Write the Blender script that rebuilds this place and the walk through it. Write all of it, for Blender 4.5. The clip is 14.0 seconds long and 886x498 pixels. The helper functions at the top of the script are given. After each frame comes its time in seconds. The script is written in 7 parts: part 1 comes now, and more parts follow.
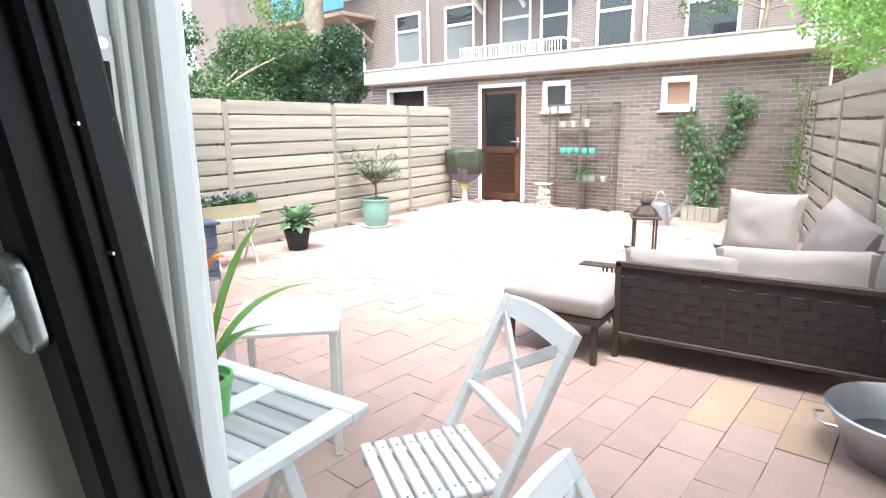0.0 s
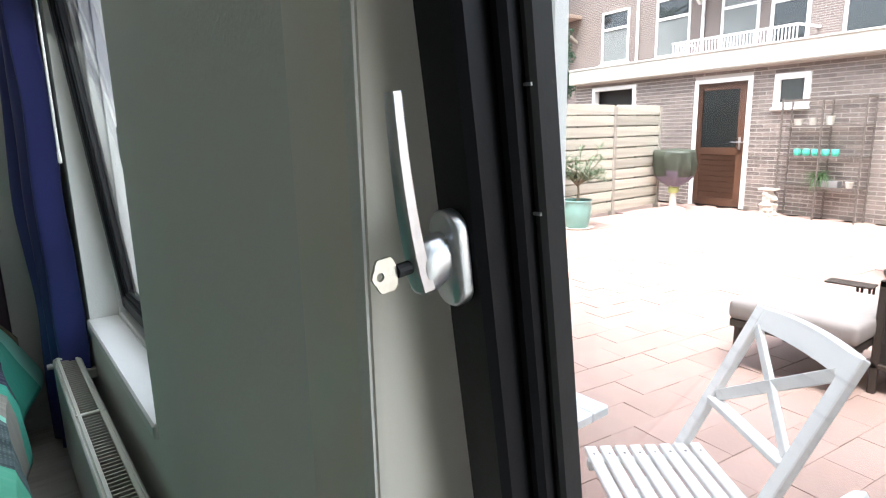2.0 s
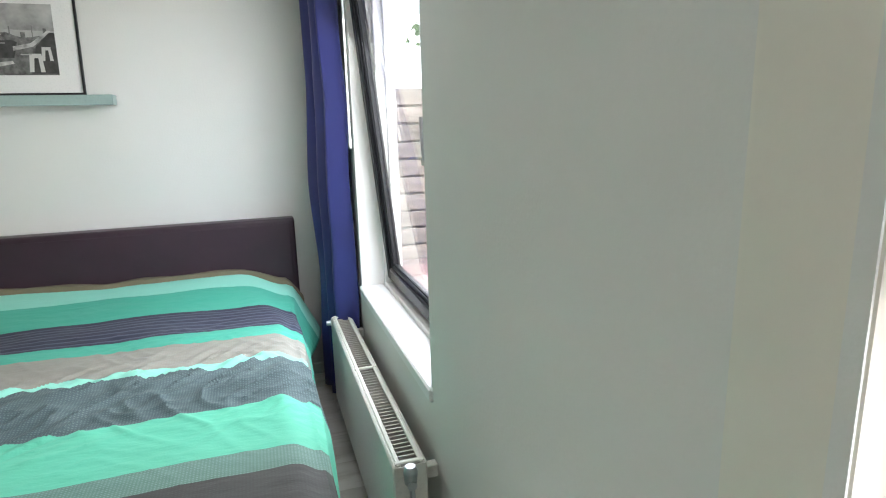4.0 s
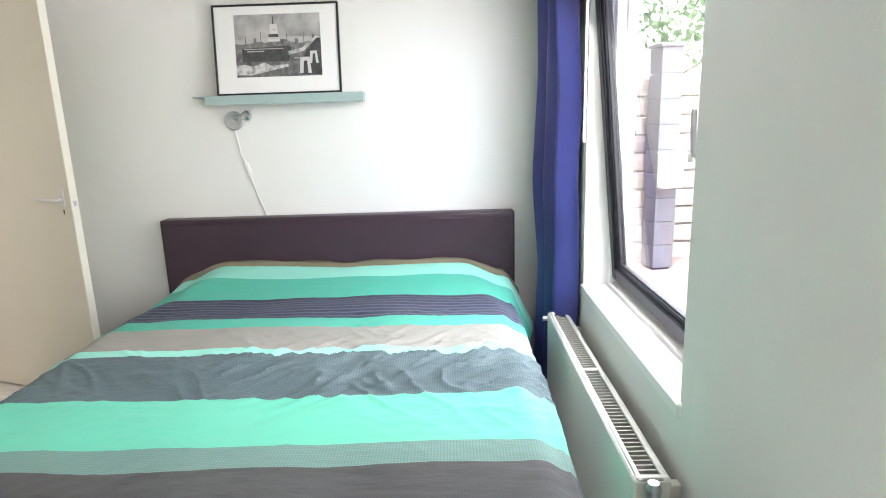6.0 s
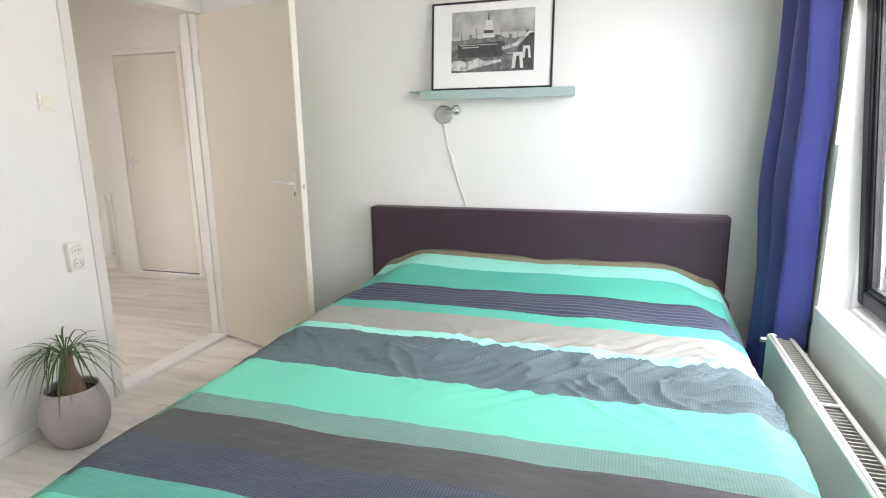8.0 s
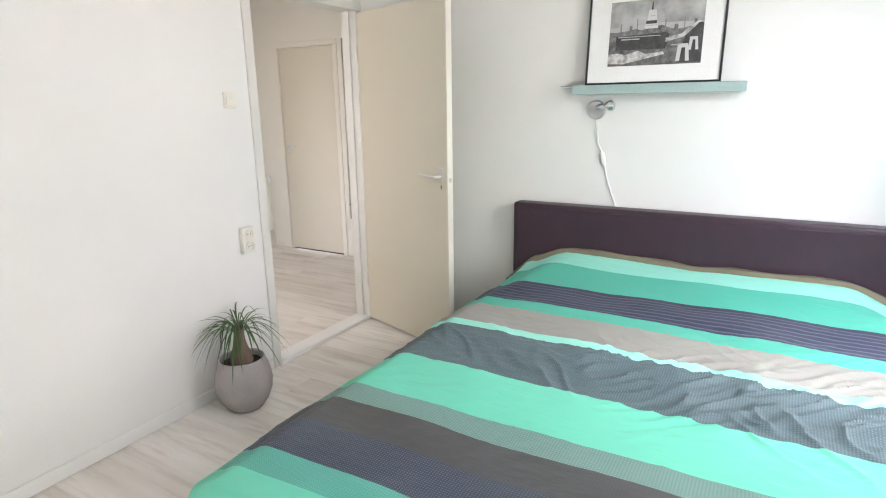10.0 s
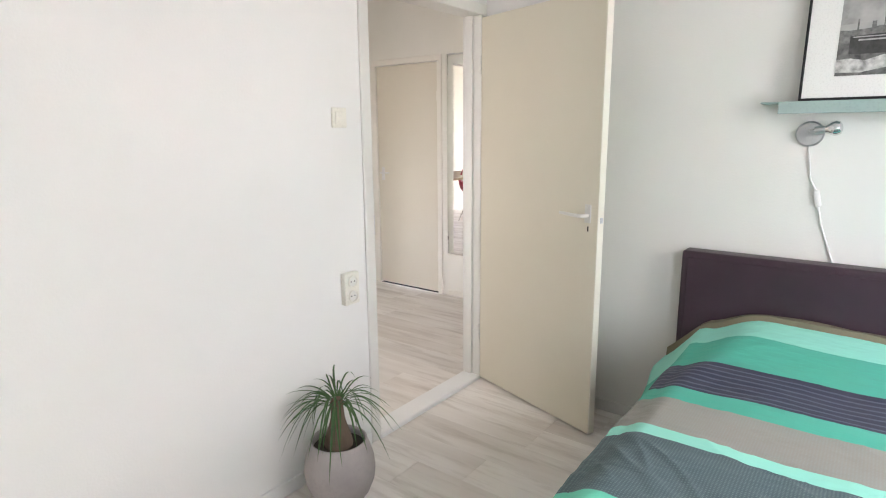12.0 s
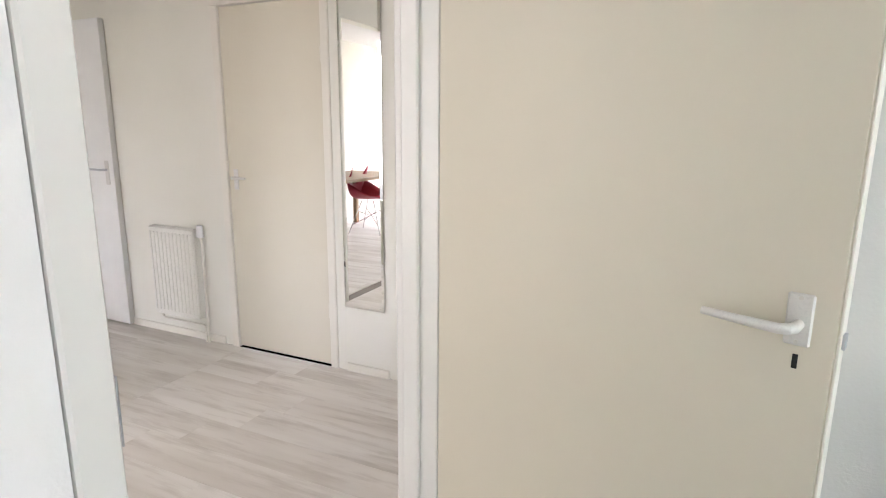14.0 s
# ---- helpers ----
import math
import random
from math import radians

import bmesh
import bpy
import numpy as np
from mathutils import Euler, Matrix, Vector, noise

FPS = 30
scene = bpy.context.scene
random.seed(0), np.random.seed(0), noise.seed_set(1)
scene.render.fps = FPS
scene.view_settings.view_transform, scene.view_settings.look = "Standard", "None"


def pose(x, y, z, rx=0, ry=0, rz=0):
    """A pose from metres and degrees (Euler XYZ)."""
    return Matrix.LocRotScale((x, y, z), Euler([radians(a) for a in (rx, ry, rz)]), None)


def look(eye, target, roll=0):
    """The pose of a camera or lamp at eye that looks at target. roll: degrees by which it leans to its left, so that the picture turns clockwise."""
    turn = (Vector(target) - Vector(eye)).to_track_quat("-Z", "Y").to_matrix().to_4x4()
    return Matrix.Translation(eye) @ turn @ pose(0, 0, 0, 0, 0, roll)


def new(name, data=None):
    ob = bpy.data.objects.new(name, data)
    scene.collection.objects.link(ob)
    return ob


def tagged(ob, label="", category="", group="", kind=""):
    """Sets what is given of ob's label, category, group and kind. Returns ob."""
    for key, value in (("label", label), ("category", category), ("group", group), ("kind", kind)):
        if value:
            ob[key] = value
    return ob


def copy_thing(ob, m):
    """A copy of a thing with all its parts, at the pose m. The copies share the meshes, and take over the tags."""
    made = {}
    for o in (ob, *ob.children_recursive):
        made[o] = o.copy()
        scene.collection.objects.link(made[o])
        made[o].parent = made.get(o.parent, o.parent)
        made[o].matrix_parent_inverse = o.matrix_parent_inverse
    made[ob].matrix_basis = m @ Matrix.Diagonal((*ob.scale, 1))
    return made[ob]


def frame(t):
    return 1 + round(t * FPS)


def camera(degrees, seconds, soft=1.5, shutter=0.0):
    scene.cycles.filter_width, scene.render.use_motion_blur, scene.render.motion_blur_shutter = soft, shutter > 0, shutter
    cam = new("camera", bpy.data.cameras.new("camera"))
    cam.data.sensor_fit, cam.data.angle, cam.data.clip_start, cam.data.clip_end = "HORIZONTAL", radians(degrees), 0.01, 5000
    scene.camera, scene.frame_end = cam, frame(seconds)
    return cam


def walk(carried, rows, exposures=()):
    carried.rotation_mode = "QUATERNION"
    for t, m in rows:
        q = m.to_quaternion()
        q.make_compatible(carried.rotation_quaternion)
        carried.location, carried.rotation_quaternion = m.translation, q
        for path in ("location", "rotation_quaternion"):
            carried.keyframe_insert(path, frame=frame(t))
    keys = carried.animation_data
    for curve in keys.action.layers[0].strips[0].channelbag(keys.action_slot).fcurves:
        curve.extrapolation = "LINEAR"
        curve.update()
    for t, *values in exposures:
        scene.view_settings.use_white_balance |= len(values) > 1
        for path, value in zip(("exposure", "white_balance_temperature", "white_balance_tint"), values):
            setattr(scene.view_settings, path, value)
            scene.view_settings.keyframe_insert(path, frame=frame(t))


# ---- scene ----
cam = camera(75.0, 14.0, soft=1.1)
PATH = [
    (0, (3.373, -0.438, 1.396), (2.312, 1.205, 0.978), -0.8),
    (0.5, (3.342, -0.452, 1.395), (2.19, 1.128, 0.974), -0.7),
    (1, (3.314, -0.466, 1.385), (2.039, 1.017, 0.969), -0.8),
    (1.5, (3.286, -0.484, 1.382), (1.889, 0.885, 0.965), -0.5),
    (2, (3.262, -0.521, 1.375), (1.723, 0.692, 0.975), -1.3),
    (2.5, (3.233, -0.556, 1.371), (1.586, 0.506, 0.971), -1.1),
    (3, (3.215, -0.591, 1.373), (1.473, 0.306, 0.969), -1.1),
    (5.5, (3.131, -0.807, 1.401), (1.185, -0.671, 0.96), -2.0),
    (6, (3.121, -0.844, 1.391), (1.168, -0.88, 0.961), -1.8),
    (6.5, (3.118, -0.885, 1.395), (1.175, -1.084, 0.963), -1.6),
    (7, (3.119, -0.928, 1.403), (1.197, -1.268, 0.968), -1.4),
    (7.5, (3.122, -0.969, 1.401), (1.225, -1.434, 0.968), -1.2),
    (8, (3.126, -1.019, 1.392), (1.264, -1.606, 0.962), -0.9),
    (8.5, (3.143, -1.065, 1.421), (1.319, -1.753, 0.973), -1.0),
    (11, (3.134, -1.215, 1.487), (1.528, -2.318, 1.037), -0.4),
    (11.5, (3.04, -1.373, 1.499), (1.447, -2.511, 1.09), -0.2),
    (12, (2.758, -1.736, 1.453), (1.197, -2.92, 1.051), -0.4),
    (12.5, (2.508, -2.128, 1.426), (0.954, -3.32, 1.02), -0.3),
    (13, (2.153, -2.498, 1.394), (0.514, -3.568, 0.985), 0.1),
    (13.5, (1.762, -2.761, 1.378), (0.015, -3.645, 0.97), 0.2),
    (14, (1.311, -2.914, 1.368), (-0.459, -3.749, 0.957), 0.4),
]
walk(cam, [(t, look(eye, target, roll)) for t, eye, target, roll in PATH],
     exposures=[(0, 2.4, 6050, 10), (1.0, 2.3, 6050, 10), (2.0, 2.5, 6150, 12), (3, 3.2, 6250, 13), (5.5, 4.76, 6350, 22), (6.5, 4.66, 6300, 22), (8.5, 4.76, 6300, 23), (11, 4.74, 6250, 23), (13.3, 4.74, 6250, 24), (14, 4.85, 6100, 23)])

# ---- world and sun ----
world = bpy.data.worlds.new("sky")
scene.world = world
world.use_nodes = True
wn = world.node_tree.nodes
sky = wn.new("ShaderNodeTexSky")
sky.sky_type = "NISHITA"
sky.sun_disc = False
sky.sun_elevation, sky.sun_rotation = radians(65), radians(150)
sky.air_density, sky.dust_density, sky.ozone_density = 1.0, 4.0, 1.0
wn["Background"].inputs["Strength"].default_value = 0.15
veil = wn.new("ShaderNodeHueSaturation")
veil.inputs["Saturation"].default_value = 0.45
world.node_tree.links.new(sky.outputs["Color"], veil.inputs["Color"])
world.node_tree.links.new(veil.outputs["Color"], wn["Background"].inputs["Color"])
sun_data = bpy.data.lights.new("sun", "SUN")
sun_data.energy, sun_data.angle, sun_data.color = 1.35, radians(32), (1.0, 0.97, 0.92)
sun = new("sun", sun_data)
sun.matrix_world = look((0, 0, 30), (-7, 12, 0))


def daylight(name, eye, target, w, h, watts, colour=(0.95, 1.0, 0.93)):
    """The sky's light in an opening, real or added."""
    d = bpy.data.lights.new(name, "AREA")
    d.shape, d.size, d.size_y, d.energy, d.color = "RECTANGLE", w, h, watts, colour
    new(name, d).matrix_world = look(eye, target)


daylight("window_daylight", (1.16, -0.05, 1.47), (1.16, -2.1, 0.1), 1.05, 1.6, 1.7)
daylight("door_daylight", (3.44, -0.06, 2.02), (1.4, -2.2, 0.0), 0.9, 0.48, 0.32)
daylight("door_daylight", (3.72, -0.06, 0.85), (1.2, -2.6, 0.3), 0.36, 1.3, 0.62)
# lamp in an assumed, unseen window, added to light living room and hall
daylight("assumed_living_light", (6.04, -6.8, 1.5), (1.5, -6.8, 0.2), 1.7, 1.5, 1.5, (1.0, 0.955, 0.83))
# no source is known here: a fill lamp that brightens the hall
daylight("hall_fill_lamp", (1.52, -4.55, 1.45), (-0.6, -4.9, 0.3), 1.1, 1.5, 0.62, (1.0, 0.965, 0.85))


# ---- materials ----
def nodes_of(m):
    m.use_nodes = True
    return m.node_tree.nodes, m.node_tree.links, m.node_tree.nodes["Principled BSDF"]


def coords(n, l, scale=(1, 1, 1), space="Object"):
    t = n.new("ShaderNodeTexCoord")
    mp = n.new("ShaderNodeMapping")
    mp.inputs["Scale"].default_value = scale
    l.new(t.outputs[space], mp.inputs["Vector"])
    return mp.outputs["Vector"]


def mix_rgb(n, l, fac, a, b):
    mx = n.new("ShaderNodeMix")
    mx.data_type = "RGBA"
    for sock, v in ((mx.inputs[0], fac), (mx.inputs[6], a), (mx.inputs[7], b)):
        if hasattr(v, "links"):
            l.new(v, sock)
        elif isinstance(v, tuple):
            sock.default_value = (*v, 1)[:4]
        else:
            sock.default_value = v
    return mx.outputs[2]


def noise_tex(n, l, vec, scale, detail=4, rough=0.55):
    t = n.new("ShaderNodeTexNoise")
    t.inputs["Scale"].default_value, t.inputs["Detail"].default_value, t.inputs["Roughness"].default_value = scale, detail, rough
    l.new(vec, t.inputs["Vector"])
    return t.outputs["Fac"]


def ramp(n, l, fac, lo, hi):
    r = n.new("ShaderNodeMapRange")
    r.inputs["From Min"].default_value, r.inputs["From Max"].default_value = lo, hi
    l.new(fac, r.inputs["Value"])
    return r.outputs["Result"]


def surf(name, c1, c2, scale=6.0, fine=60.0, rough=0.5, bump=0.1, metal=0.0, stretch=(1, 1, 1), vary=0.0, spec=0.5, coat=0.0, grain=0.82):
    """Two colours mixed by a coarse and a fine noise, with relief; vary shifts each object's lightness."""
    m = bpy.data.materials.new(name)
    n, l, b = nodes_of(m)
    vec = coords(n, l, stretch)
    big, small = noise_tex(n, l, vec, scale, 3), noise_tex(n, l, vec, fine, 5)
    col = mix_rgb(n, l, ramp(n, l, big, 0.3, 0.7), c1, c2)
    dark = tuple(v * grain for v in c1)
    col = mix_rgb(n, l, ramp(n, l, small, 0.5, 0.85), col, dark)
    if vary:
        info = n.new("ShaderNodeObjectInfo")
        hsv = n.new("ShaderNodeHueSaturation")
        r = n.new("ShaderNodeMath")
        r.operation = "MULTIPLY_ADD"
        l.new(info.outputs["Random"], r.inputs[0])
        r.inputs[1].default_value, r.inputs[2].default_value = vary, 1 - vary / 2
        l.new(r.outputs[0], hsv.inputs["Value"])
        l.new(col, hsv.inputs["Color"])
        col = hsv.outputs["Color"]
    l.new(col, b.inputs["Base Color"])
    b.inputs["Roughness"].default_value, b.inputs["Metallic"].default_value = rough, metal
    b.inputs["Specular IOR Level"].default_value, b.inputs["Coat Weight"].default_value = spec, coat
    if bump:
        bp = n.new("ShaderNodeBump")
        bp.inputs["Strength"].default_value, bp.inputs["Distance"].default_value = bump, 0.004
        l.new(small, bp.inputs["Height"])
        l.new(bp.outputs["Normal"], b.inputs["Normal"])
    return m


def wood(name, c1, c2, along="y", rough=0.5, bump=0.15, vary=0.1, coarse=3.0):
    st = {"x": (0.08, 1, 1), "y": (1, 0.08, 1), "z": (1, 1, 0.08)}[along]
    return surf(name, c1, c2, coarse, 55, rough, bump, stretch=st, vary=vary, grain=0.68)


def glass(name, tint=(1, 1, 1), rough=0.0):
    m = bpy.data.materials.new(name)
    n, l, b = nodes_of(m)
    tr, gl, lw, pw, mx = n.new("ShaderNodeBsdfTransparent"), n.new("ShaderNodeBsdfGlossy"), n.new("ShaderNodeLayerWeight"), n.new("ShaderNodeMath"), n.new("ShaderNodeMixShader")
    tr.inputs["Color"].default_value = (*tint, 1)
    gl.inputs["Roughness"].default_value = rough
    pw.operation = "POWER"
    pw.inputs[1].default_value = 4.0
    md = n.new("ShaderNodeMath")
    md.operation = "MULTIPLY_ADD"
    md.inputs[1].default_value, md.inputs[2].default_value = 0.6, 0.03
    l.new(lw.outputs["Facing"], pw.inputs[0])
    l.new(pw.outputs[0], md.inputs[0])
    l.new(md.outputs[0], mx.inputs[0])
    l.new(tr.outputs[0], mx.inputs[1])
    l.new(gl.outputs[0], mx.inputs[2])
    l.new(mx.outputs[0], n["Material Output"].inputs["Surface"])
    return m


def leafy(name, c1, c2):
    m = bpy.data.materials.new(name)
    n, l, b = nodes_of(m)
    geo = n.new("ShaderNodeNewGeometry")
    vec = coords(n, l)
    col = mix_rgb(n, l, geo.outputs["Random Per Island"], c1, c2)
    col = mix_rgb(n, l, ramp(n, l, noise_tex(n, l, vec, 1.2), 0.35, 0.7), col, c2)
    l.new(col, b.inputs["Base Color"])
    b.inputs["Roughness"].default_value = 0.5
    tl, mx = n.new("ShaderNodeBsdfTranslucent"), n.new("ShaderNodeMixShader")
    l.new(col, tl.inputs["Color"])
    mx.inputs[0].default_value = 0.35
    l.new(b.outputs[0], mx.inputs[1])
    l.new(tl.outputs[0], mx.inputs[2])
    l.new(mx.outputs[0], n["Material Output"].inputs["Surface"])
    return m


M_wall = surf("painted_plaster", (0.775, 0.77, 0.735), (0.735, 0.735, 0.70), 1.5, 120, 0.7, 0.22, grain=0.97)
M_wallh = surf("hall_plaster", (0.80, 0.785, 0.70), (0.76, 0.745, 0.66), 1.5, 120, 0.7, 0.22, grain=0.97)
M_ceil = surf("ceiling_paint", (0.82, 0.82, 0.8), (0.79, 0.79, 0.77), 1.2, 90, 0.8, 0.1)
M_cream = surf("cream_gloss_paint", (0.80, 0.77, 0.68), (0.77, 0.74, 0.65), 2, 70, 0.35, 0.08, grain=0.96)
M_door = surf("beige_door_paint", (0.69, 0.645, 0.525), (0.66, 0.615, 0.495), 1.5, 80, 0.45, 0.06, grain=0.97)
M_trim = surf("grey_white_trim", (0.70, 0.69, 0.64), (0.66, 0.65, 0.60), 2, 70, 0.4, 0.08, grain=0.95)
M_white = surf("white_paint", (0.83, 0.83, 0.81), (0.79, 0.79, 0.77), 4, 60, 0.4, 0.08, grain=0.96)
M_black = surf("anthracite_profile", (0.006, 0.006, 0.0085), (0.008, 0.008, 0.0105), 8, 150, 0.42, 0.04, spec=0.25)
M_gasket = surf("black_rubber", (0.01, 0.01, 0.011), (0.014, 0.014, 0.015), 8, 100, 0.6, 0.05)
M_alu = surf("satin_aluminium", (0.62, 0.63, 0.65), (0.56, 0.57, 0.6), 20, 200, 0.28, 0.03, metal=1.0)
M_pale = surf("pale_satin_steel", (0.72, 0.71, 0.67), (0.66, 0.65, 0.61), 20, 200, 0.42, 0.02, metal=0.3)
M_chrome = surf("chrome", (0.75, 0.75, 0.75), (0.7, 0.7, 0.7), 20, 200, 0.12, 0.0, metal=1.0)
M_brass = surf("worn_nickel_key", (0.72, 0.70, 0.64), (0.62, 0.6, 0.54), 60, 300, 0.35, 0.05, metal=1.0)


def plank_floor():
    """Whitewashed boards: pale ground, drawn-out grey-brown grain, each board from another log."""
    mt = bpy.data.materials.new("whitewashed_laminate")
    n, l, b = nodes_of(mt)
    info, comb, add = n.new("ShaderNodeObjectInfo"), n.new("ShaderNodeCombineXYZ"), n.new("ShaderNodeVectorMath")
    k = n.new("ShaderNodeMath")
    k.operation = "MULTIPLY"
    k.inputs[1].default_value = 60.0
    l.new(info.outputs["Random"], k.inputs[0])
    l.new(k.outputs[0], comb.inputs["X"])
    l.new(k.outputs[0], comb.inputs["Y"])
    l.new(coords(n, l), add.inputs[0])
    l.new(comb.outputs[0], add.inputs[1])
    mp = n.new("ShaderNodeMapping")
    mp.inputs["Scale"].default_value = (1, 0.11, 1)
    l.new(add.outputs[0], mp.inputs["Vector"])
    streak = noise_tex(n, l, mp.outputs["Vector"], 16, 6, 0.62)
    blot = noise_tex(n, l, mp.outputs["Vector"], 5, 3)
    col = mix_rgb(n, l, ramp(n, l, blot, 0.42, 0.72), (0.85, 0.81, 0.755), (0.66, 0.605, 0.54))
    col = mix_rgb(n, l, ramp(n, l, streak, 0.50, 0.78), col, (0.50, 0.44, 0.375))
    hsv = n.new("ShaderNodeHueSaturation")
    l.new(ramp(n, l, info.outputs["Random"], -12.0, 1.0), hsv.inputs["Value"])
    l.new(col, hsv.inputs["Color"])
    l.new(hsv.outputs["Color"], b.inputs["Base Color"])
    b.inputs["Roughness"].default_value = 0.36
    bp = n.new("ShaderNodeBump")
    bp.inputs["Strength"].default_value, bp.inputs["Distance"].default_value = 0.08, 0.004
    l.new(streak, bp.inputs["Height"])
    l.new(bp.outputs["Normal"], b.inputs["Normal"])
    return mt


M_floor = plank_floor()
M_sub = surf("floor_base", (0.25, 0.22, 0.19), (0.2, 0.18, 0.15), 4, 40, 0.8, 0)
M_glass = glass("clear_glass", (0.97, 0.985, 0.975))
M_rad = surf("cream_enamel", (0.80, 0.79, 0.72), (0.76, 0.75, 0.68), 3, 90, 0.3, 0.03)
M_radgrill = surf("dusty_grille", (0.42, 0.40, 0.35), (0.36, 0.34, 0.3), 8, 90, 0.5, 0.1)
M_curtain = surf("blue_satin_cotton", (0.045, 0.052, 0.22), (0.035, 0.04, 0.17), 3, 220, 0.38, 0.1)
M_head = surf("aubergine_leatherette", (0.045, 0.022, 0.034), (0.035, 0.018, 0.028), 6, 260, 0.42, 0.18)
M_sheet = surf("olive_sheet", (0.20, 0.17, 0.11), (0.16, 0.14, 0.09), 6, 200, 0.8, 0.2)
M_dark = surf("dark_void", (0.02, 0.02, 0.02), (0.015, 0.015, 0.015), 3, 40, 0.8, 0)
M_concrete = surf("grey_terracotta", (0.45, 0.405, 0.385), (0.36, 0.325, 0.31), 9, 70, 0.75, 0.3)
M_soil = surf("potting_soil", (0.045, 0.03, 0.02), (0.03, 0.02, 0.014), 30, 90, 0.95, 1.0)
M_bark = surf("fibrous_bark", (0.20, 0.14, 0.095), (0.13, 0.09, 0.06), 18, 90, 0.9, 0.6, stretch=(1, 1, 0.25))
M_plate = surf("ivory_plastic", (0.76, 0.74, 0.65), (0.73, 0.71, 0.62), 6, 90, 0.35, 0)
M_shelf = surf("grey_green_lacquer", (0.36, 0.47, 0.45), (0.33, 0.44, 0.42), 5, 90, 0.4, 0.03)
M_glassgreen = glass("green_edge_glass", (0.72, 0.88, 0.84))
M_mount = surf("mount_card", (0.80, 0.80, 0.78), (0.78, 0.78, 0.76), 4, 150, 0.8, 0.05)
M_brick = surf("brown_brick", (0.16, 0.13, 0.117), (0.23, 0.19, 0.172), 7, 45, 0.85, 0.8, vary=0.6)
M_mortar = surf("grey_mortar", (0.56, 0.52, 0.48), (0.46, 0.42, 0.385), 9, 60, 0.9, 0.4)
M_paver = surf("red_concrete_paver", (0.42, 0.285, 0.245), (0.36, 0.26, 0.23), 6, 50, 0.85, 0.5, vary=0.16)
M_pavery = surf("ochre_paver", (0.43, 0.30, 0.21), (0.40, 0.275, 0.205), 4, 50, 0.85, 0.5, vary=0.2)
M_sand = surf("joint_sand", (0.34, 0.25, 0.205), (0.26, 0.19, 0.155), 12, 60, 0.95, 0.5)
M_fence = wood("weathered_pine", (0.50, 0.465, 0.39), (0.33, 0.308, 0.255), "y", 0.8, 0.5, 0.32, 6.0)
M_boxwood = wood("mossy_box_wood", (0.36, 0.31, 0.19), (0.25, 0.22, 0.14), "y", 0.8, 0.4, 0.1)
M_fencez = wood("weathered_post", (0.36, 0.325, 0.28), (0.26, 0.235, 0.20), "z", 0.8, 0.35, 0.15)
M_facia = surf("white_roof_trim", (0.60, 0.57, 0.51), (0.50, 0.475, 0.43), 2.5, 40, 0.6, 0.1)
M_brown = wood("brown_varnish", (0.115, 0.052, 0.03), (0.085, 0.04, 0.024), "z", 0.4, 0.15, 0.05)
M_rope = surf("brown_webbing", (0.026, 0.019, 0.018), (0.02, 0.015, 0.014), 30, 200, 0.65, 0.4, vary=0.2)
M_taupe = surf("taupe_canvas", (0.30, 0.265, 0.25), (0.255, 0.225, 0.215), 5, 180, 0.85, 0.25)
M_iron = surf("brown_iron", (0.055, 0.043, 0.038), (0.075, 0.055, 0.043), 15, 100, 0.6, 0.3, metal=0.4)
M_chairw = wood("white_painted_wood", (0.87, 0.87, 0.85), (0.81, 0.81, 0.785), "x", 0.5, 0.2, 0.06)
M_greyw = wood("grey_weathered_slat", (0.66, 0.645, 0.62), (0.33, 0.32, 0.305), "x", 0.7, 0.35, 0.2, 9.0)
M_zinc = surf("galvanised_zinc", (0.55, 0.57, 0.6), (0.45, 0.47, 0.5), 14, 60, 0.38, 0.1, metal=0.9)
M_teal = surf("teal_glaze", (0.22, 0.38, 0.34), (0.16, 0.30, 0.27), 6, 50, 0.3, 0.1)
M_green = surf("lime_plastic", (0.18, 0.55, 0.12), (0.15, 0.48, 0.1), 5, 60, 0.4, 0)
M_mint = surf("mint_glass", (0.12, 0.62, 0.46), (0.10, 0.55, 0.41), 5, 60, 0.2, 0)
M_bluebox = surf("slate_blue_wood", (0.08, 0.10, 0.17), (0.06, 0.08, 0.14), 6, 60, 0.6, 0.2)
M_slate = surf("dark_slate_stain", (0.17, 0.18, 0.195), (0.13, 0.138, 0.15), 6, 60, 0.65, 0.3)
M_cover = surf("olive_cover", (0.06, 0.07, 0.048), (0.03, 0.036, 0.026), 7, 50, 0.6, 0.5)
M_coverp = surf("purple_plastic", (0.16, 0.13, 0.18), (0.12, 0.10, 0.14), 5, 50, 0.5, 0.3)
M_stone = surf("pale_cast_stone", (0.60, 0.56, 0.50), (0.48, 0.45, 0.40), 14, 60, 0.85, 0.6)
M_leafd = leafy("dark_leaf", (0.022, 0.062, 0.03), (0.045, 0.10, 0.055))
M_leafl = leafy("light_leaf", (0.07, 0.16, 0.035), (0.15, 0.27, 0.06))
# brighter green: sun through the leaves is put into the colour
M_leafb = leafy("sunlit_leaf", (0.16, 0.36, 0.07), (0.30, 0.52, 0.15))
M_collar = surf("yellow_collar", (0.42, 0.45, 0.16), (0.36, 0.39, 0.13), 5, 60, 0.5, 0.1)
M_leafm = leafy("mid_leaf", (0.045, 0.11, 0.035), (0.09, 0.17, 0.06))
M_leafg = leafy("grey_leaf", (0.13, 0.18, 0.11), (0.22, 0.28, 0.18))
M_hosta = leafy("hosta_leaf", (0.07, 0.16, 0.07), (0.14, 0.24, 0.11))
M_orange = leafy("orange_bract", (0.50, 0.22, 0.05), (0.60, 0.30, 0.10))
M_violet = leafy("violet_petal", (0.25, 0.2, 0.5), (0.35, 0.3, 0.6))
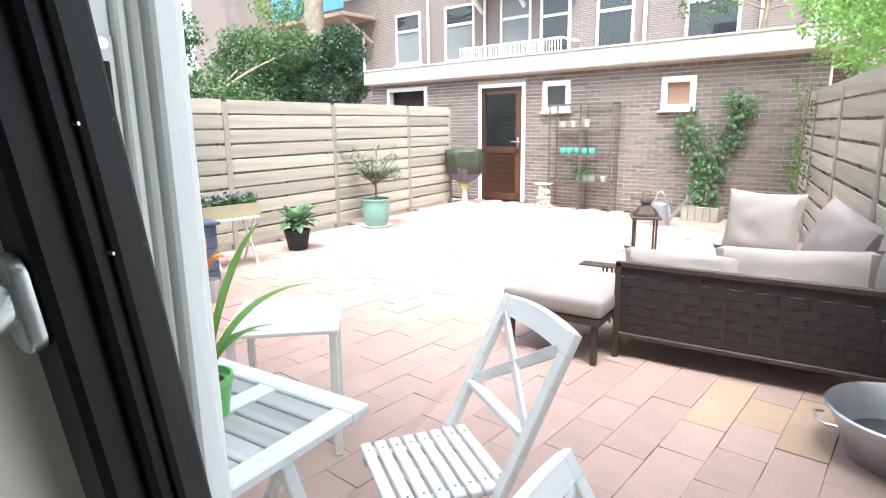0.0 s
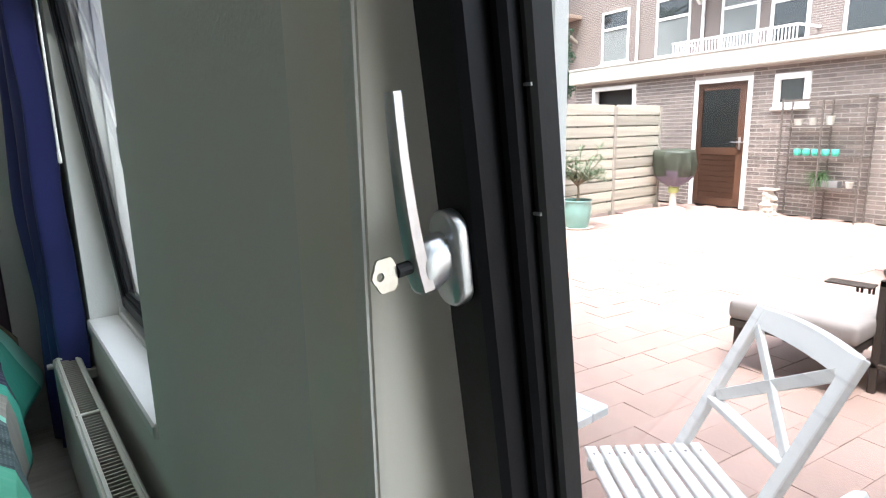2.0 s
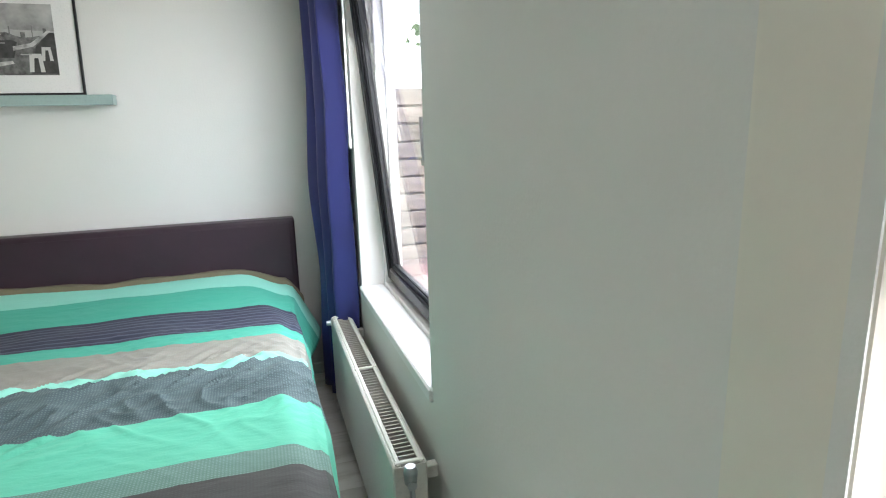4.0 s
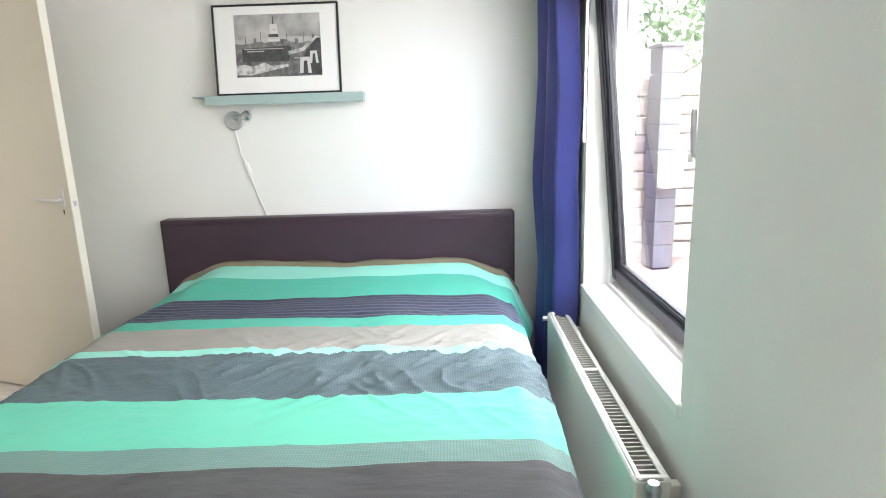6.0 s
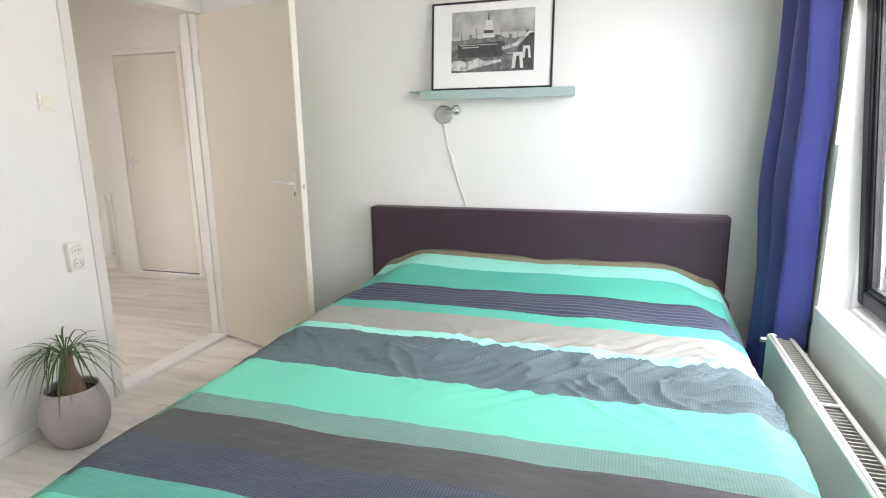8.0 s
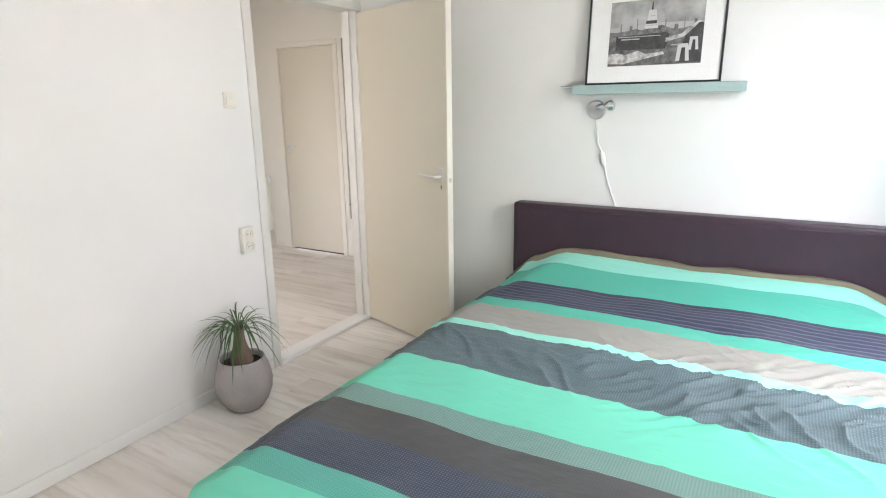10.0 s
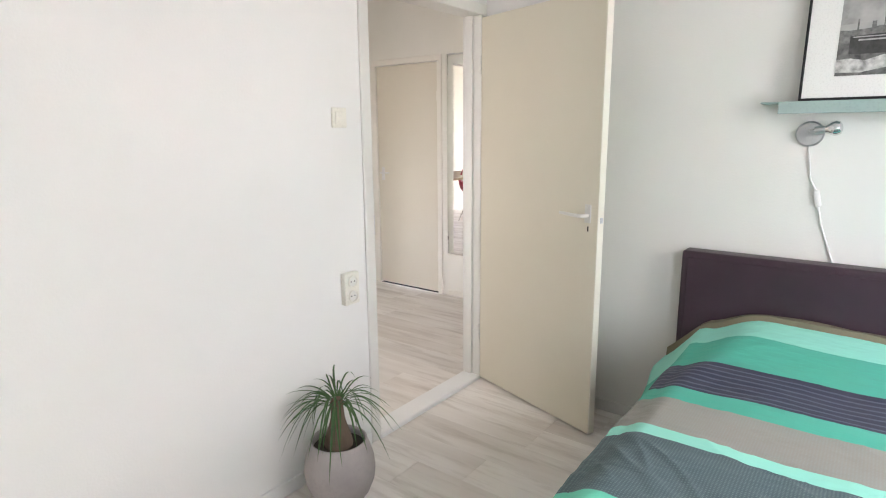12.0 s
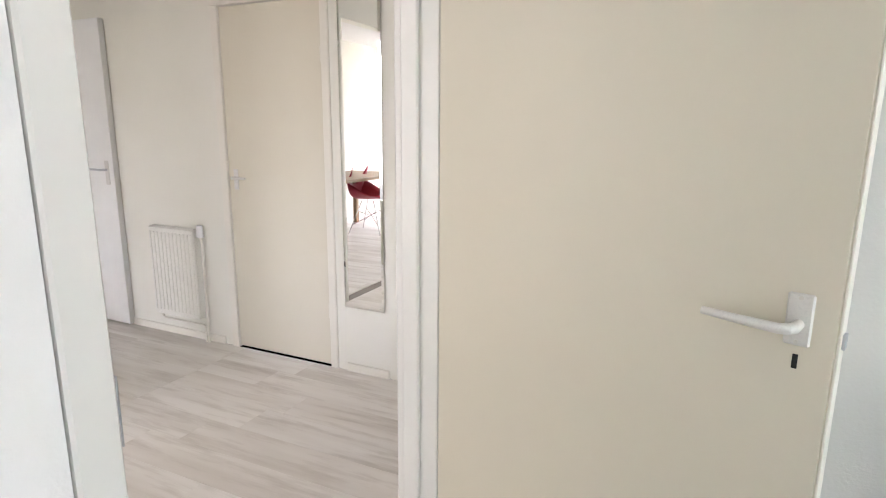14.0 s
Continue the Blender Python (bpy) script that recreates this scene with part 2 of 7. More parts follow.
M_trunk = surf("plane_bark", (0.34, 0.28, 0.20), (0.13, 0.11, 0.08), 6, 40, 0.9, 0.8)
M_lglow = surf("pane_dark", (0.035, 0.04, 0.042), (0.02, 0.025, 0.027), 1.2, 12, 0.03, 0, spec=0.8)
M_rackiron = surf("weathered_rack_iron", (0.14, 0.115, 0.10), (0.10, 0.08, 0.07), 15, 100, 0.7, 0.3)
M_blind = surf("pale_blind", (0.24, 0.255, 0.25), (0.18, 0.19, 0.19), 2, 40, 0.4, 0)
M_red = surf("red_shell", (0.42, 0.02, 0.05), (0.38, 0.018, 0.045), 5, 80, 0.35, 0)
M_oak = wood("oak_tabletop", (0.38, 0.25, 0.14), (0.30, 0.19, 0.10), "x", 0.45, 0.1, 0)
M_teal2 = surf("balcony_blue", (0.10, 0.30, 0.42), (0.08, 0.25, 0.36), 3, 40, 0.5, 0)
m = bpy.data.materials.new("mirror_silver")
n_, l_, b_ = nodes_of(m)
b_.inputs["Metallic"].default_value, b_.inputs["Roughness"].default_value = 1.0, 0.0
b_.inputs["Base Color"].default_value = (0.86, 0.88, 0.87, 1)
M_mirror = m


def far_brick():
    """Brickwork of the apartment block, far enough off for the joints to be a pattern of the material."""
    mt = bpy.data.materials.new("far_brickwork")
    n, l, b = nodes_of(mt)
    t = n.new("ShaderNodeTexCoord")
    sx = n.new("ShaderNodeSeparateXYZ")
    cx = n.new("ShaderNodeCombineXYZ")
    l.new(t.outputs["Object"], sx.inputs[0])
    l.new(sx.outputs["X"], cx.inputs["X"])
    l.new(sx.outputs["Z"], cx.inputs["Y"])
    br = n.new("ShaderNodeTexBrick")
    br.inputs["Scale"].default_value = 1.0
    br.inputs["Brick Width"].default_value, br.inputs["Row Height"].default_value = 0.225, 0.0625
    br.inputs["Mortar Size"].default_value = 0.007
    br.inputs["Color1"].default_value, br.inputs["Color2"].default_value = (0.22, 0.168, 0.152, 1), (0.15, 0.115, 0.105, 1)
    br.inputs["Mortar"].default_value = (0.42, 0.39, 0.36, 1)
    l.new(cx.outputs[0], br.inputs["Vector"])
    col = mix_rgb(n, l, ramp(n, l, noise_tex(n, l, t.outputs["Object"], 0.6), 0.35, 0.8), br.outputs["Color"], (0.22, 0.18, 0.165))
    l.new(col, b.inputs["Base Color"])
    b.inputs["Roughness"].default_value = 0.9
    bp = n.new("ShaderNodeBump")
    bp.inputs["Strength"].default_value, bp.inputs["Distance"].default_value = 0.5, 0.01
    l.new(br.outputs["Fac"], bp.inputs["Height"])
    bp.invert = True
    l.new(bp.outputs["Normal"], b.inputs["Normal"])
    return mt


M_farbrick = far_brick()


# ---- mesh helpers ----
def box(bm, x0, y0, z0, x1, y1, z1, bevel=0.0, seg=1, m=None):
    """A box between two corners, with its edges rounded by bevel, into bm."""
    r = bmesh.ops.create_cube(bm, size=1.0, matrix=Matrix.Translation(((x0 + x1) / 2, (y0 + y1) / 2, (z0 + z1) / 2)) @ Matrix.Diagonal((x1 - x0, y1 - y0, z1 - z0, 1)))
    vs = r["verts"]
    if bevel:
        es = list({e for v in vs for e in v.link_edges})
        vs = list({v for f in bmesh.ops.bevel(bm, geom=es, offset=bevel, segments=seg, affect="EDGES", profile=0.6)["faces"] for v in f.verts} | {v for v in vs if v.is_valid})
    if m is not None:
        bmesh.ops.transform(bm, matrix=m, verts=[v for v in vs if v.is_valid])
    return bm


def boxm(*a, **k):
    return box(bmesh.new(), *a, **k)


def cyl(bm, a, b, r0, r1=None, seg=16):
    """A round bar from a to b."""
    a, b = Vector(a), Vector(b)
    q = (b - a).to_track_quat("Z", "Y").to_matrix().to_4x4()
    bmesh.ops.create_cone(bm, cap_ends=True, segments=seg, radius1=r0, radius2=r0 if r1 is None else r1, depth=(b - a).length, matrix=Matrix.Translation((a + b) / 2) @ q)
    return bm


def bar(bm, a, b, w, d, up=(0, 0, 1), bevel=0.0):
    """A square bar from a to b, w wide and d deep."""
    a, b = Vector(a), Vector(b)
    z = (b - a).normalized()
    x = Vector(up).cross(z)
    x = x.normalized() if x.length > 1e-4 else Vector((1, 0, 0))
    y = z.cross(x)
    rot = Matrix((x, y, z)).transposed().to_4x4()
    return box(bm, -w / 2, -d / 2, -(b - a).length / 2, w / 2, d / 2, (b - a).length / 2, bevel, 1, Matrix.Translation((a + b) / 2) @ rot)


def lathe(profile, seg=32, bm=None, at=(0, 0, 0), squash=1.0):
    """A turned shape from (radius, height) pairs."""
    bm = bm or bmesh.new()
    rings = []
    for r, z in profile:
        rings.append([bm.verts.new((at[0] + r * math.cos(2 * math.pi * i / seg), at[1] + r * squash * math.sin(2 * math.pi * i / seg), at[2] + z)) for i in range(seg)])
    for p, q in zip(rings, rings[1:]):
        for i in range(seg):
            bm.faces.new((p[i], p[(i + 1) % seg], q[(i + 1) % seg], q[i]))
    for ring, flip in ((rings[0], True), (rings[-1], False)):
        if (ring[0].co - ring[seg // 2].co).length > 1e-5:
            bm.faces.new(ring[::-1] if flip else ring)
    return bm


def tube(bm, pts, r, seg=8):
    """A round tube along points; r may be a list."""
    pts = [Vector(p) for p in pts]
    rs = r if isinstance(r, (list, tuple)) else [r] * len(pts)
    rings = []
    ref = Vector((0.31, 0.17, 0.93))
    for i, p in enumerate(pts):
        d = (pts[min(i + 1, len(pts) - 1)] - pts[max(i - 1, 0)]).normalized()
        x = d.cross(ref).normalized()
        y = d.cross(x)
        rings.append([bm.verts.new(p + rs[i] * (x * math.cos(2 * math.pi * k / seg) + y * math.sin(2 * math.pi * k / seg))) for k in range(seg)])
    for a, b in zip(rings, rings[1:]):
        for k in range(seg):
            bm.faces.new((a[k], a[(k + 1) % seg], b[(k + 1) % seg], b[k]))
    bm.faces.new(rings[0][::-1])
    bm.faces.new(rings[-1])
    return bm


def curve_pts(a, b, c, n=10):
    """Points on a quadratic bend from a over b to c."""
    a, b, c = Vector(a), Vector(b), Vector(c)
    return [a * (1 - t) ** 2 + b * 2 * t * (1 - t) + c * t * t for t in (i / n for i in range(n + 1))]


def blade(bm, pts, width, fold=0.25, side=None):
    """A long leaf along points, widest near its middle, folded along its rib."""
    pts = [Vector(p) for p in pts]
    rows = []
    for i, p in enumerate(pts):
        t = i / (len(pts) - 1)
        d = (pts[min(i + 1, len(pts) - 1)] - pts[max(i - 1, 0)]).normalized()
        s = d.cross(Vector((0, 0, 1)))
        s = s.normalized() if s.length > 1e-3 else Vector((1, 0, 0))
        u = s.cross(d)
        w = width * (math.sin(math.pi * (0.12 + 0.88 * t)) ** 0.7 if t < 1 else 0.03)
        rows.append([bm.verts.new(p - s * w / 2 + u * w * fold), bm.verts.new(p), bm.verts.new(p + s * w / 2 + u * w * fold)])
    for a, b in zip(rows, rows[1:]):
        bm.faces.new((a[0], a[1], b[1], b[0]))
        bm.faces.new((a[1], a[2], b[2], b[1]))
    return bm


def part(name, bm, material, parent=None, label="", smooth=False, kind=""):
    me = bpy.data.meshes.new(name)
    bmesh.ops.recalc_face_normals(bm, faces=bm.faces)
    bm.to_mesh(me)
    bm.free()
    me.materials.append(material)
    if smooth:
        me.shade_smooth()
        me.set_sharp_from_angle(angle=radians(38))
    ob = new(name, me)
    ob.parent = parent
    if label or kind:
        tagged(ob, label=label, kind=kind)
    return ob


def thing(name, label, category, m=None, group="", kind=""):
    ob = new(name)
    ob.empty_display_size = 0.1
    ob.matrix_world = m or Matrix()
    return tagged(ob, label, category, group, kind)


def piece(name, me, parent, m):
    ob = new(name, me)
    ob.parent = parent
    ob.matrix_local = m
    return ob


def mesh_of(bm, name, material):
    me = bpy.data.meshes.new(name)
    bmesh.ops.recalc_face_normals(bm, faces=bm.faces)
    bm.to_mesh(me)
    bm.free()
    me.materials.append(material)
    return me


def wall_with_holes(name, axis, at0, at1, lo, hi, top, holes, material, label):
    """A wall standing across axis, from at0 to at1, running from lo to hi, with holes (u0, u1, z0, z1), in order along it."""
    bm = bmesh.new()

    def slab(u0, u1, z0, z1):
        if u1 - u0 > 1e-4 and z1 - z0 > 1e-4:
            if axis == "y":
                box(bm, u0, at0, z0, u1, at1, z1)
            else:
                box(bm, at0, u0, z0, at1, u1, z1)
    u = lo
    for u0, u1, z0, z1 in holes:
        slab(u, u0, 0, top)
        slab(u0, u1, 0, z0)
        slab(u0, u1, z1, top)
        u = u1
    slab(u, hi, 0, top)
    bmesh.ops.remove_doubles(bm, verts=bm.verts, dist=1e-5)
    return tagged(part(name, bm, material), label, "wall", kind="structure")


# ---- structure: bedroom, hall and living room ----
YW, YO, YD, YH, TOP = -0.26, -0.10, -3.525, -3.635, 2.6
wall_with_holes("wall_window", "y", YW, YO, -0.1, 4.5, TOP, [(0.6, 1.72, 0.64, 2.3), (2.84, 3.97, 0.0, 2.33)], M_wall, "white plastered wall with a window and a garden door")
wall_with_holes("wall_headboard", "x", -0.1, 0.0, YH, YW, TOP, [], M_wall, "plain white plastered wall behind the bed")
wall_with_holes("wall_doorway", "y", YH, YD, -1.37, 4.5, TOP, [(0.0, 0.97, 0.0, 2.11)], M_wall, "white plastered wall with the doorway to the hall")
wall_with_holes("wall_side", "x", 4.4, 4.5, YD, YW, TOP, [], M_wall, "plain white plastered side wall")
wall_with_holes("wall_hall", "x", -1.37, -1.27, -8.1, YH, TOP, [(-5.6, -4.79, 0.0, 2.08), (-4.39, -3.72, 0.0, 2.08)], M_wallh, "cream hall wall with two doors in it")
wall_with_holes("wall_living_door", "y", -5.6, -5.5, -0.25, 6.1, TOP, [(-0.1, 0.85, 0.0, 2.15)], M_wallh, "cream wall with an open doorway to the living room")
# the opening is added so the living room lamp reaches the passage
wall_with_holes("wall_passage", "x", -0.25, -0.15, -8.0, -5.6, TOP, [(-7.8, -6.0, 0.0, 2.15)], M_wallh, "cream passage wall with an added opening for light")
wall_with_holes("wall_living_back", "y", -8.1, -8.0, -1.27, 6.1, TOP, [], M_wallh, "white wall behind the dining table")
# this wall and its window are assumed; the hole is for the lamp
wall_with_holes("wall_living_side", "x", 6.0, 6.1, -8.0, -5.6, TOP, [(-7.7, -5.9, 0.7, 2.3)], M_wallh, "unseen white wall with an assumed living room window")
# unseen end wall; its window is invented to hold the fill lamp
wall_with_holes("wall_hall_end", "x", 1.5, 1.6, -5.5, YH, TOP, [(-5.15, -3.95, 0.65, 2.25)], M_wallh, "unseen cream wall closing the hall, with an invented lamp opening")
tagged(part("ceiling_bedroom", boxm(-0.1, YH, TOP, 4.5, YO, TOP + 0.15), M_ceil), "white painted bedroom ceiling", "ceiling", kind="structure")
tagged(part("ceiling_hall", boxm(-1.37, -8.1, TOP, 6.1, YH, TOP + 0.15), M_ceil), "white painted hall ceiling", "ceiling", kind="structure")
floor_bed = tagged(part("floor_bedroom", boxm(0.0, YD, -0.12, 4.4, YO, -0.008), M_sub), "whitewashed wooden plank floor of the bedroom", "floor", kind="structure")
floor_hall = tagged(part("floor_hall", boxm(-1.27, -8.0, -0.12, 6.0, YD, -0.008), M_sub), "whitewashed wooden plank floor of the hall", "floor", kind="structure")


# unseen upper wall, added to keep sky light off faces turned to the house
tagged(part("wall_shade_above", boxm(-7.0, YO - 0.3, TOP + 0.151, 11.0, YO, 6.6), M_farbrick), "unseen brown brick wall above the bedroom, added to shade the garden", "wall", kind="structure")
for nm, x0, x1 in (("wall_house_left", -7.0, -0.101), ("wall_house_right", 4.501, 11.0)):
    tagged(part(nm, boxm(x0, YO - 0.16, -0.03, x1, YO, TOP + 0.15), M_farbrick), "brown brick wall of the house beside the bedroom", "wall", kind="structure")


def baseboard(name, x0, y0, x1, y1, h=0.065, mat=None):
    tagged(part(name, boxm(x0, y0, 0, x1, y1, h, 0.004), mat or M_wall), "low painted baseboard along the wall", "baseboard", kind="structure")


baseboard("baseboard_headboard", 0.0, YD + 0.014, 0.012, YW)
baseboard("baseboard_doorway", 0.975, YD, 4.4, YD + 0.012)
baseboard("baseboard_hall_a", -1.27, -4.79 + 0.06, -1.258, -4.45, 0.05, M_cream)
baseboard("baseboard_hall_b", -1.27, -8.0, -1.258, -5.66, 0.05, M_cream)


# ---- doorway from bedroom to hall ----
def doorway_frame():
    th = thing("door_frame_1", "grey white painted wooden frame of the open doorway", "door frame", kind="structure")
    for nm, x0, x1 in (("jamb", 0.0, 0.056), ("jamb", 0.911, 0.968)):
        bm = boxm(x0, YH - 0.006, 0, x1, YD + 0.008, 2.05, 0.004)
        if x0 < 0.5:
            box(bm, x1, YH + 0.02, 0, x1 + 0.014, YD - 0.045, 2.05, 0.003)
        else:
            box(bm, x0 - 0.014, YH + 0.02, 0, x0, YD - 0.045, 2.05, 0.003)
        part(nm, bm, M_trim, th)
    part("lintel", boxm(0.0, YH - 0.006, 2.05, 0.968, YD + 0.008, 2.108, 0.004), M_trim, th)
    part("threshold", boxm(0.056, YH + 0.002, -0.008, 0.911, YD + 0.012, 0.022, 0.005), M_white, th, "worn white painted threshold")
    part("strike_plate", boxm(0.9085, YD - 0.03, 0.995, 0.911, YD + 0.006, 1.085, 0.0008), M_alu, th, "small steel strike plate")
    return th


doorway_frame()


def lever(parent, x, z, s=1, plate=True, mat=None):
    """A door handle with its plate on the leaf's y = 0 face; the lever points to s along x."""
    mat = mat or M_alu
    if plate:
        part("handle_plate", boxm(x - 0.019, -0.006, z - 0.035, x + 0.019, 0, z + 0.05, 0.003), mat, parent, "square steel door plate")
    bm = bmesh.new()
    tube(bm, [(x, 0, z), (x, -0.03, z), (x + s * 0.006, -0.043, z), (x + s * 0.02, -0.048, z), (x + s * 0.08, -0.048, z + 0.002), (x + s * 0.132, -0.046, z + 0.004)], [0.009, 0.009, 0.009, 0.0085, 0.0075, 0.0065], 10)
    part("handle", bm, mat, parent, "slim steel lever handle", True)
    for dz in (-0.028, 0.043):
        part("screw", cyl(bmesh.new(), (x, -0.0062, z + dz), (x, -0.0075, z + dz), 0.0035, seg=10), M_brass, parent)


def bedroom_door():
    th = thing("door_1", "beige painted flush door standing open into the bedroom", "door", Matrix.Translation((0.058, -3.519, 0)) @ Matrix.Rotation(radians(72.3), 4, "Z"), kind="structure")
    part("leaf", boxm(0.002, 0, 0.012, 0.832, 0.04, 2.035, 0.003), M_door, th)
    part("leaf_edge", boxm(0.832, 0.0005, 0.012, 0.836, 0.0395, 2.035, 0.001), M_cream, th, "cream painted leaf edge")
    lever(th, 0.779, 1.072, -1, True, M_pale)
    part("keyhole", boxm(0.776, -0.0015, 0.998, 0.784, 0.0, 1.022, 0.0007), M_dark, th, "dark keyhole")
    part("latch", boxm(0.836, 0.012, 1.04, 0.841, 0.028, 1.065, 0.001), M_alu, th, "steel latch bolt")
    for z in (0.25, 1.75):
        part("hinge", cyl(bmesh.new(), (0.0, -0.006, z), (0.0, -0.006, z + 0.09), 0.007, seg=10), M_trim, th, "", True)


bedroom_door()


def hall_door(name, y0, y1, handle_s, label):
    th = thing(name, label, "door", pose(-1.27, (y0 + y1) / 2, 0, 0, 0, 90), kind="structure")
    h = (y1 - y0) / 2
    for nm, a, b in (("jamb", -h - 0.05, -h), ("jamb", h, h + 0.05)):
        part(nm, boxm(a, -0.012, 0, b, 0.08, 2.03, 0.004), M_cream, th, "cream door frame post")
    part("lintel", boxm(-h - 0.05, -0.012, 2.03, h + 0.05, 0.08, 2.08, 0.004), M_cream, th, "cream door frame head")
    part("leaf", boxm(-h + 0.003, 0.004, 0.012, h - 0.003, 0.044, 2.024, 0.002), M_door, th, "beige painted flush leaf")
    if handle_s:
        bm = boxm(-handle_s * (h - 0.06) - 0.017, -0.003, 1.0, -handle_s * (h - 0.06) + 0.017, 0.004, 1.12, 0.002)
        part("handle_plate", bm, M_pale, th, "steel door plate")
        x = -handle_s * (h - 0.06)
        part("handle", tube(bmesh.new(), [(x, 0, 1.07), (x, -0.035, 1.07), (x + handle_s * 0.02, -0.044, 1.07), (x + handle_s * 0.11, -0.043, 1.072)], [0.009, 0.009, 0.008, 0.0065], 8), M_pale, th, "steel lever handle", True)
        for z in (0.3, 1.7):
            part("hinge", cyl(bmesh.new(), (handle_s * h, -0.006, z), (handle_s * h, -0.006, z + 0.08), 0.006, seg=8), M_cream, th, "", True)


# the doors face +x: local x runs along +y
hall_door("door_2", -5.55, -4.84, 1, "closed beige flush door in a cream frame in the hall")
hall_door("door_3", -4.34, -3.77, 0, "closed beige flush door beside the hall mirror")


def passage_door():
    th = thing("door_4", "white painted door standing open against the passage wall", "door", Matrix.Translation((-1.268, -7.32, 0)) @ Matrix.Rotation(radians(89.9), 4, "Z"), kind="structure")
    part("leaf", boxm(0, -0.04, 0.012, 0.80, 0, 2.03, 0.003), M_white, th)
    part("handle_plate", boxm(0.72, -0.046, 0.98, 0.76, -0.04, 1.14, 0.003), M_pale, th, "white steel plate")
    part("handle", tube(bmesh.new(), [(0.74, -0.04, 1.08), (0.74, -0.075, 1.08), (0.72, -0.085, 1.08), (0.63, -0.085, 1.082)], 0.008, 8), M_alu, th, "", True)


passage_door()


def wall_mirror():
    th = thing("wall_mirror", "tall narrow frameless mirror hanging on the hall wall", "mirror", pose(-1.27, -4.6, 0.385, 0, 0, 90))
    part("backing", boxm(-0.124, -0.014, 0.004, 0.124, -0.002, 1.686, 0.002), M_white, th)
    bm = bmesh.new()
    w, h, y0, y1, b = 0.128, 1.69, -0.0145, -0.0185, 0.014
    o = [bm.verts.new(p) for p in ((-w, y0, 0), (w, y0, 0), (w, y0, h), (-w, y0, h))]
    i = [bm.verts.new(p) for p in ((-w + b, y1, b), (w - b, y1, b), (w - b, y1, h - b), (-w + b, y1, h - b))]
    bm.faces.new(i)
    for k in range(4):
        bm.faces.new((o[k], o[(k + 1) % 4], i[(k + 1) % 4], i[k]))
    bm.faces.new(o[::-1])
    part("mirror_glass", bm, M_mirror, th, "clear silvered mirror glass")


wall_mirror()


def panel_radiator(name, label, m, length, z0, z1, depth, ribs, group=""):
    """A steel panel radiator along local x, its back towards +y; y = 0 is the front."""
    th = thing(name, label, "radiator", m, group)
    d2 = depth
    front = boxm(0, 0, z0, length, 0.014, z1, 0.006)
    if ribs:
        n = int(length / 0.033)
        for i in range(n):
            x = (i + 0.5) * length / n
            part("rib", boxm(x - 0.009, -0.005, z0 + 0.03, x + 0.009, 0.001, z1 - 0.03, 0.003), M_rad, th)
    part("front_panel", front, M_rad, th, "", True)
    part("back_panel", boxm(0, d2 - 0.014, z0, length, d2, z1, 0.006), M_rad, th, "", True)
    for x in (-0.002, length - 0.001):
        part("side_cover", boxm(x, 0.004, z0 + 0.02, x + 0.003, d2 - 0.004, z1 - 0.002, 0.001), M_rad, th)
    fins = bmesh.new()
    n = int(length / 0.022)
    for i in range(n):
        x = 0.012 + i * (length - 0.024) / (n - 1)
        box(fins, x - 0.003, 0.014, z0 + 0.03, x + 0.003, d2 - 0.014, z1 - 0.006)
    part("convector", fins, M_radgrill, th, "dusty grey convector", False, "stuff")
    top = bmesh.new()
    for y in (0.012, d2 - 0.022):
        box(top, 0.003, y, z1 - 0.005, length - 0.003, y + 0.012, z1 + 0.003, 0.002)
    part("top_rail", top, M_rad, th)
    for x in (0.012, length * 0.49, length - 0.02):
        part("strap", boxm(x, 0.008, z1 - 0.004, x + 0.014, d2 - 0.006, z1 + 0.005, 0.002), M_rad, th, "cream strap over the grille")
    for x in (0.06, length - 0.08):
        part("bracket", boxm(x, d2, z1 - 0.09, x + 0.03, d2 + 0.045, z1 - 0.05, 0.003), M_rad, th, "wall bracket")
    return th


rad = panel_radiator("radiator", "cream enamelled panel radiator under the window", pose(0.48, -0.402, 0), 1.33, 0.07, 0.485, 0.098, False)


def rad_fittings():
    bm = bmesh.new()
    cyl(bm, (0.0, 0.006, 0.455), (0.0, -0.022, 0.455), 0.013, 0.012, 12)
    part("vent_plug", bm, M_alu, rad, "small steel vent plug", True)
    v = bmesh.new()
    cyl(v, (1.325, 0.045, 0.44), (1.365, 0.045, 0.44), 0.013, seg=14)
    cyl(v, (1.345, 0.045, 0.44), (1.345, 0.045, 0.474), 0.017, 0.02, 16)
    cyl(v, (1.345, 0.045, 0.474), (1.345, 0.045, 0.49), 0.02, 0.014, 16)
    tube(v, [(1.352, 0.045, 0.44), (1.362, 0.045, 0.41), (1.362, 0.045, 0.2), (1.362, 0.045, -0.0)], 0.0075, 8)
    part("valve", v, M_alu, rad, "round steel radiator valve with its pipe", True)


rad_fittings()
rad_hall = panel_radiator("radiator", "small white ribbed panel radiator on the passage wall", pose(-1.205, -6.215, 0, 0, 0, 90), 0.40, 0.15, 0.735, 0.06, True)
part("pipe", tube(bmesh.new(), [(0.425, 0.03, 0.70), (0.44, 0.03, 0.66), (0.44, 0.03, 0.0)], 0.008, 8), M_cream, rad_hall, "cream painted pipe", True)
part("pipe", tube(bmesh.new(), [(0.03, 0.03, 0.16), (0.03, 0.03, 0.12), (0.05, 0.035, 0.11), (0.40, 0.035, 0.11), (0.415, 0.03, 0.10), (0.415, 0.03, 0.0)], 0.0075, 8), M_cream, rad_hall, "cream painted pipe", True)
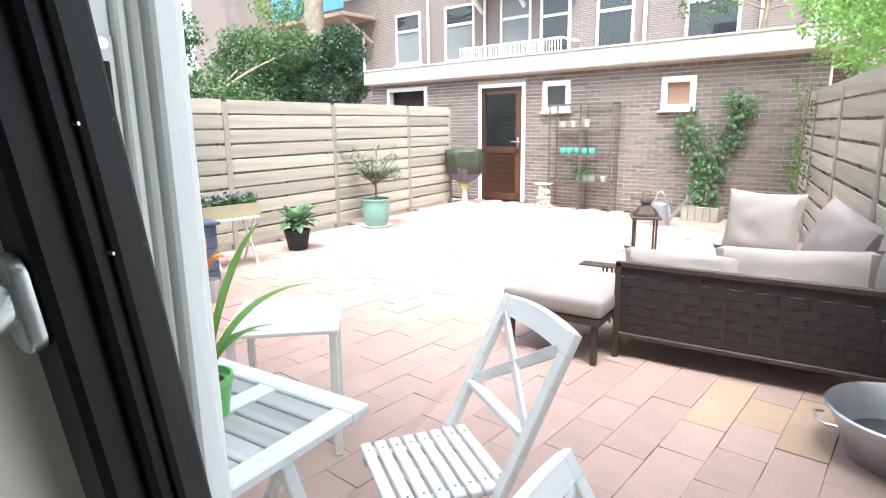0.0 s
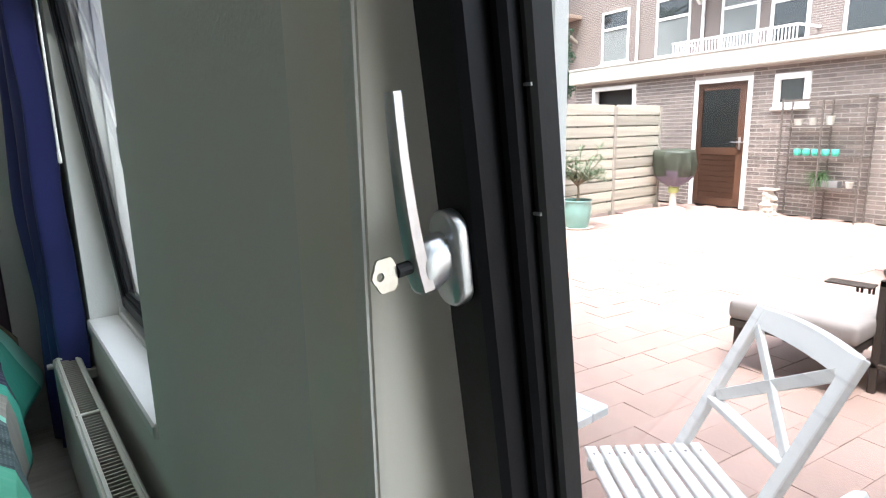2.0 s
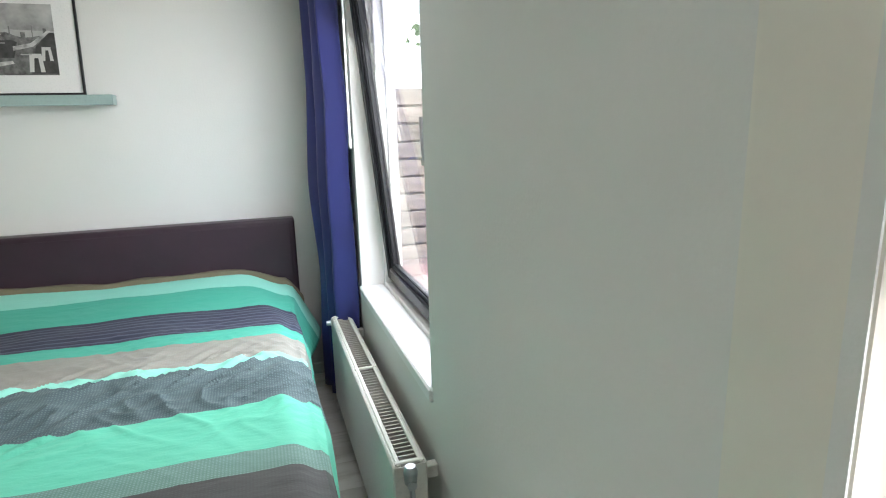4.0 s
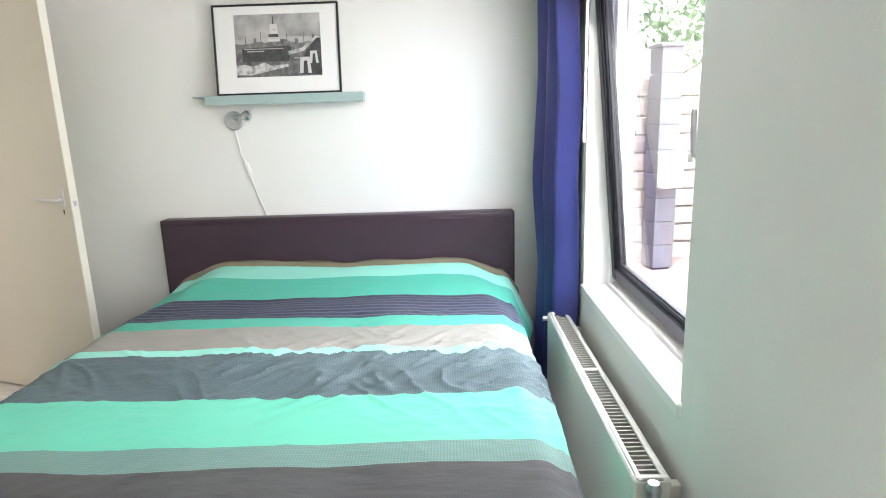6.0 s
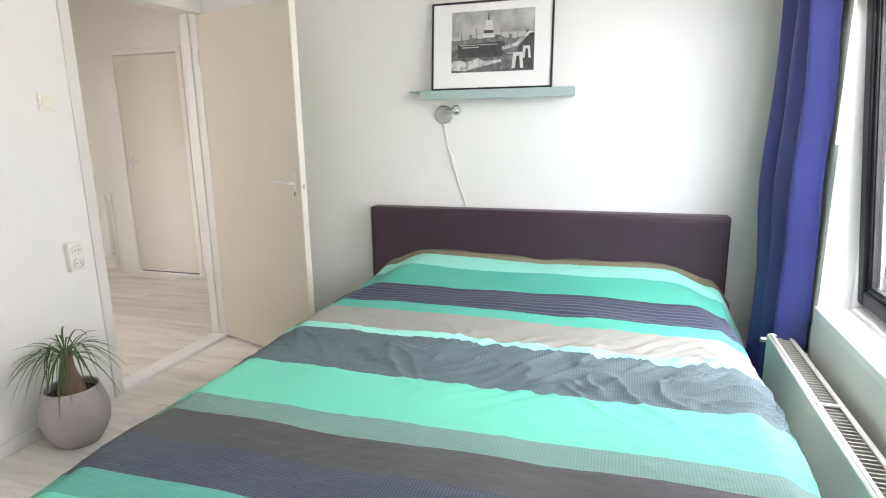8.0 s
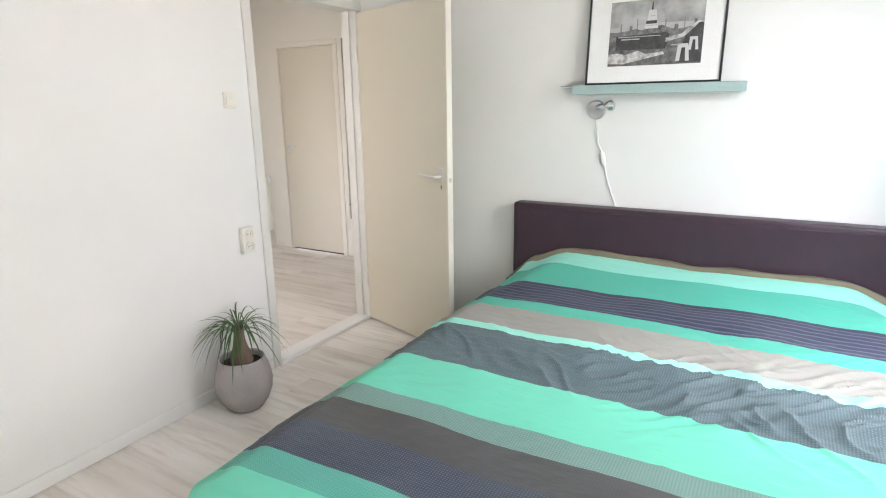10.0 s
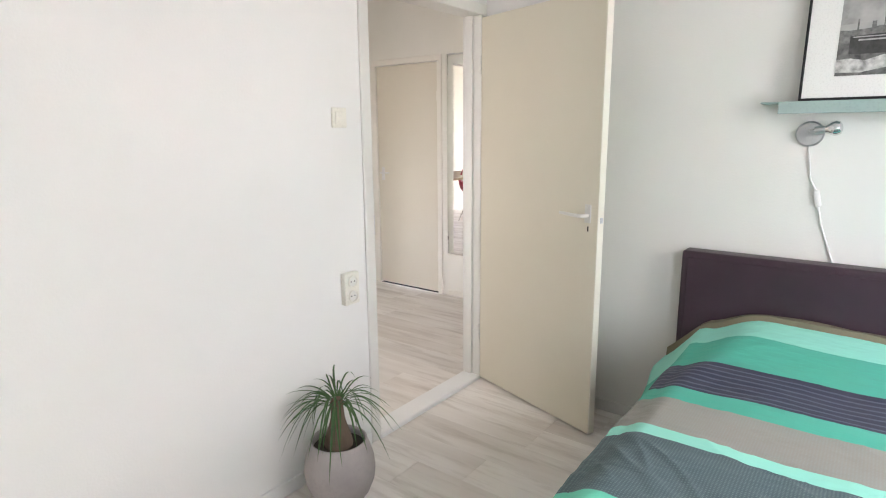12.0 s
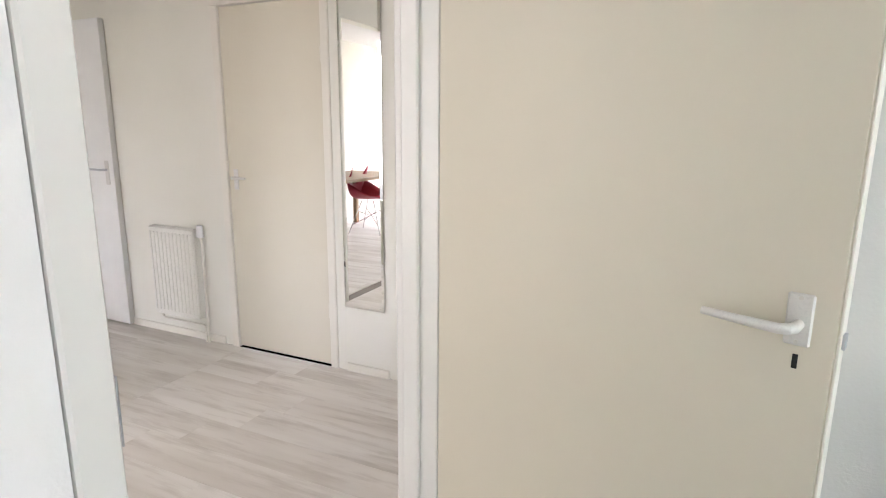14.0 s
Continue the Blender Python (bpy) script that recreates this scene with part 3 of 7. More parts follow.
vh = cyl(bmesh.new(), (0.402, 0.03, 0.70), (0.43, 0.03, 0.70), 0.011, seg=12)
cyl(vh, (0.428, 0.03, 0.69), (0.428, 0.03, 0.765), 0.022, 0.018, 16)
part("valve", vh, M_white, rad_hall, "white thermostat knob", True)


# ---- window with a tilted sash ----
def frame_ring(bm, x0, z0, x1, z1, y0, y1, w, bevel=0.003):
    box(bm, x0, y0, z0, x0 + w, y1, z1, bevel)
    box(bm, x1 - w, y0, z0, x1, y1, z1, bevel)
    box(bm, x0 + w, y0, z0, x1 - w, y1, z0 + w, bevel)
    box(bm, x0 + w, y0, z1 - w, x1 - w, y1, z1, bevel)
    return bm


def lever_window(th, x, y, z):
    """An upright window handle with its key, on the face at y."""
    part("rose", boxm(x - 0.014, y - 0.01, z - 0.035, x + 0.014, y, z + 0.035, 0.006, 2), M_alu, th, "", True)
    bm = bmesh.new()
    tube(bm, [(x, y, z), (x, y - 0.035, z), (x, y - 0.046, z + 0.012), (x, y - 0.047, z + 0.06), (x, y - 0.043, z + 0.12)], [0.010, 0.010, 0.0095, 0.008, 0.0065], 10)
    part("handle", bm, M_alu, th, "slim aluminium window handle", True)
    part("key", boxm(x - 0.035, y - 0.05, z - 0.011, x - 0.006, y - 0.046, z + 0.011, 0.0015), M_brass, th, "small flat key")


def window_unit():
    th = thing("window_1", "white window frame with a dark sash tilted inwards", "window", kind="structure")
    fr = bmesh.new()
    frame_ring(fr, 0.6, 0.64, 1.72, 2.3, -0.155, -0.075, 0.03, 0.004)
    frame_ring(fr, 0.6, 0.64, 1.72, 2.3, -0.115, -0.075, 0.048, 0.003)
    part("window_frame", fr, M_white, th, "white painted fixed frame")
    part("window_sill", boxm(0.585, -0.272, 0.612, 1.735, -0.155, 0.655, 0.006), M_white, th, "white painted inner sill")
    sash = new("sash", None)
    sash.parent = th
    sash.matrix_local = Matrix.Translation((0, -0.135, 0.69)) @ Matrix.Rotation(radians(5.2), 4, "X")
    bm = bmesh.new()
    frame_ring(bm, 0.622, 0.0, 1.698, 1.585, -0.005, 0.05, 0.058, 0.005)
    frame_ring(bm, 0.678, 0.056, 1.642, 1.529, 0.006, 0.046, 0.016, 0.004)
    part("sash_frame", bm, M_black, sash, "anthracite sash frame tilted inwards")
    sb = bmesh.new()
    frame_ring(sb, 0.692, 0.07, 1.628, 1.515, 0.016, 0.03, 0.008, 0.001)
    part("gasket", sb, M_gasket, sash)
    g = part("pane", boxm(0.696, 0.018, 0.074, 1.624, 0.026, 1.511), M_glass, sash, "clear double glazing")
    g.visible_shadow = False
    lever_window(sash, 1.668, -0.005, 0.60)
    w = thing("blind_wand", "thin white blind wand hanging beside the window", "blind cord")
    w.location = (0.655, -0.285, 1.30)
    part("wand", tube(bmesh.new(), [(0, 0, 0), (0, 0.002, 0.5), (0, 0.004, 0.95)], [0.0055, 0.0045, 0.004], 8), M_white, w, "", True)
    part("grip", lathe([(0.003, -0.012), (0.007, -0.008), (0.007, 0.03), (0.005, 0.036)], 10), M_white, w, "", True)
    part("bracket", boxm(-0.012, -0.01, 0.93, 0.012, 0.026, 0.975, 0.003), M_white, w)


window_unit()


# ---- garden door, tilted inwards ----
def pier():
    """The wall between window and garden door swells gently towards the door."""
    bm = bmesh.new()
    foot = [bm.verts.new(p) for p in ((1.80, YW - 0.0025, 0), (2.946, -0.337, 0), (2.946, YW + 0.02, 0), (1.80, YW + 0.02, 0))]
    bm.faces.new(foot)
    up = bmesh.ops.extrude_face_region(bm, geom=list(bm.faces))["geom"]
    bmesh.ops.translate(bm, vec=(0, 0, TOP), verts=[v for v in up if isinstance(v, bmesh.types.BMVert)])
    return tagged(part("wall_pier", bm, M_wall), "white plastered pier between window and garden door", "wall", kind="structure")


pier()


def garden_door():
    fr = thing("door_frame_2", "cream wooden frame of the garden door with lock plates", "door frame", kind="structure")
    part("reveal", boxm(2.84, -0.336, 0.0, 2.950, -0.217, 2.33, 0.008, 2), M_cream, fr, "cream painted reveal board", True)
    bm = boxm(2.84, -0.217, 0.0, 2.940, -0.199, 2.33, 0.002)
    box(bm, 2.84, -0.199, 0.0, 2.948, -0.191, 2.33, 0.002)
    box(bm, 2.84, -0.191, 0.0, 2.956, -0.184, 2.33, 0.003)
    box(bm, 2.84, -0.184, 0.0, 2.9675, -0.163, 2.33, 0.003)
    box(bm, 2.84, -0.163, 0.0, 2.875, -0.095, 2.33, 0.003)
    part("jamb", bm, M_white, fr, "white stepped frame post")
    bm = boxm(3.93, -0.268, 0.0, 3.97, -0.20, 2.33, 0.003)
    box(bm, 3.915, -0.20, 0.0, 3.97, -0.09, 2.33, 0.003)
    part("jamb", bm, M_cream, fr)
    part("lintel", boxm(2.968, -0.258, 2.29, 3.93, -0.09, 2.33, 0.003), M_cream, fr)
    part("threshold", boxm(2.968, -0.20, -0.004, 3.915, -0.06, 0.028, 0.006), M_trim, fr, "grey door sill")
    for z0, z1 in ((1.372, 1.462), (1.335, 1.352)):
        sp = part("lock_plate", boxm(2.9402, -0.2155, z0, 2.9420, -0.2005, z1, 0.0006), M_pale, fr, "steel lock plate")
        for z in (z0 + 0.006, z1 - 0.006):
            part("screw", cyl(bmesh.new(), (2.9418, -0.208, z), (2.9428, -0.208, z), 0.0042, seg=12), M_chrome, sp)
        if z1 - z0 > 0.05:
            part("slot", boxm(2.9418, -0.2115, z0 + 0.034, 2.9424, -0.2045, z1 - 0.018), M_dark, sp, "dark slot")
    th = thing("door_5", "black framed glass garden door tilted inwards, handle up", "door", Matrix.Translation((2.971, -0.140, 0.035)) @ Matrix.Rotation(radians(7.0), 4, "X"), kind="structure")
    W, H = 0.94, 2.24
    bm = bmesh.new()
    frame_ring(bm, 0.0, 0.0, W, H, 0.0, 0.062, 0.042, 0.005)
    part("leaf_frame", bm, M_black, th, "black leaf frame")
    bm = bmesh.new()
    frame_ring(bm, 0.041, 0.041, W - 0.041, H - 0.041, 0.022, 0.058, 0.013, 0.004)
    part("glazing_bead", bm, M_black, th)
    bm = bmesh.new()
    frame_ring(bm, 0.053, 0.053, W - 0.053, H - 0.053, 0.034, 0.056, 0.009, 0.003)
    part("gasket", bm, M_gasket, th)
    g = part("pane", boxm(0.061, 0.043, 0.061, W - 0.061, 0.054, H - 0.061), M_glass, th, "clear double glazing")
    g.visible_shadow = False
    for z in (1.295, 1.37):
        part("spacer_mark", boxm(0.055, 0.0325, z, 0.061, 0.0338, z + 0.002), M_alu, th)
    x, z = 0.0185, 1.276
    # a flat rose with round ends, its rim softened
    rb = bmesh.new()
    rings = []
    for k, y in ((0.90, 0.0), (1.0, -0.0015), (1.0, -0.0085), (0.90, -0.0105), (0.80, -0.011)):
        rings.append([rb.verts.new((x + 0.0008 + 0.0138 * k * math.cos(2 * math.pi * i / 36), y, z - 0.003 + 0.0138 * k * math.sin(2 * math.pi * i / 36) + (0.0172 if i < 18 else -0.0172))) for i in range(36)])
    for a, b in zip(rings, rings[1:]):
        for k in range(36):
            rb.faces.new((a[k], a[(k + 1) % 36], b[(k + 1) % 36], b[k]))
    rb.faces.new(rings[0])
    rb.faces.new(rings[-1])
    part("rose", rb, M_alu, th, "oval aluminium rose", True)
    nk = bmesh.new()
    rings = []
    for y, rx, rz, dz in ((-0.008, 0.0105, 0.0150, 0.0), (-0.014, 0.0100, 0.0165, -0.001), (-0.022, 0.0095, 0.0175, -0.003), (-0.029, 0.0085, 0.0170, -0.004), (-0.034, 0.0065, 0.0135, -0.004), (-0.0365, 0.003, 0.007, -0.004)):
        rings.append([nk.verts.new((x - 0.0008 + rx * math.cos(2 * math.pi * i / 24), y, z + dz + rz * math.sin(2 * math.pi * i / 24))) for i in range(24)])
    for a, b in zip(rings, rings[1:]):
        for k in range(24):
            nk.faces.new((a[k], a[(k + 1) % 24], b[(k + 1) % 24], b[k]))
    nk.faces.new(rings[0])
    nk.faces.new(rings[-1])
    part("handle_neck", nk, M_alu, th, "rounded aluminium neck", True)
    lv = bmesh.new()
    pts = curve_pts((x + 0.0005, -0.029, z - 0.016), (x + 0.0005, -0.036, z + 0.025), (x + 0.002, -0.033, z + 0.100), 8)
    rings = []
    for i, p in enumerate(pts):
        w, d = 0.0055 - 0.0018 * i / 8, 0.0070 - 0.0022 * i / 8
        rings.append([lv.verts.new(p + Vector((d * cx, w * cy, 0))) for cx, cy in ((-1, -0.7), (-0.6, -1), (0.6, -1), (1, -0.7), (1, 0.7), (0.6, 1), (-0.6, 1), (-1, 0.7))])
    for a, b in zip(rings, rings[1:]):
        for k in range(8):
            lv.faces.new((a[k], a[(k + 1) % 8], b[(k + 1) % 8], b[k]))
    lv.faces.new(rings[0])
    lv.faces.new(rings[-1])
    part("handle", lv, M_alu, th, "long aluminium lever pointing up", True)
    # the key's bow: a rounded hexagon with a hole, standing off the lever
    kb = bmesh.new()
    outer, inner = [], []
    for k in range(24):
        a = 2 * math.pi * k / 24
        r = 0.0105 * (1 + 0.07 * math.cos(6 * a))
        outer.append((r * math.cos(a) * 0.85, r * math.sin(a)))
        inner.append((0.0026 * math.cos(a) - 0.004, 0.0026 * math.sin(a)))
    loops = []
    for dx in (-0.0011, 0.0011):
        loops.append([[kb.verts.new((x + dx, -0.0535 + v[0], z + v[1])) for v in ring] for ring in (outer, inner)])
    for k in range(24):
        q = (k + 1) % 24
        (oa, ia), (ob, ib) = loops
        kb.faces.new((oa[k], oa[q], ia[q], ia[k]))
        kb.faces.new((ob[k], ib[k], ib[q], ob[q]))
        kb.faces.new((oa[k], ob[k], ob[q], oa[q]))
        kb.faces.new((ia[k], ia[q], ib[q], ib[k]))
    part("key", kb, M_brass, th, "worn flat key in the lock")
    part("key_shaft", cyl(bmesh.new(), (x, -0.046, z), (x, -0.033, z), 0.0042, seg=12), M_gasket, th)


garden_door()


# ---- bed ----
def stripe_cloth():
    mt = bpy.data.materials.new("striped_cotton")
    n, l, b = nodes_of(mt)
    uv = n.new("ShaderNodeUVMap")
    uv.uv_map = "cloth"
    sep = n.new("ShaderNodeSeparateXYZ")
    l.new(uv.outputs[0], sep.inputs[0])
    cr = n.new("ShaderNodeValToRGB")
    cr.color_ramp.interpolation = "CONSTANT"
    mint, teal, pale = (0.125, 0.58, 0.40), (0.055, 0.41, 0.30), (0.27, 0.69, 0.565)
    navy, taupe, slate, dark = (0.024, 0.027, 0.06), (0.29, 0.275, 0.24), (0.068, 0.105, 0.115), (0.062, 0.06, 0.058)
    bands = ((0.0, pale), (0.30, teal), (0.56, navy), (0.835, teal), (0.945, taupe), (1.16, pale), (1.213, slate), (1.54, mint), (1.803, (0.13, 0.24, 0.20)), (1.895, dark), (2.03, (0.04, 0.043, 0.07)), (2.19, (0.07, 0.36, 0.28)), (2.275, mint))
    els = cr.color_ramp.elements
    while len(els) < len(bands):
        els.new(0.5)
    for e, (x, c) in zip(els, bands):
        e.position, e.color = x / 3.0, (*c, 1)
    dv = n.new("ShaderNodeMath")
    dv.operation = "DIVIDE"
    dv.inputs[1].default_value = 3.0
    l.new(sep.outputs["X"], dv.inputs[0])
    l.new(dv.outputs[0], cr.inputs[0])
    # woven dots and lines, present in some bands only
    pat = n.new("ShaderNodeValToRGB")
    pat.color_ramp.interpolation = "CONSTANT"
    amounts = ((0.0, 0.0), (0.945, 0.14), (1.16, 0.0), (1.213, 0.24), (1.54, 0.0), (1.803, 0.42), (1.895, 0.03), (2.03, 0.22), (2.19, 0.35), (2.275, 0.12))
    els = pat.color_ramp.elements
    while len(els) < len(amounts):
        els.new(0.5)
    for e, (x, a) in zip(els, amounts):
        e.position, e.color = x / 3.0, (a, a, a, 1)
    l.new(dv.outputs[0], pat.inputs[0])
    w1, w2 = n.new("ShaderNodeTexWave"), n.new("ShaderNodeTexWave")
    for w, ax, sc in ((w1, "X", 44.0), (w2, "Y", 40.0)):
        w.bands_direction = ax
        w.inputs["Scale"].default_value = sc
        l.new(uv.outputs[0], w.inputs["Vector"])
    dots = n.new("ShaderNodeMath")
    dots.operation = "MULTIPLY"
    l.new(ramp(n, l, w1.outputs["Fac"], 0.45, 0.8), dots.inputs[0])
    l.new(ramp(n, l, w2.outputs["Fac"], 0.3, 0.7), dots.inputs[1])
    k = n.new("ShaderNodeMath")
    k.operation = "MULTIPLY"
    l.new(dots.outputs[0], k.inputs[0])
    l.new(pat.outputs["Color"], k.inputs[1])
    col = mix_rgb(n, l, k.outputs[0], cr.outputs["Color"], (0.33, 0.50, 0.47))
    # fine pale lines woven along the navy band
    w3, inside, both = n.new("ShaderNodeTexWave"), n.new("ShaderNodeValToRGB"), n.new("ShaderNodeMath")
    w3.bands_direction = "X"
    w3.inputs["Scale"].default_value = 8.6
    l.new(uv.outputs[0], w3.inputs["Vector"])
    inside.color_ramp.interpolation = "CONSTANT"
    els = inside.color_ramp.elements
    els.new(0.5)
    for e, (x, a) in zip(els, ((0.0, 0.0), (0.57, 0.17), (0.825, 0.0))):
        e.position, e.color = x / 3.0, (a, a, a, 1)
    l.new(dv.outputs[0], inside.inputs[0])
    both.operation = "MULTIPLY"
    l.new(ramp(n, l, w3.outputs["Fac"], 0.72, 0.92), both.inputs[0])
    l.new(inside.outputs["Color"], both.inputs[1])
    col = mix_rgb(n, l, both.outputs[0], col, (0.42, 0.46, 0.56))
    vec = coords(n, l)
    fine = noise_tex(n, l, vec, 240, 3)
    col = mix_rgb(n, l, ramp(n, l, noise_tex(n, l, vec, 4), 0.4, 0.9), col, mix_rgb(n, l, 0.05, col, (0.5, 0.55, 0.52)))
    l.new(col, b.inputs["Base Color"])
    b.inputs["Roughness"].default_value = 0.75
    b.inputs["Sheen Weight"].default_value = 0.03
    bp = n.new("ShaderNodeBump")
    bp.inputs["Strength"].default_value, bp.inputs["Distance"].default_value = 0.25, 0.002
    l.new(fine, bp.inputs["Height"])
    # small crumples of washed cotton
    cm = n.new("ShaderNodeMapping")
    cm.inputs["Rotation"].default_value = (0, 0, radians(41))
    cm.inputs["Scale"].default_value = (26, 8, 10)
    tc = n.new("ShaderNodeTexCoord")
    l.new(tc.outputs["Object"], cm.inputs["Vector"])
    b2 = n.new("ShaderNodeBump")
    b2.inputs["Strength"].default_value, b2.inputs["Distance"].default_value = 0.5, 0.012
    l.new(noise_tex(n, l, cm.outputs["Vector"], 1.0, 3, 0.5), b2.inputs["Height"])
    l.new(bp.outputs["Normal"], b2.inputs["Normal"])
    l.new(b2.outputs["Normal"], b.inputs["Normal"])
    return mt


M_cloth = stripe_cloth()


def smooth01(a, b, x):
    t = min(1, max(0, (x - a) / (b - a)))
    return t * t * (3 - 2 * t)


def bed_height(x, y):
    """Height of the duvet: pillows at the head, folds where it was smoothed out."""
    v = -y
    h = 0.615 + 0.055 * smooth01(0.62, 0.1, x) * (1 - 0.08 * smooth01(0.12, 0.0, abs(v - 1.42)))
    nz = noise.noise(Vector((x * 1.6, y * 1.3, 0.3)))
    h += 0.016 * nz + 0.010 * noise.noise(Vector((x * 5, y * 4, 2.1)))
    # diagonal creases across the middle of the bed, stronger towards the window
    c = math.exp(-((x - 1.34) / 0.27) ** 2) * (0.4 + 0.6 * smooth01(2.0, 1.0, v)) + 0.10
    wx, wy = x + 0.06 * noise.noise(Vector((x * 3, y * 3, 7))), y + 0.06 * noise.noise(Vector((x * 3, y * 3, 17)))
    across, along = wx * 0.75 + wy * 0.66, wy * 0.75 - wx * 0.66
    gate = smooth01(-0.25, 0.3, noise.noise(Vector((x * 2.6, y * 2.6, 4))))
    ridge = 1 - abs(noise.noise(Vector((across * 25, along * 5.0, 1.5)))) * 2.2
    h += c * 0.020 * max(0, ridge) ** 2 * gate
    # long pulls slanting to the window side
    pull = 1 - abs(noise.noise(Vector((across * 15, along * 2.4, 31)))) * 2.4
    h += 0.011 * max(0, pull) ** 2 * math.exp(-((x - 1.30) / 0.36) ** 2) * smooth01(1.85, 1.05, v)
    ridge = 1 - abs(noise.noise(Vector((across * 5, along * 17, 8.5)))) * 2.2
    h += c * 0.014 * max(0, ridge) ** 2 * (1 - gate)
    return h


def bed():
    th = thing("bed", "double bed with striped green and grey duvet, aubergine headboard", "bed", Matrix.Translation((0, 0, 0)))
    part("headboard", boxm(0.002, -2.41, 0.12, 0.10, -0.515, 0.922, 0.014, 3), M_head, th, "aubergine leatherette headboard", True)
    part("headboard_panel", boxm(0.10, -2.385, 0.14, 0.106, -0.54, 0.895, 0.003, 1), M_head, th, "", True)
    part("bed_base", boxm(0.106, -2.27, 0.10, 2.32, -0.63, 0.36, 0.02, 2), M_head, th, "aubergine box base")
    part("mattress", boxm(0.106, -2.26, 0.362, 2.33, -0.63, 0.56, 0.05, 3), M_sheet, th, "mattress in an olive sheet", True)
    for x in (0.25, 2.2):
        for y in (-2.17, -0.73):
            part("leg", cyl(bmesh.new(), (x, y, 0), (x, y, 0.10), 0.03, 0.035, 14), M_dark, th, "", True)
    # the duvet: a grid with its sides hanging over the edges
    bm = bmesh.new()
    uvl = bm.loops.layers.uv.new("cloth")
    xs = [0.13 + i * 0.0085 for i in range(277)]
    ya, yb = -2.27, -0.585
    n_top = 200
    ss = [-0.30 + i * 0.022 for i in range(14)] + [i / n_top * (yb - ya) for i in range(n_top + 1)] + [(yb - ya) + 0.022 * i for i in range(1, 15)]
    grid = []
    L = yb - ya
    for x in xs:
        row = []
        foot = smooth01(2.36, 2.46, x)
        for s in ss:
            yy = ya + min(max(s, 0), L)
            over = -s if s < 0 else (s - L if s > L else 0)
            z = bed_height(x, yy)
            edge = min(s, L - s)
            if over <= 0:
                head = smooth01(0.85, 0.15, x)
                e = smooth01(0.10 + 0.14 * head, 0.0, edge)
                z -= 0.035 * e * e + 0.042 * head * e
                y = yy
            else:
                side = -1 if s < 0 else 1
                bulge = 0.02 * math.sin(x * 9 + (2 if side < 0 else 0)) + 0.012 * noise.noise(Vector((x * 4, over * 5, side)))
                y = yy + side * (0.02 + bulge * min(1, over / 0.1) + (0.36 + 0.30 * smooth01(0.8, 0.2, x) if side < 0 else 0.06 + 0.3 * smooth01(0.8, 0.2, x)) * over)
                z = z - 0.035 - 0.042 * smooth01(0.85, 0.15, x) - over * (0.97 - 0.15 * smooth01(0.8, 0.2, x))
            z -= 0.25 * foot * foot if over <= 0 else 0.1 * foot
            row.append((bm.verts.new((x, y, max(z, 0.12))), x - 0.02 + 0.02 * noise.noise(Vector((x * 1.2, s * 1.6, 5))), s))
        grid.append(row)
    for r0, r1 in zip(grid, grid[1:]):
        for k in range(len(ss) - 1):
            f = bm.faces.new((r0[k][0], r0[k + 1][0], r1[k + 1][0], r1[k][0]))
            for lp, q in zip(f.loops, (r0[k], r0[k + 1], r1[k + 1], r1[k])):
                lp[uvl].uv = (q[1], q[2])
    ob = part("duvet", bm, M_cloth, th, "green, grey and navy striped cotton duvet", True)
    so = ob.modifiers.new("thick", "SOLIDIFY")
    so.thickness, so.offset = 0.02, -1
    # olive underside of the cover showing at the head
    bm = bmesh.new()
    rows = []
    for i in range(70):
        y = -2.43 + i / 69 * 1.93
        e = smooth01(0.24, 0.0, min(y + 2.275, -0.575 - y))
        z = bed_height(0.13, y) - 0.035 * e * e - 0.042 * e + 0.012 - 0.95 * max(0, -2.275 - y) - 1.4 * max(0, y + 0.575)
        rows.append([bm.verts.new((0.109, y, z - 0.06)), bm.verts.new((0.112, y, z + 0.006 + 0.004 * math.sin(y * 19))), bm.verts.new((0.15, y, z + 0.007)), bm.verts.new((0.16, y, z - 0.03))])
    for a, b in zip(rows, rows[1:]):
        for k in range(3):
            bm.faces.new((a[k], a[k + 1], b[k + 1], b[k]))
    part("duvet_lining", bm, M_sheet, th, "olive lining at the head end", True)


bed()


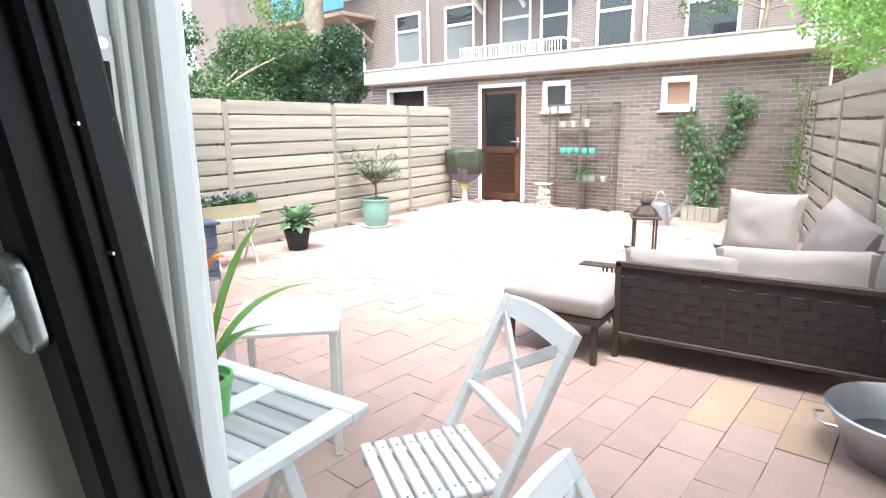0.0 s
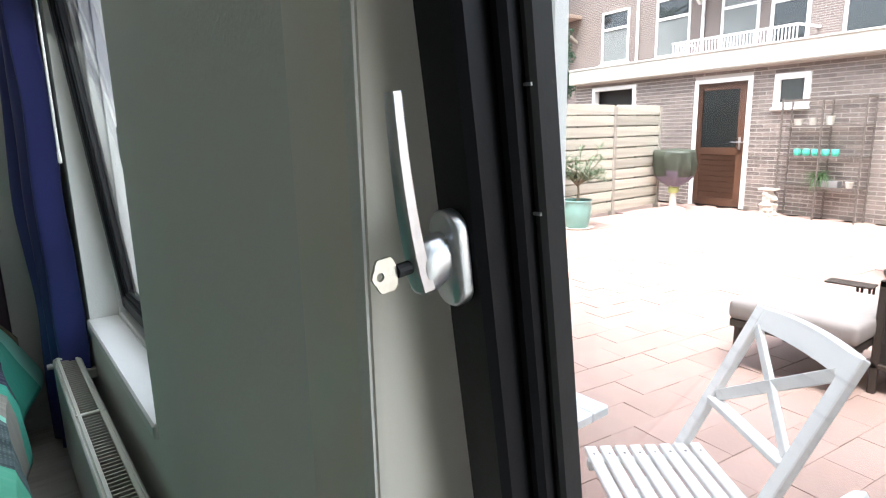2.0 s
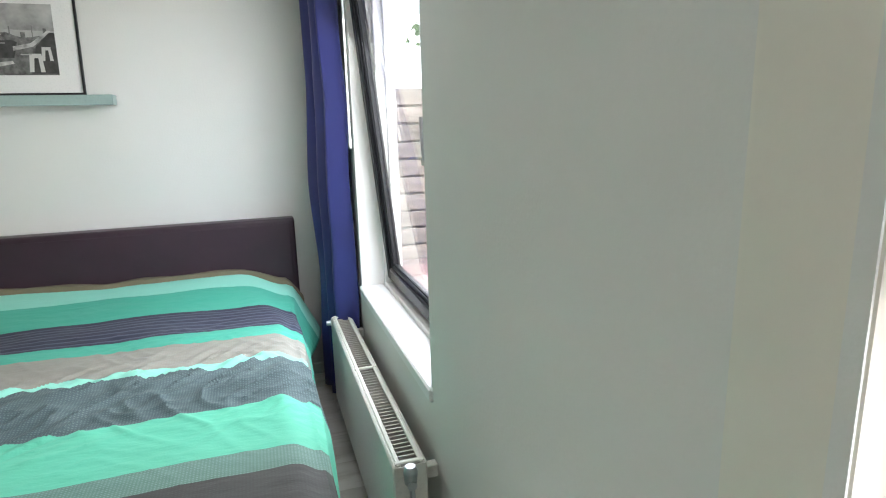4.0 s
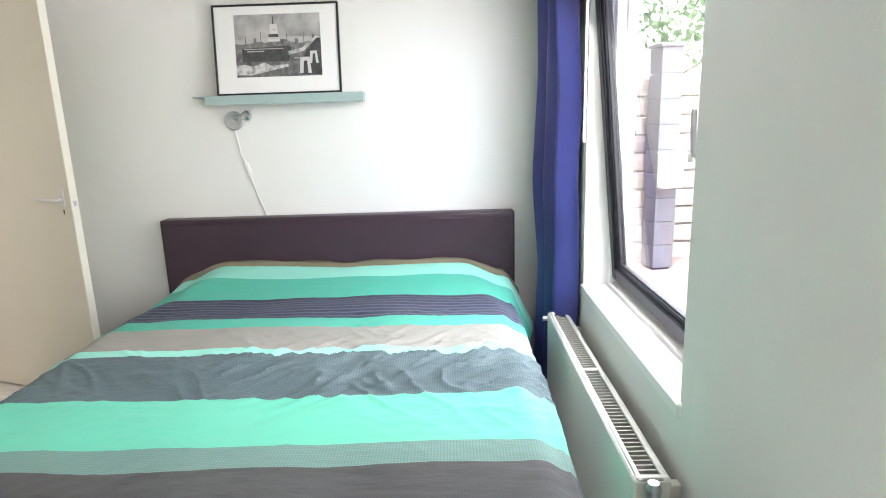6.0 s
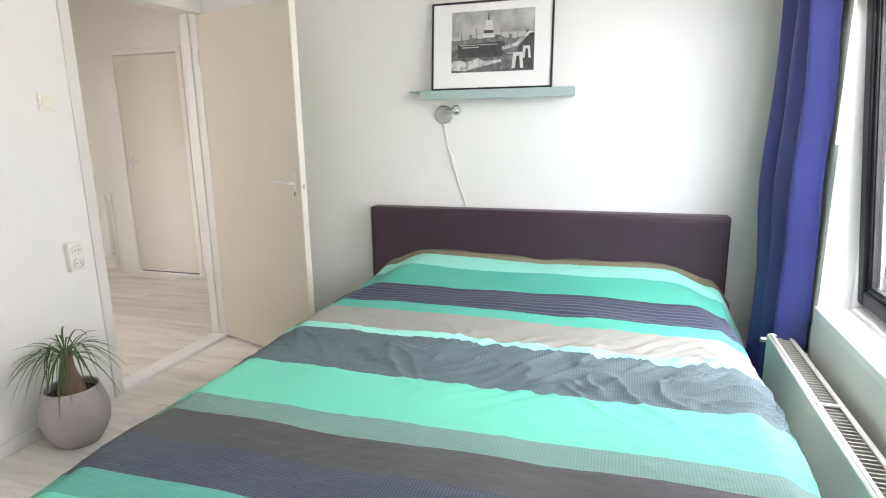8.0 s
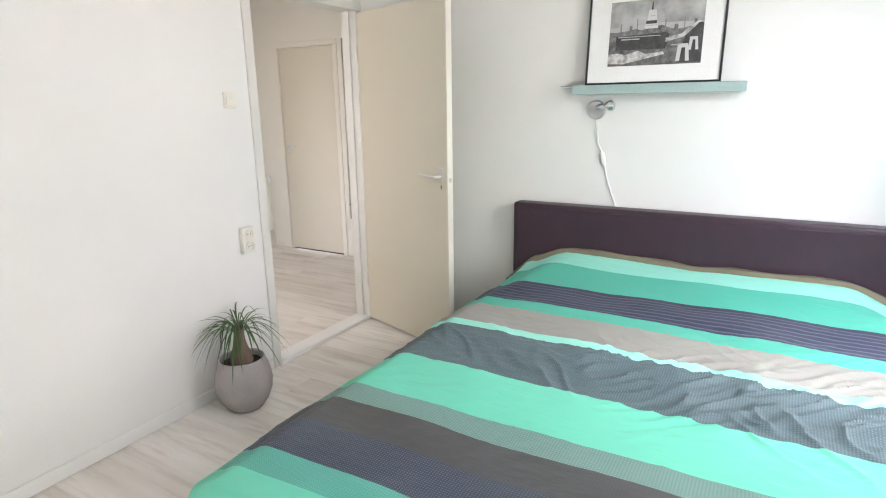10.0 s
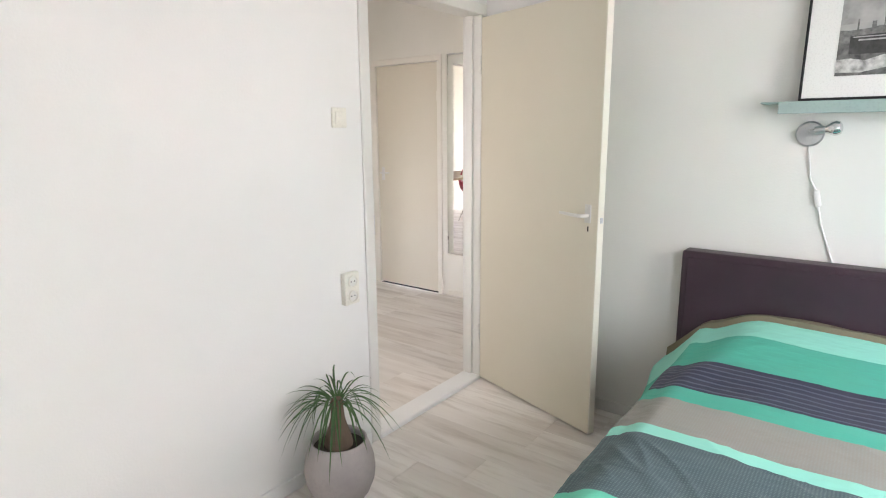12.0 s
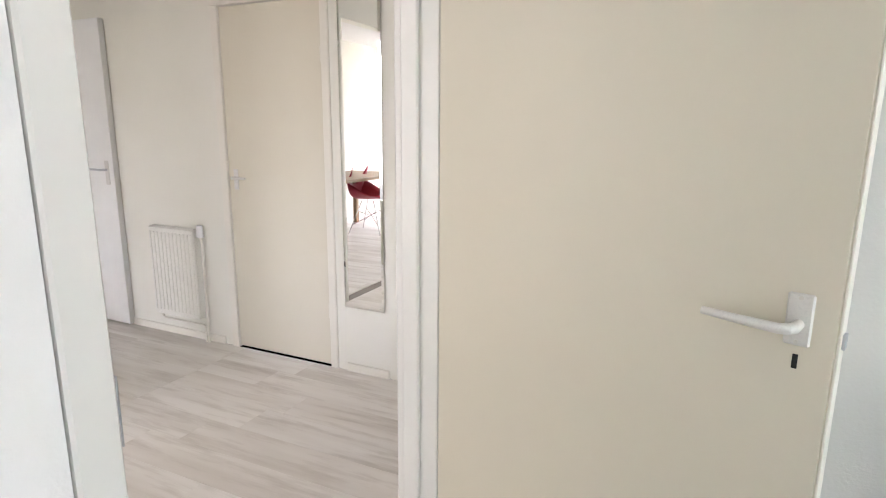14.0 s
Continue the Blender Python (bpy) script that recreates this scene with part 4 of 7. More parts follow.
# ---- curtain, shelf, picture, wall lamp ----
def curtain():
    th = thing("curtain", "dark blue satin curtain gathered beside the window", "curtain", Matrix.Translation((0.14, -0.415, 0.04)))
    bm = bmesh.new()
    rows = []
    nz, nu = 36, 90
    for j in range(nz + 1):
        z = j / nz * 2.42
        row = []
        for i in range(nu + 1):
            u = i / nu
            lean = 1.0 - 0.10 * smooth01(0.3, 2.2, z)
            x = u * 0.42 * lean + 0.012 * math.sin(z * 2.1 + u * 5)
            y = 0.10 * u + (0.044 * math.sin(u * 2 * math.pi * 3.1 + 0.5 * math.sin(z * 1.3)) + 0.008 * math.sin(u * 2 * math.pi * 5.3 + z)) * (1 - 0.25 * z / 2.4) + 0.020 * noise.noise(Vector((u * 7, z * 2.4, 1)))
            row.append(bm.verts.new((x, y, z)))
        rows.append(row)
    for a, b in zip(rows, rows[1:]):
        for k in range(nu):
            bm.faces.new((a[k], a[k + 1], b[k + 1], b[k]))
    ob = part("fabric", bm, M_curtain, th, "", True)
    so = ob.modifiers.new("thick", "SOLIDIFY")
    so.thickness = 0.003
    r = thing("curtain_rail", "white curtain rail above the window", "curtain rail", Matrix.Translation((0.06, -0.36, 2.47)))
    part("rail", boxm(0, -0.012, 0, 2.2, 0.012, 0.03, 0.003), M_white, r)
    for x in (0.1, 1.1, 2.1):
        part("bracket", boxm(x, 0.012, 0.004, x + 0.025, 0.10, 0.026, 0.003), M_white, r)


curtain()


def picture_shelf():
    th = thing("wall_shelf", "narrow grey green picture shelf on the wall", "shelf", Matrix.Translation((0, 0, 1.555)))
    part("shelf_board", boxm(0.001, -2.160, -0.007, 0.0815, -1.281, 0.0, 0.002), M_shelf, th)
    part("front_lip", boxm(0.082, -2.095, -0.047, 0.091, -1.281, 0.000, 0.002), M_shelf, th)
    part("end_cap", boxm(0.001, -1.288, -0.044, 0.082, -1.283, -0.008, 0.001), M_shelf, th)
    part("end_cap", boxm(0.001, -2.095, -0.044, 0.082, -2.090, -0.008, 0.001), M_shelf, th)


picture_shelf()


def grey(name, v, v2, sc=6.0):
    return surf(name, (v, v * 0.99, v * 0.96), (v2, v2 * 0.99, v2 * 0.96), sc, 40, 0.8, 0)


def framed_picture():
    lean = math.atan2(0.042, 0.445)
    th = thing("framed_picture", "black framed black and white harbour photograph with a ship", "picture", Matrix.Translation((0.068, -1.712, 1.5555)) @ Matrix.Rotation(radians(90), 4, "Z") @ Matrix.Rotation(-lean, 4, "X"))
    # local: x to the right along the wall, -y towards the room, z up
    w, h = 0.32, 0.445
    bm = bmesh.new()
    frame_ring(bm, -w, 0, w, h, -0.008, 0.012, 0.009, 0.0015)
    part("picture_frame", bm, M_gasket, th, "thin black frame")
    part("backing", boxm(-w + 0.008, 0.004, 0.008, w - 0.008, 0.011, h - 0.008), M_mount, th)
    part("mount", boxm(-w + 0.009, 0.0, 0.009, w - 0.009, 0.004, h - 0.009), M_mount, th, "white mount card")
    px0, px1, pz0, pz1 = -0.212, 0.225, 0.088, 0.395
    P = thing("photo", "", "")
    for key in ("label", "category", "group", "kind"):
        if key in P:
            del P[key]
    P.parent = th
    P.matrix_local = Matrix()

    def patch(name, pts, mat, lay):
        bm = bmesh.new()
        vs = [bm.verts.new((px0 + u * (px1 - px0), -0.0004 * lay, pz0 + v * (pz1 - pz0))) for u, v in pts]
        bm.faces.new(vs)
        part(name, bm, mat, P)
    g_sky, g_sky2, g_sea = grey("photo_sky", 0.52, 0.22, 9), grey("photo_haze", 0.50, 0.36, 14), grey("photo_sea", 0.22, 0.05, 30)
    g_ship, g_mid, g_foam, g_white = grey("photo_hull", 0.04, 0.085, 26), grey("photo_quay", 0.26, 0.07, 48), grey("photo_foam", 0.72, 0.22, 34), grey("photo_white", 0.62, 0.55)
    patch("print", [(0, 0), (1, 0), (1, 1), (0, 1)], g_sky, 1)
    patch("haze", [(0, 0.5), (1, 0.5), (1, 0.62), (0.6, 0.64), (0, 0.6)], g_sky2, 2)
    rng = random.Random(4)
    pts = [(0, 0.36), (1, 0.36)] + [(1 - i / 14, 0.52 + rng.uniform(0, 0.09)) for i in range(15)]
    patch("skyline", pts, g_mid, 3)
    patch("sea", [(0, 0), (1, 0), (1, 0.38), (0, 0.38)], g_sea, 4)
    patch("hull", [(0.08, 0.25), (0.62, 0.24), (0.66, 0.46), (0.62, 0.49), (0.08, 0.46)], g_ship, 6)
    patch("deck", [(0.36, 0.48), (0.62, 0.49), (0.58, 0.57), (0.38, 0.57)], g_mid, 5)
    patch("bridge", [(0.38, 0.56), (0.53, 0.56), (0.51, 0.70), (0.50, 0.84), (0.42, 0.84), (0.41, 0.70)], g_white, 7)
    patch("bridge_windows", [(0.395, 0.63), (0.515, 0.63), (0.51, 0.68), (0.40, 0.68)], g_ship, 8)
    patch("mast", [(0.445, 0.84), (0.465, 0.84), (0.46, 0.96), (0.45, 0.96)], g_ship, 7)
    patch("bow_rail", [(0.62, 0.34), (0.80, 0.40), (0.97, 0.62), (0.94, 0.63), (0.78, 0.45), (0.62, 0.40)], g_foam, 8)
    patch("rail_side", [(0.76, 0.02), (1, 0.02), (1, 0.60), (0.95, 0.60), (0.82, 0.40)], g_ship, 7)
    foam = [(0.0, 0.04), (0.18, 0.03), (0.35, 0.08), (0.62, 0.16), (0.60, 0.20), (0.42, 0.17), (0.33, 0.23), (0.2, 0.17), (0.1, 0.2), (0, 0.19)]
    patch("foam", foam, g_foam, 9)
    for u, v0, v1, w in ((0.12, 0.5, 0.66, 0.012), (0.22, 0.5, 0.62, 0.03), (0.30, 0.5, 0.72, 0.008), (0.60, 0.5, 0.68, 0.012), (0.70, 0.46, 0.60, 0.04), (0.80, 0.5, 0.70, 0.008), (0.90, 0.55, 0.66, 0.03)):
        patch("crane", [(u, v0), (u + w, v0), (u + w, v1), (u, v1)], g_mid, 5)
    for u, v0, w, h in ((0.14, 0.40, 0.20, 0.018), (0.10, 0.44, 0.46, 0.012), (0.44, 0.74, 0.05, 0.016), (0.40, 0.60, 0.12, 0.012), (0.68, 0.28, 0.1, 0.016)):
        patch("ship_detail", [(u, v0), (u + w, v0), (u + w, v0 + h), (u, v0 + h)], g_sky2, 11)
    for k, (u, v, s) in enumerate(((0.74, 0.04, 1.0), (0.86, 0.2, 0.75))):
        patch("bollard", [(u, v), (u + 0.04 * s, v), (u + 0.055 * s, v + 0.2 * s), (u + 0.09 * s, v + 0.2 * s), (u + 0.1 * s, v), (u + 0.14 * s, v), (u + 0.12 * s, v + 0.26 * s), (u + 0.015 * s, v + 0.26 * s)], g_white, 10)
    g = part("picture_glass", boxm(-w + 0.009, -0.0065, 0.009, w - 0.009, -0.0052, h - 0.009), M_glass, th, "clear picture glass")
    g.visible_shadow = False


framed_picture()


def wall_lamp():
    th = thing("wall_lamp", "brushed metal wall spotlight with bare bulb and white cord", "wall lamp", Matrix.Translation((0, -1.985, 1.43)))
    bm = lathe([(0.0001, 0.0), (0.05, 0.0), (0.05, 0.008), (0.044, 0.014), (0.0001, 0.016)], 28)
    bmesh.ops.transform(bm, matrix=Matrix.Rotation(radians(90), 4, "Y"), verts=bm.verts)
    part("wall_plate", bm, M_alu, th, "round brushed metal wall plate", True)
    bm = bmesh.new()
    tube(bm, [(0.014, 0.0, 0.012), (0.04, 0.008, 0.012), (0.055, 0.02, 0.012)], 0.006, 8)
    part("arm", bm, M_alu, th, "", True)
    bm = lathe([(0.0001, 0), (0.013, 0.001), (0.016, 0.006), (0.016, 0.028), (0.013, 0.036)], 18)
    bmesh.ops.transform(bm, matrix=Matrix.Translation((0.055, 0.018, 0.012)) @ Matrix.Rotation(radians(-82), 4, "X"), verts=bm.verts)
    part("socket", bm, M_alu, th, "", True)
    bm = lathe([(0.012, 0.034), (0.018, 0.045), (0.027, 0.06), (0.029, 0.072), (0.024, 0.085), (0.012, 0.092), (0.0001, 0.094)], 20)
    bmesh.ops.transform(bm, matrix=Matrix.Translation((0.055, 0.018, 0.012)) @ Matrix.Rotation(radians(-82), 4, "X"), verts=bm.verts)
    part("bulb", bm, M_chrome, th, "silvered reflector bulb", True)
    c = bmesh.new()
    tube(c, [(0.006, 0.0, -0.045), (0.005, 0.012, -0.12), (0.005, 0.02, -0.18), (0.006, 0.045, -0.225)], 0.0034, 6)
    tube(c, [(0.006, 0.058, -0.285), (0.005, 0.075, -0.36), (0.005, 0.10, -0.43), (0.005, 0.125, -0.50), (0.004, 0.15, -0.60)], 0.0034, 6)
    part("cord", c, M_white, th, "white cord", True)
    bm = boxm(0.001, -0.011, -0.034, 0.018, 0.011, 0.034, 0.007, 2)
    bmesh.ops.transform(bm, matrix=Matrix.Translation((0, 0.052, -0.255)) @ Matrix.Rotation(radians(12), 4, "X"), verts=bm.verts)
    part("cord_switch", bm, M_white, th, "white cord switch", True)


wall_lamp()


def switch_and_socket():
    s = thing("light_switch", "ivory plastic light switch on the white wall", "light switch", Matrix.Translation((1.098, YD, 1.507)))
    part("switch_plate", boxm(-0.04, 0.0, -0.04, 0.04, 0.009, 0.04, 0.003), M_plate, s)
    bm = boxm(-0.025, 0, -0.025, 0.025, 0.006, 0.025, 0.002)
    bmesh.ops.transform(bm, matrix=Matrix.Translation((0, 0.008, 0)) @ Matrix.Rotation(radians(-5), 4, "X"), verts=bm.verts)
    part("rocker", bm, M_plate, s, "tilted rocker")
    o = thing("wall_socket", "ivory double wall socket above the plant", "wall socket", Matrix.Translation((1.083, YD, 0.79)))
    part("socket_plate", boxm(-0.041, 0, -0.07, 0.041, 0.03, 0.07, 0.006, 2), M_plate, o)
    for z in (0.032, -0.032):
        bm = lathe([(0.027, 0.0), (0.027, 0.007), (0.0235, 0.007), (0.0215, 0.0012), (0.0001, 0.0012)], 24)
        bmesh.ops.transform(bm, matrix=Matrix.Translation((0, 0.03, z)) @ Matrix.Rotation(radians(-90), 4, "X"), verts=bm.verts)
        hole = part("outlet", bm, M_plate, o, "round outlet", True)
        # flat disc over the outlet, its grey standing in for shade inside
        bm = lathe([(0.021, 0.0), (0.021, 0.0016), (0.0001, 0.0016)], 20)
        bmesh.ops.transform(bm, matrix=Matrix.Translation((0, 0.03, z)) @ Matrix.Rotation(radians(-90), 4, "X"), verts=bm.verts)
        part("recess", bm, M_trim, hole, "grey disc painted as shade in the outlet", True)
        for x in (-0.0095, 0.0095):
            part("pin_hole", cyl(bmesh.new(), (x, 0.0305, z), (x, 0.0325, z), 0.003, seg=10), M_dark, hole)


switch_and_socket()


def pot_plant():
    th = thing("potted_plant", "ponytail palm in a round grey stone pot on the floor", "potted plant", Matrix.Translation((1.352, -3.325, 0)))
    prof = [(0.0001, 0.0), (0.085, 0.0), (0.10, 0.006), (0.135, 0.055), (0.157, 0.11), (0.163, 0.16), (0.158, 0.21), (0.145, 0.255), (0.131, 0.29), (0.128, 0.303), (0.122, 0.304), (0.118, 0.295), (0.128, 0.26), (0.12, 0.25), (0.0001, 0.25)]
    part("pot", lathe([(r * 0.86, z * 0.885) for r, z in prof], 44), M_concrete, th, "round grey stone pot", True)
    part("soil", lathe([(0.106, 0.22), (0.102, 0.236), (0.05, 0.244), (0.0001, 0.247)], 28), M_soil, th, "dark potting soil", True)
    part("trunk", lathe([(0.054, 0.23), (0.057, 0.25), (0.048, 0.29), (0.034, 0.33), (0.027, 0.36), (0.024, 0.40), (0.026, 0.425), (0.018, 0.438), (0.0001, 0.44)], 18), M_bark, th, "swollen brown trunk", True)
    rng = random.Random(8)
    bm = bmesh.new()
    for i in range(62):
        a = rng.uniform(0, 2 * math.pi)
        up = rng.uniform(0.0, 0.07)
        r = rng.uniform(0.13, 0.235)
        drop = rng.uniform(-0.21, 0.06)
        s0 = Vector((0.012 * math.cos(a), 0.012 * math.sin(a), 0.425 + rng.uniform(-0.03, 0.012)))
        mid = s0 + Vector((r * 0.5 * math.cos(a), r * 0.5 * math.sin(a), up + 0.05))
        end = s0 + Vector((r * math.cos(a + rng.uniform(-0.3, 0.3)), r * math.sin(a), drop))
        if end.y < -0.20:
            end.y = -0.20
        blade(bm, curve_pts(s0, mid, end, 7), rng.uniform(0.006, 0.010), 0.2)
    part("leaves", bm, M_leafm, th, "long thin arching green leaves", True, "stuff")


pot_plant()


# ---- garden: ground, fences, shed wall ----
ground = tagged(part("ground", boxm(-150, YO, -0.4, 150, 220, -0.035), M_sand), "sandy ground under the red garden pavers", "ground", kind="structure")
GA = radians(-7.75)
GW = Matrix.Translation((-2.05, 9.35, 0)) @ Matrix.Rotation(GA, 4, "Z")
FENCE_X = -2.32


def leaf_cloud(bm, rng, centre, radii, count, size, droop=0.3):
    """Many small pointed leaves through a lumpy volume."""
    cx, cy, cz = centre
    for _ in range(count):
        d = Vector((rng.gauss(0, 1), rng.gauss(0, 1), rng.gauss(0, 1))).normalized()
        k = rng.uniform(0.45, 1.0) ** 0.6 * (0.8 + 0.45 * noise.noise(d * 2.3 + Vector(centre)))
        p = Vector((cx + d.x * radii[0] * k, cy + d.y * radii[1] * k, cz + d.z * radii[2] * k))
        a = Vector((rng.uniform(-1, 1), rng.uniform(-1, 1), rng.uniform(-1, 0.6) - droop)).normalized()
        b = a.cross(Vector((rng.uniform(-1, 1), rng.uniform(-1, 1), rng.uniform(-1, 1)))).normalized()
        s = size * rng.uniform(0.6, 1.3)
        v = [bm.verts.new(p), bm.verts.new(p + a * s * 0.5 + b * s * 0.28), bm.verts.new(p + a * s), bm.verts.new(p + a * s * 0.5 - b * s * 0.28)]
        bm.faces.new(v)


def fence_panel(parent, y0, y1, top, slat_mesh, rail):
    """One lap panel between posts: overlapping boards, a cap board and upright battens."""
    L = y1 - y0
    rows = 9
    pitch = (top - 0.19) / rows
    for i in range(rows):
        z = 0.06 + i * pitch
        sag = 0.006 * math.sin(i * 2.7 + y0)
        piece("slat", slat_mesh, parent, Matrix.Translation((0.022, (y0 + y1) / 2, z + pitch * 0.42)) @ Matrix.Rotation(sag * 0.6, 4, "X") @ Matrix.Rotation(radians(2.5), 4, "Y") @ Matrix.Diagonal((1, L, 0.68 + sag, 1)))
        piece("slat", slat_mesh, parent, Matrix.Translation((-0.024, (y0 + y1) / 2, z + pitch * 0.92)) @ Matrix.Diagonal((1, L, 0.60, 1)))
    for y in (y0 + 0.06, (y0 + y1) / 2, y1 - 0.06):
        piece("batten", rail, parent, Matrix.Translation((-0.006, y, top / 2)) @ Matrix.Diagonal((1, 1, top - 0.12, 1)))
    piece("cap_board", slat_mesh, parent, Matrix.Translation((0.02, (y0 + y1) / 2, top - 0.06)) @ Matrix.Diagonal((1.4, L, 0.72, 1)))


def fence(name, m, posts, top, label):
    th = thing(name, label, "fence", m)
    slat = mesh_of(boxm(-0.007, -0.5, -0.105, 0.007, 0.5, 0.105, 0.003), "slat", M_fence)
    rail = mesh_of(boxm(-0.012, -0.016, -0.5, 0.012, 0.016, 0.5, 0.002), "batten", M_fencez)
    post = mesh_of(boxm(-0.035, -0.035, 0, 0.035, 0.035, top + 0.01, 0.006), "post", M_fencez)
    for y in posts:
        piece("post", post, th, Matrix.Translation((0.01, y, -0.02)))
    for a, b in zip(posts, posts[1:]):
        fence_panel(th, a + 0.036, b - 0.036, top, slat, rail)


fence("fence", Matrix.Translation((FENCE_X, 0, 0)), [0.35, 2.1, 3.85, 5.6, 7.35, 8.62], 1.70, "weathered pale wooden lap fence along the paving")
fence("fence", Matrix.Translation((3.19, 8.62, 0)) @ Matrix.Rotation(radians(186.8), 4, "Z"), [0.02, 1.2, 2.9, 4.6, 6.3, 8.0], 1.72, "weathered pale wooden lap fence behind the sofa")


def shed():
    """The brick shed along the back of the garden. Local x runs along it, y away from the garden."""
    th = thing("shed", "long brown brick garden shed with white roof edge", "shed", GW)
    holes = [(-2.5, -1.36, 0.0, 2.17), (-0.06, 0.98, 0.0, 2.13), (1.33, 1.86, 1.60, 2.11), (3.38, 3.88, 1.57, 2.06)]
    top = 2.33
    bm = bmesh.new()
    u = -3.0
    for u0, u1, z0, z1 in holes:
        for a, b, c, d in ((u, u0, 0, top), (u0, u1, 0, z0), (u0, u1, z1, top)):
            if b - a > 1e-3 and d - c > 1e-3:
                box(bm, a, 0.0, c, b, 0.2, d)
        u = u1
    box(bm, u, 0.0, 0, 5.5, 0.2, top)
    body = part("wall", bm, M_mortar, th, "mortar of the brick wall")
    part("back", boxm(-3.0, 3.0, 0, 5.5, 3.2, top), M_farbrick, th)
    part("roof", boxm(-3.05, 0.15, top + 0.02, 5.55, 3.3, top + 0.18), M_sand, th, "flat dark roof")
    part("fascia", boxm(-3.05, -0.16, 2.28, 5.6, 0.16, 2.555, 0.008), M_facia, th, "broad cream white roof edge")
    part("roof_edge", boxm(-3.05, -0.175, 2.545, 5.6, 0.10, 2.575, 0.004), M_facia, th, "thin metal roof edging")
    part("soffit", boxm(-3.05, -0.15, 2.27, 5.6, 0.0, 2.282), M_facia, th)
    for (u0, u1, z0, z1), pane in ((holes[2], M_lglow), (holes[3], surf("ochre_blind", (0.32, 0.20, 0.14), (0.28, 0.17, 0.12), 5, 60, 0.7, 0))):
        bm = bmesh.new()
        frame_ring(bm, u0, z0, u1, z1, -0.03, 0.05, 0.085, 0.006)
        w = part("window", bm, M_white, th, "small square window in a white frame")
        part("pane", boxm(u0 + 0.08, 0.02, z0 + 0.08, u1 - 0.08, 0.03, z1 - 0.08), pane, w)
        part("sill", boxm(u0 - 0.02, -0.07, z0 - 0.025, u1 + 0.02, 0.0, z0 + 0.004, 0.004), M_white, w)
        # black sheet behind the pane, its colour standing in for the unlit inside
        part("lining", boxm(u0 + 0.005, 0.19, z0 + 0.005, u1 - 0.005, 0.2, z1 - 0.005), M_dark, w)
    for (u0, u1, z0, z1), open_, lab in ((holes[1], 6.0, "brown half glazed shed door standing ajar"), (holes[0], 0.0, "brown half glazed shed door")):
        bm = bmesh.new()
        box(bm, u0, -0.02, 0, u0 + 0.075, 0.10, z1, 0.005)
        box(bm, u1 - 0.075, -0.02, 0, u1, 0.10, z1, 0.005)
        box(bm, u0 + 0.075, -0.02, z1 - 0.07, u1 - 0.075, 0.10, z1, 0.005)
        d = part("door", bm, M_white, th, lab)
        leaf = new("leaf", None)
        leaf.parent = d
        leaf.matrix_local = Matrix.Translation((u0 + 0.08, 0.03, 0)) @ Matrix.Rotation(radians(-open_), 4, "Z")
        wl = u1 - u0 - 0.16
        h = z1 - 0.075
        bm = bmesh.new()
        box(bm, 0, 0, 0.02, 0.11, 0.04, h, 0.004)
        box(bm, wl - 0.11, 0, 0.02, wl, 0.04, h, 0.004)
        box(bm, 0.11, 0, h - 0.11, wl - 0.11, 0.04, h, 0.004)
        box(bm, 0.11, 0, 0.88, wl - 0.11, 0.04, 1.0, 0.004)
        box(bm, 0.11, 0, 0.02, wl - 0.11, 0.04, 0.15, 0.004)
        for k in range(8):
            z = 0.15 + k * 0.0915
            box(bm, 0.10, 0.010, z + 0.004, wl - 0.10, 0.03, z + 0.087, 0.006)
        box(bm, 0.10, 0.022, 0.14, wl - 0.10, 0.028, 0.9)
        me = part("leaf_panel", bm, M_brown, d, "brown varnished leaf with grooved boards")
        me.matrix_local = leaf.matrix_local.copy()
        g = part("pane", boxm(0.11, 0.016, 1.0, wl - 0.11, 0.024, h - 0.11), M_lglow, d, "dark reflecting pane")
        g.matrix_local = leaf.matrix_local.copy()
        hd = boxm(wl - 0.075, -0.008, 0.97, wl - 0.035, 0.0, 1.17, 0.003)
        tube(hd, [(wl - 0.055, 0, 1.09), (wl - 0.055, -0.045, 1.09), (wl - 0.08, -0.05, 1.09), (wl - 0.17, -0.05, 1.095)], 0.009, 8)
        ho = part("handle", hd, M_alu, d, "aluminium lever handle on a long plate", True)
        ho.matrix_local = leaf.matrix_local.copy()
        bpy.data.objects.remove(leaf)
        # the dark beyond the door is painted: a black sheet closes the hole
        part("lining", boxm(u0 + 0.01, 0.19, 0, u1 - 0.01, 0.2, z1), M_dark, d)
    return th, body, holes, top


shed_thing, shed_wall, shed_holes, shed_top = shed()


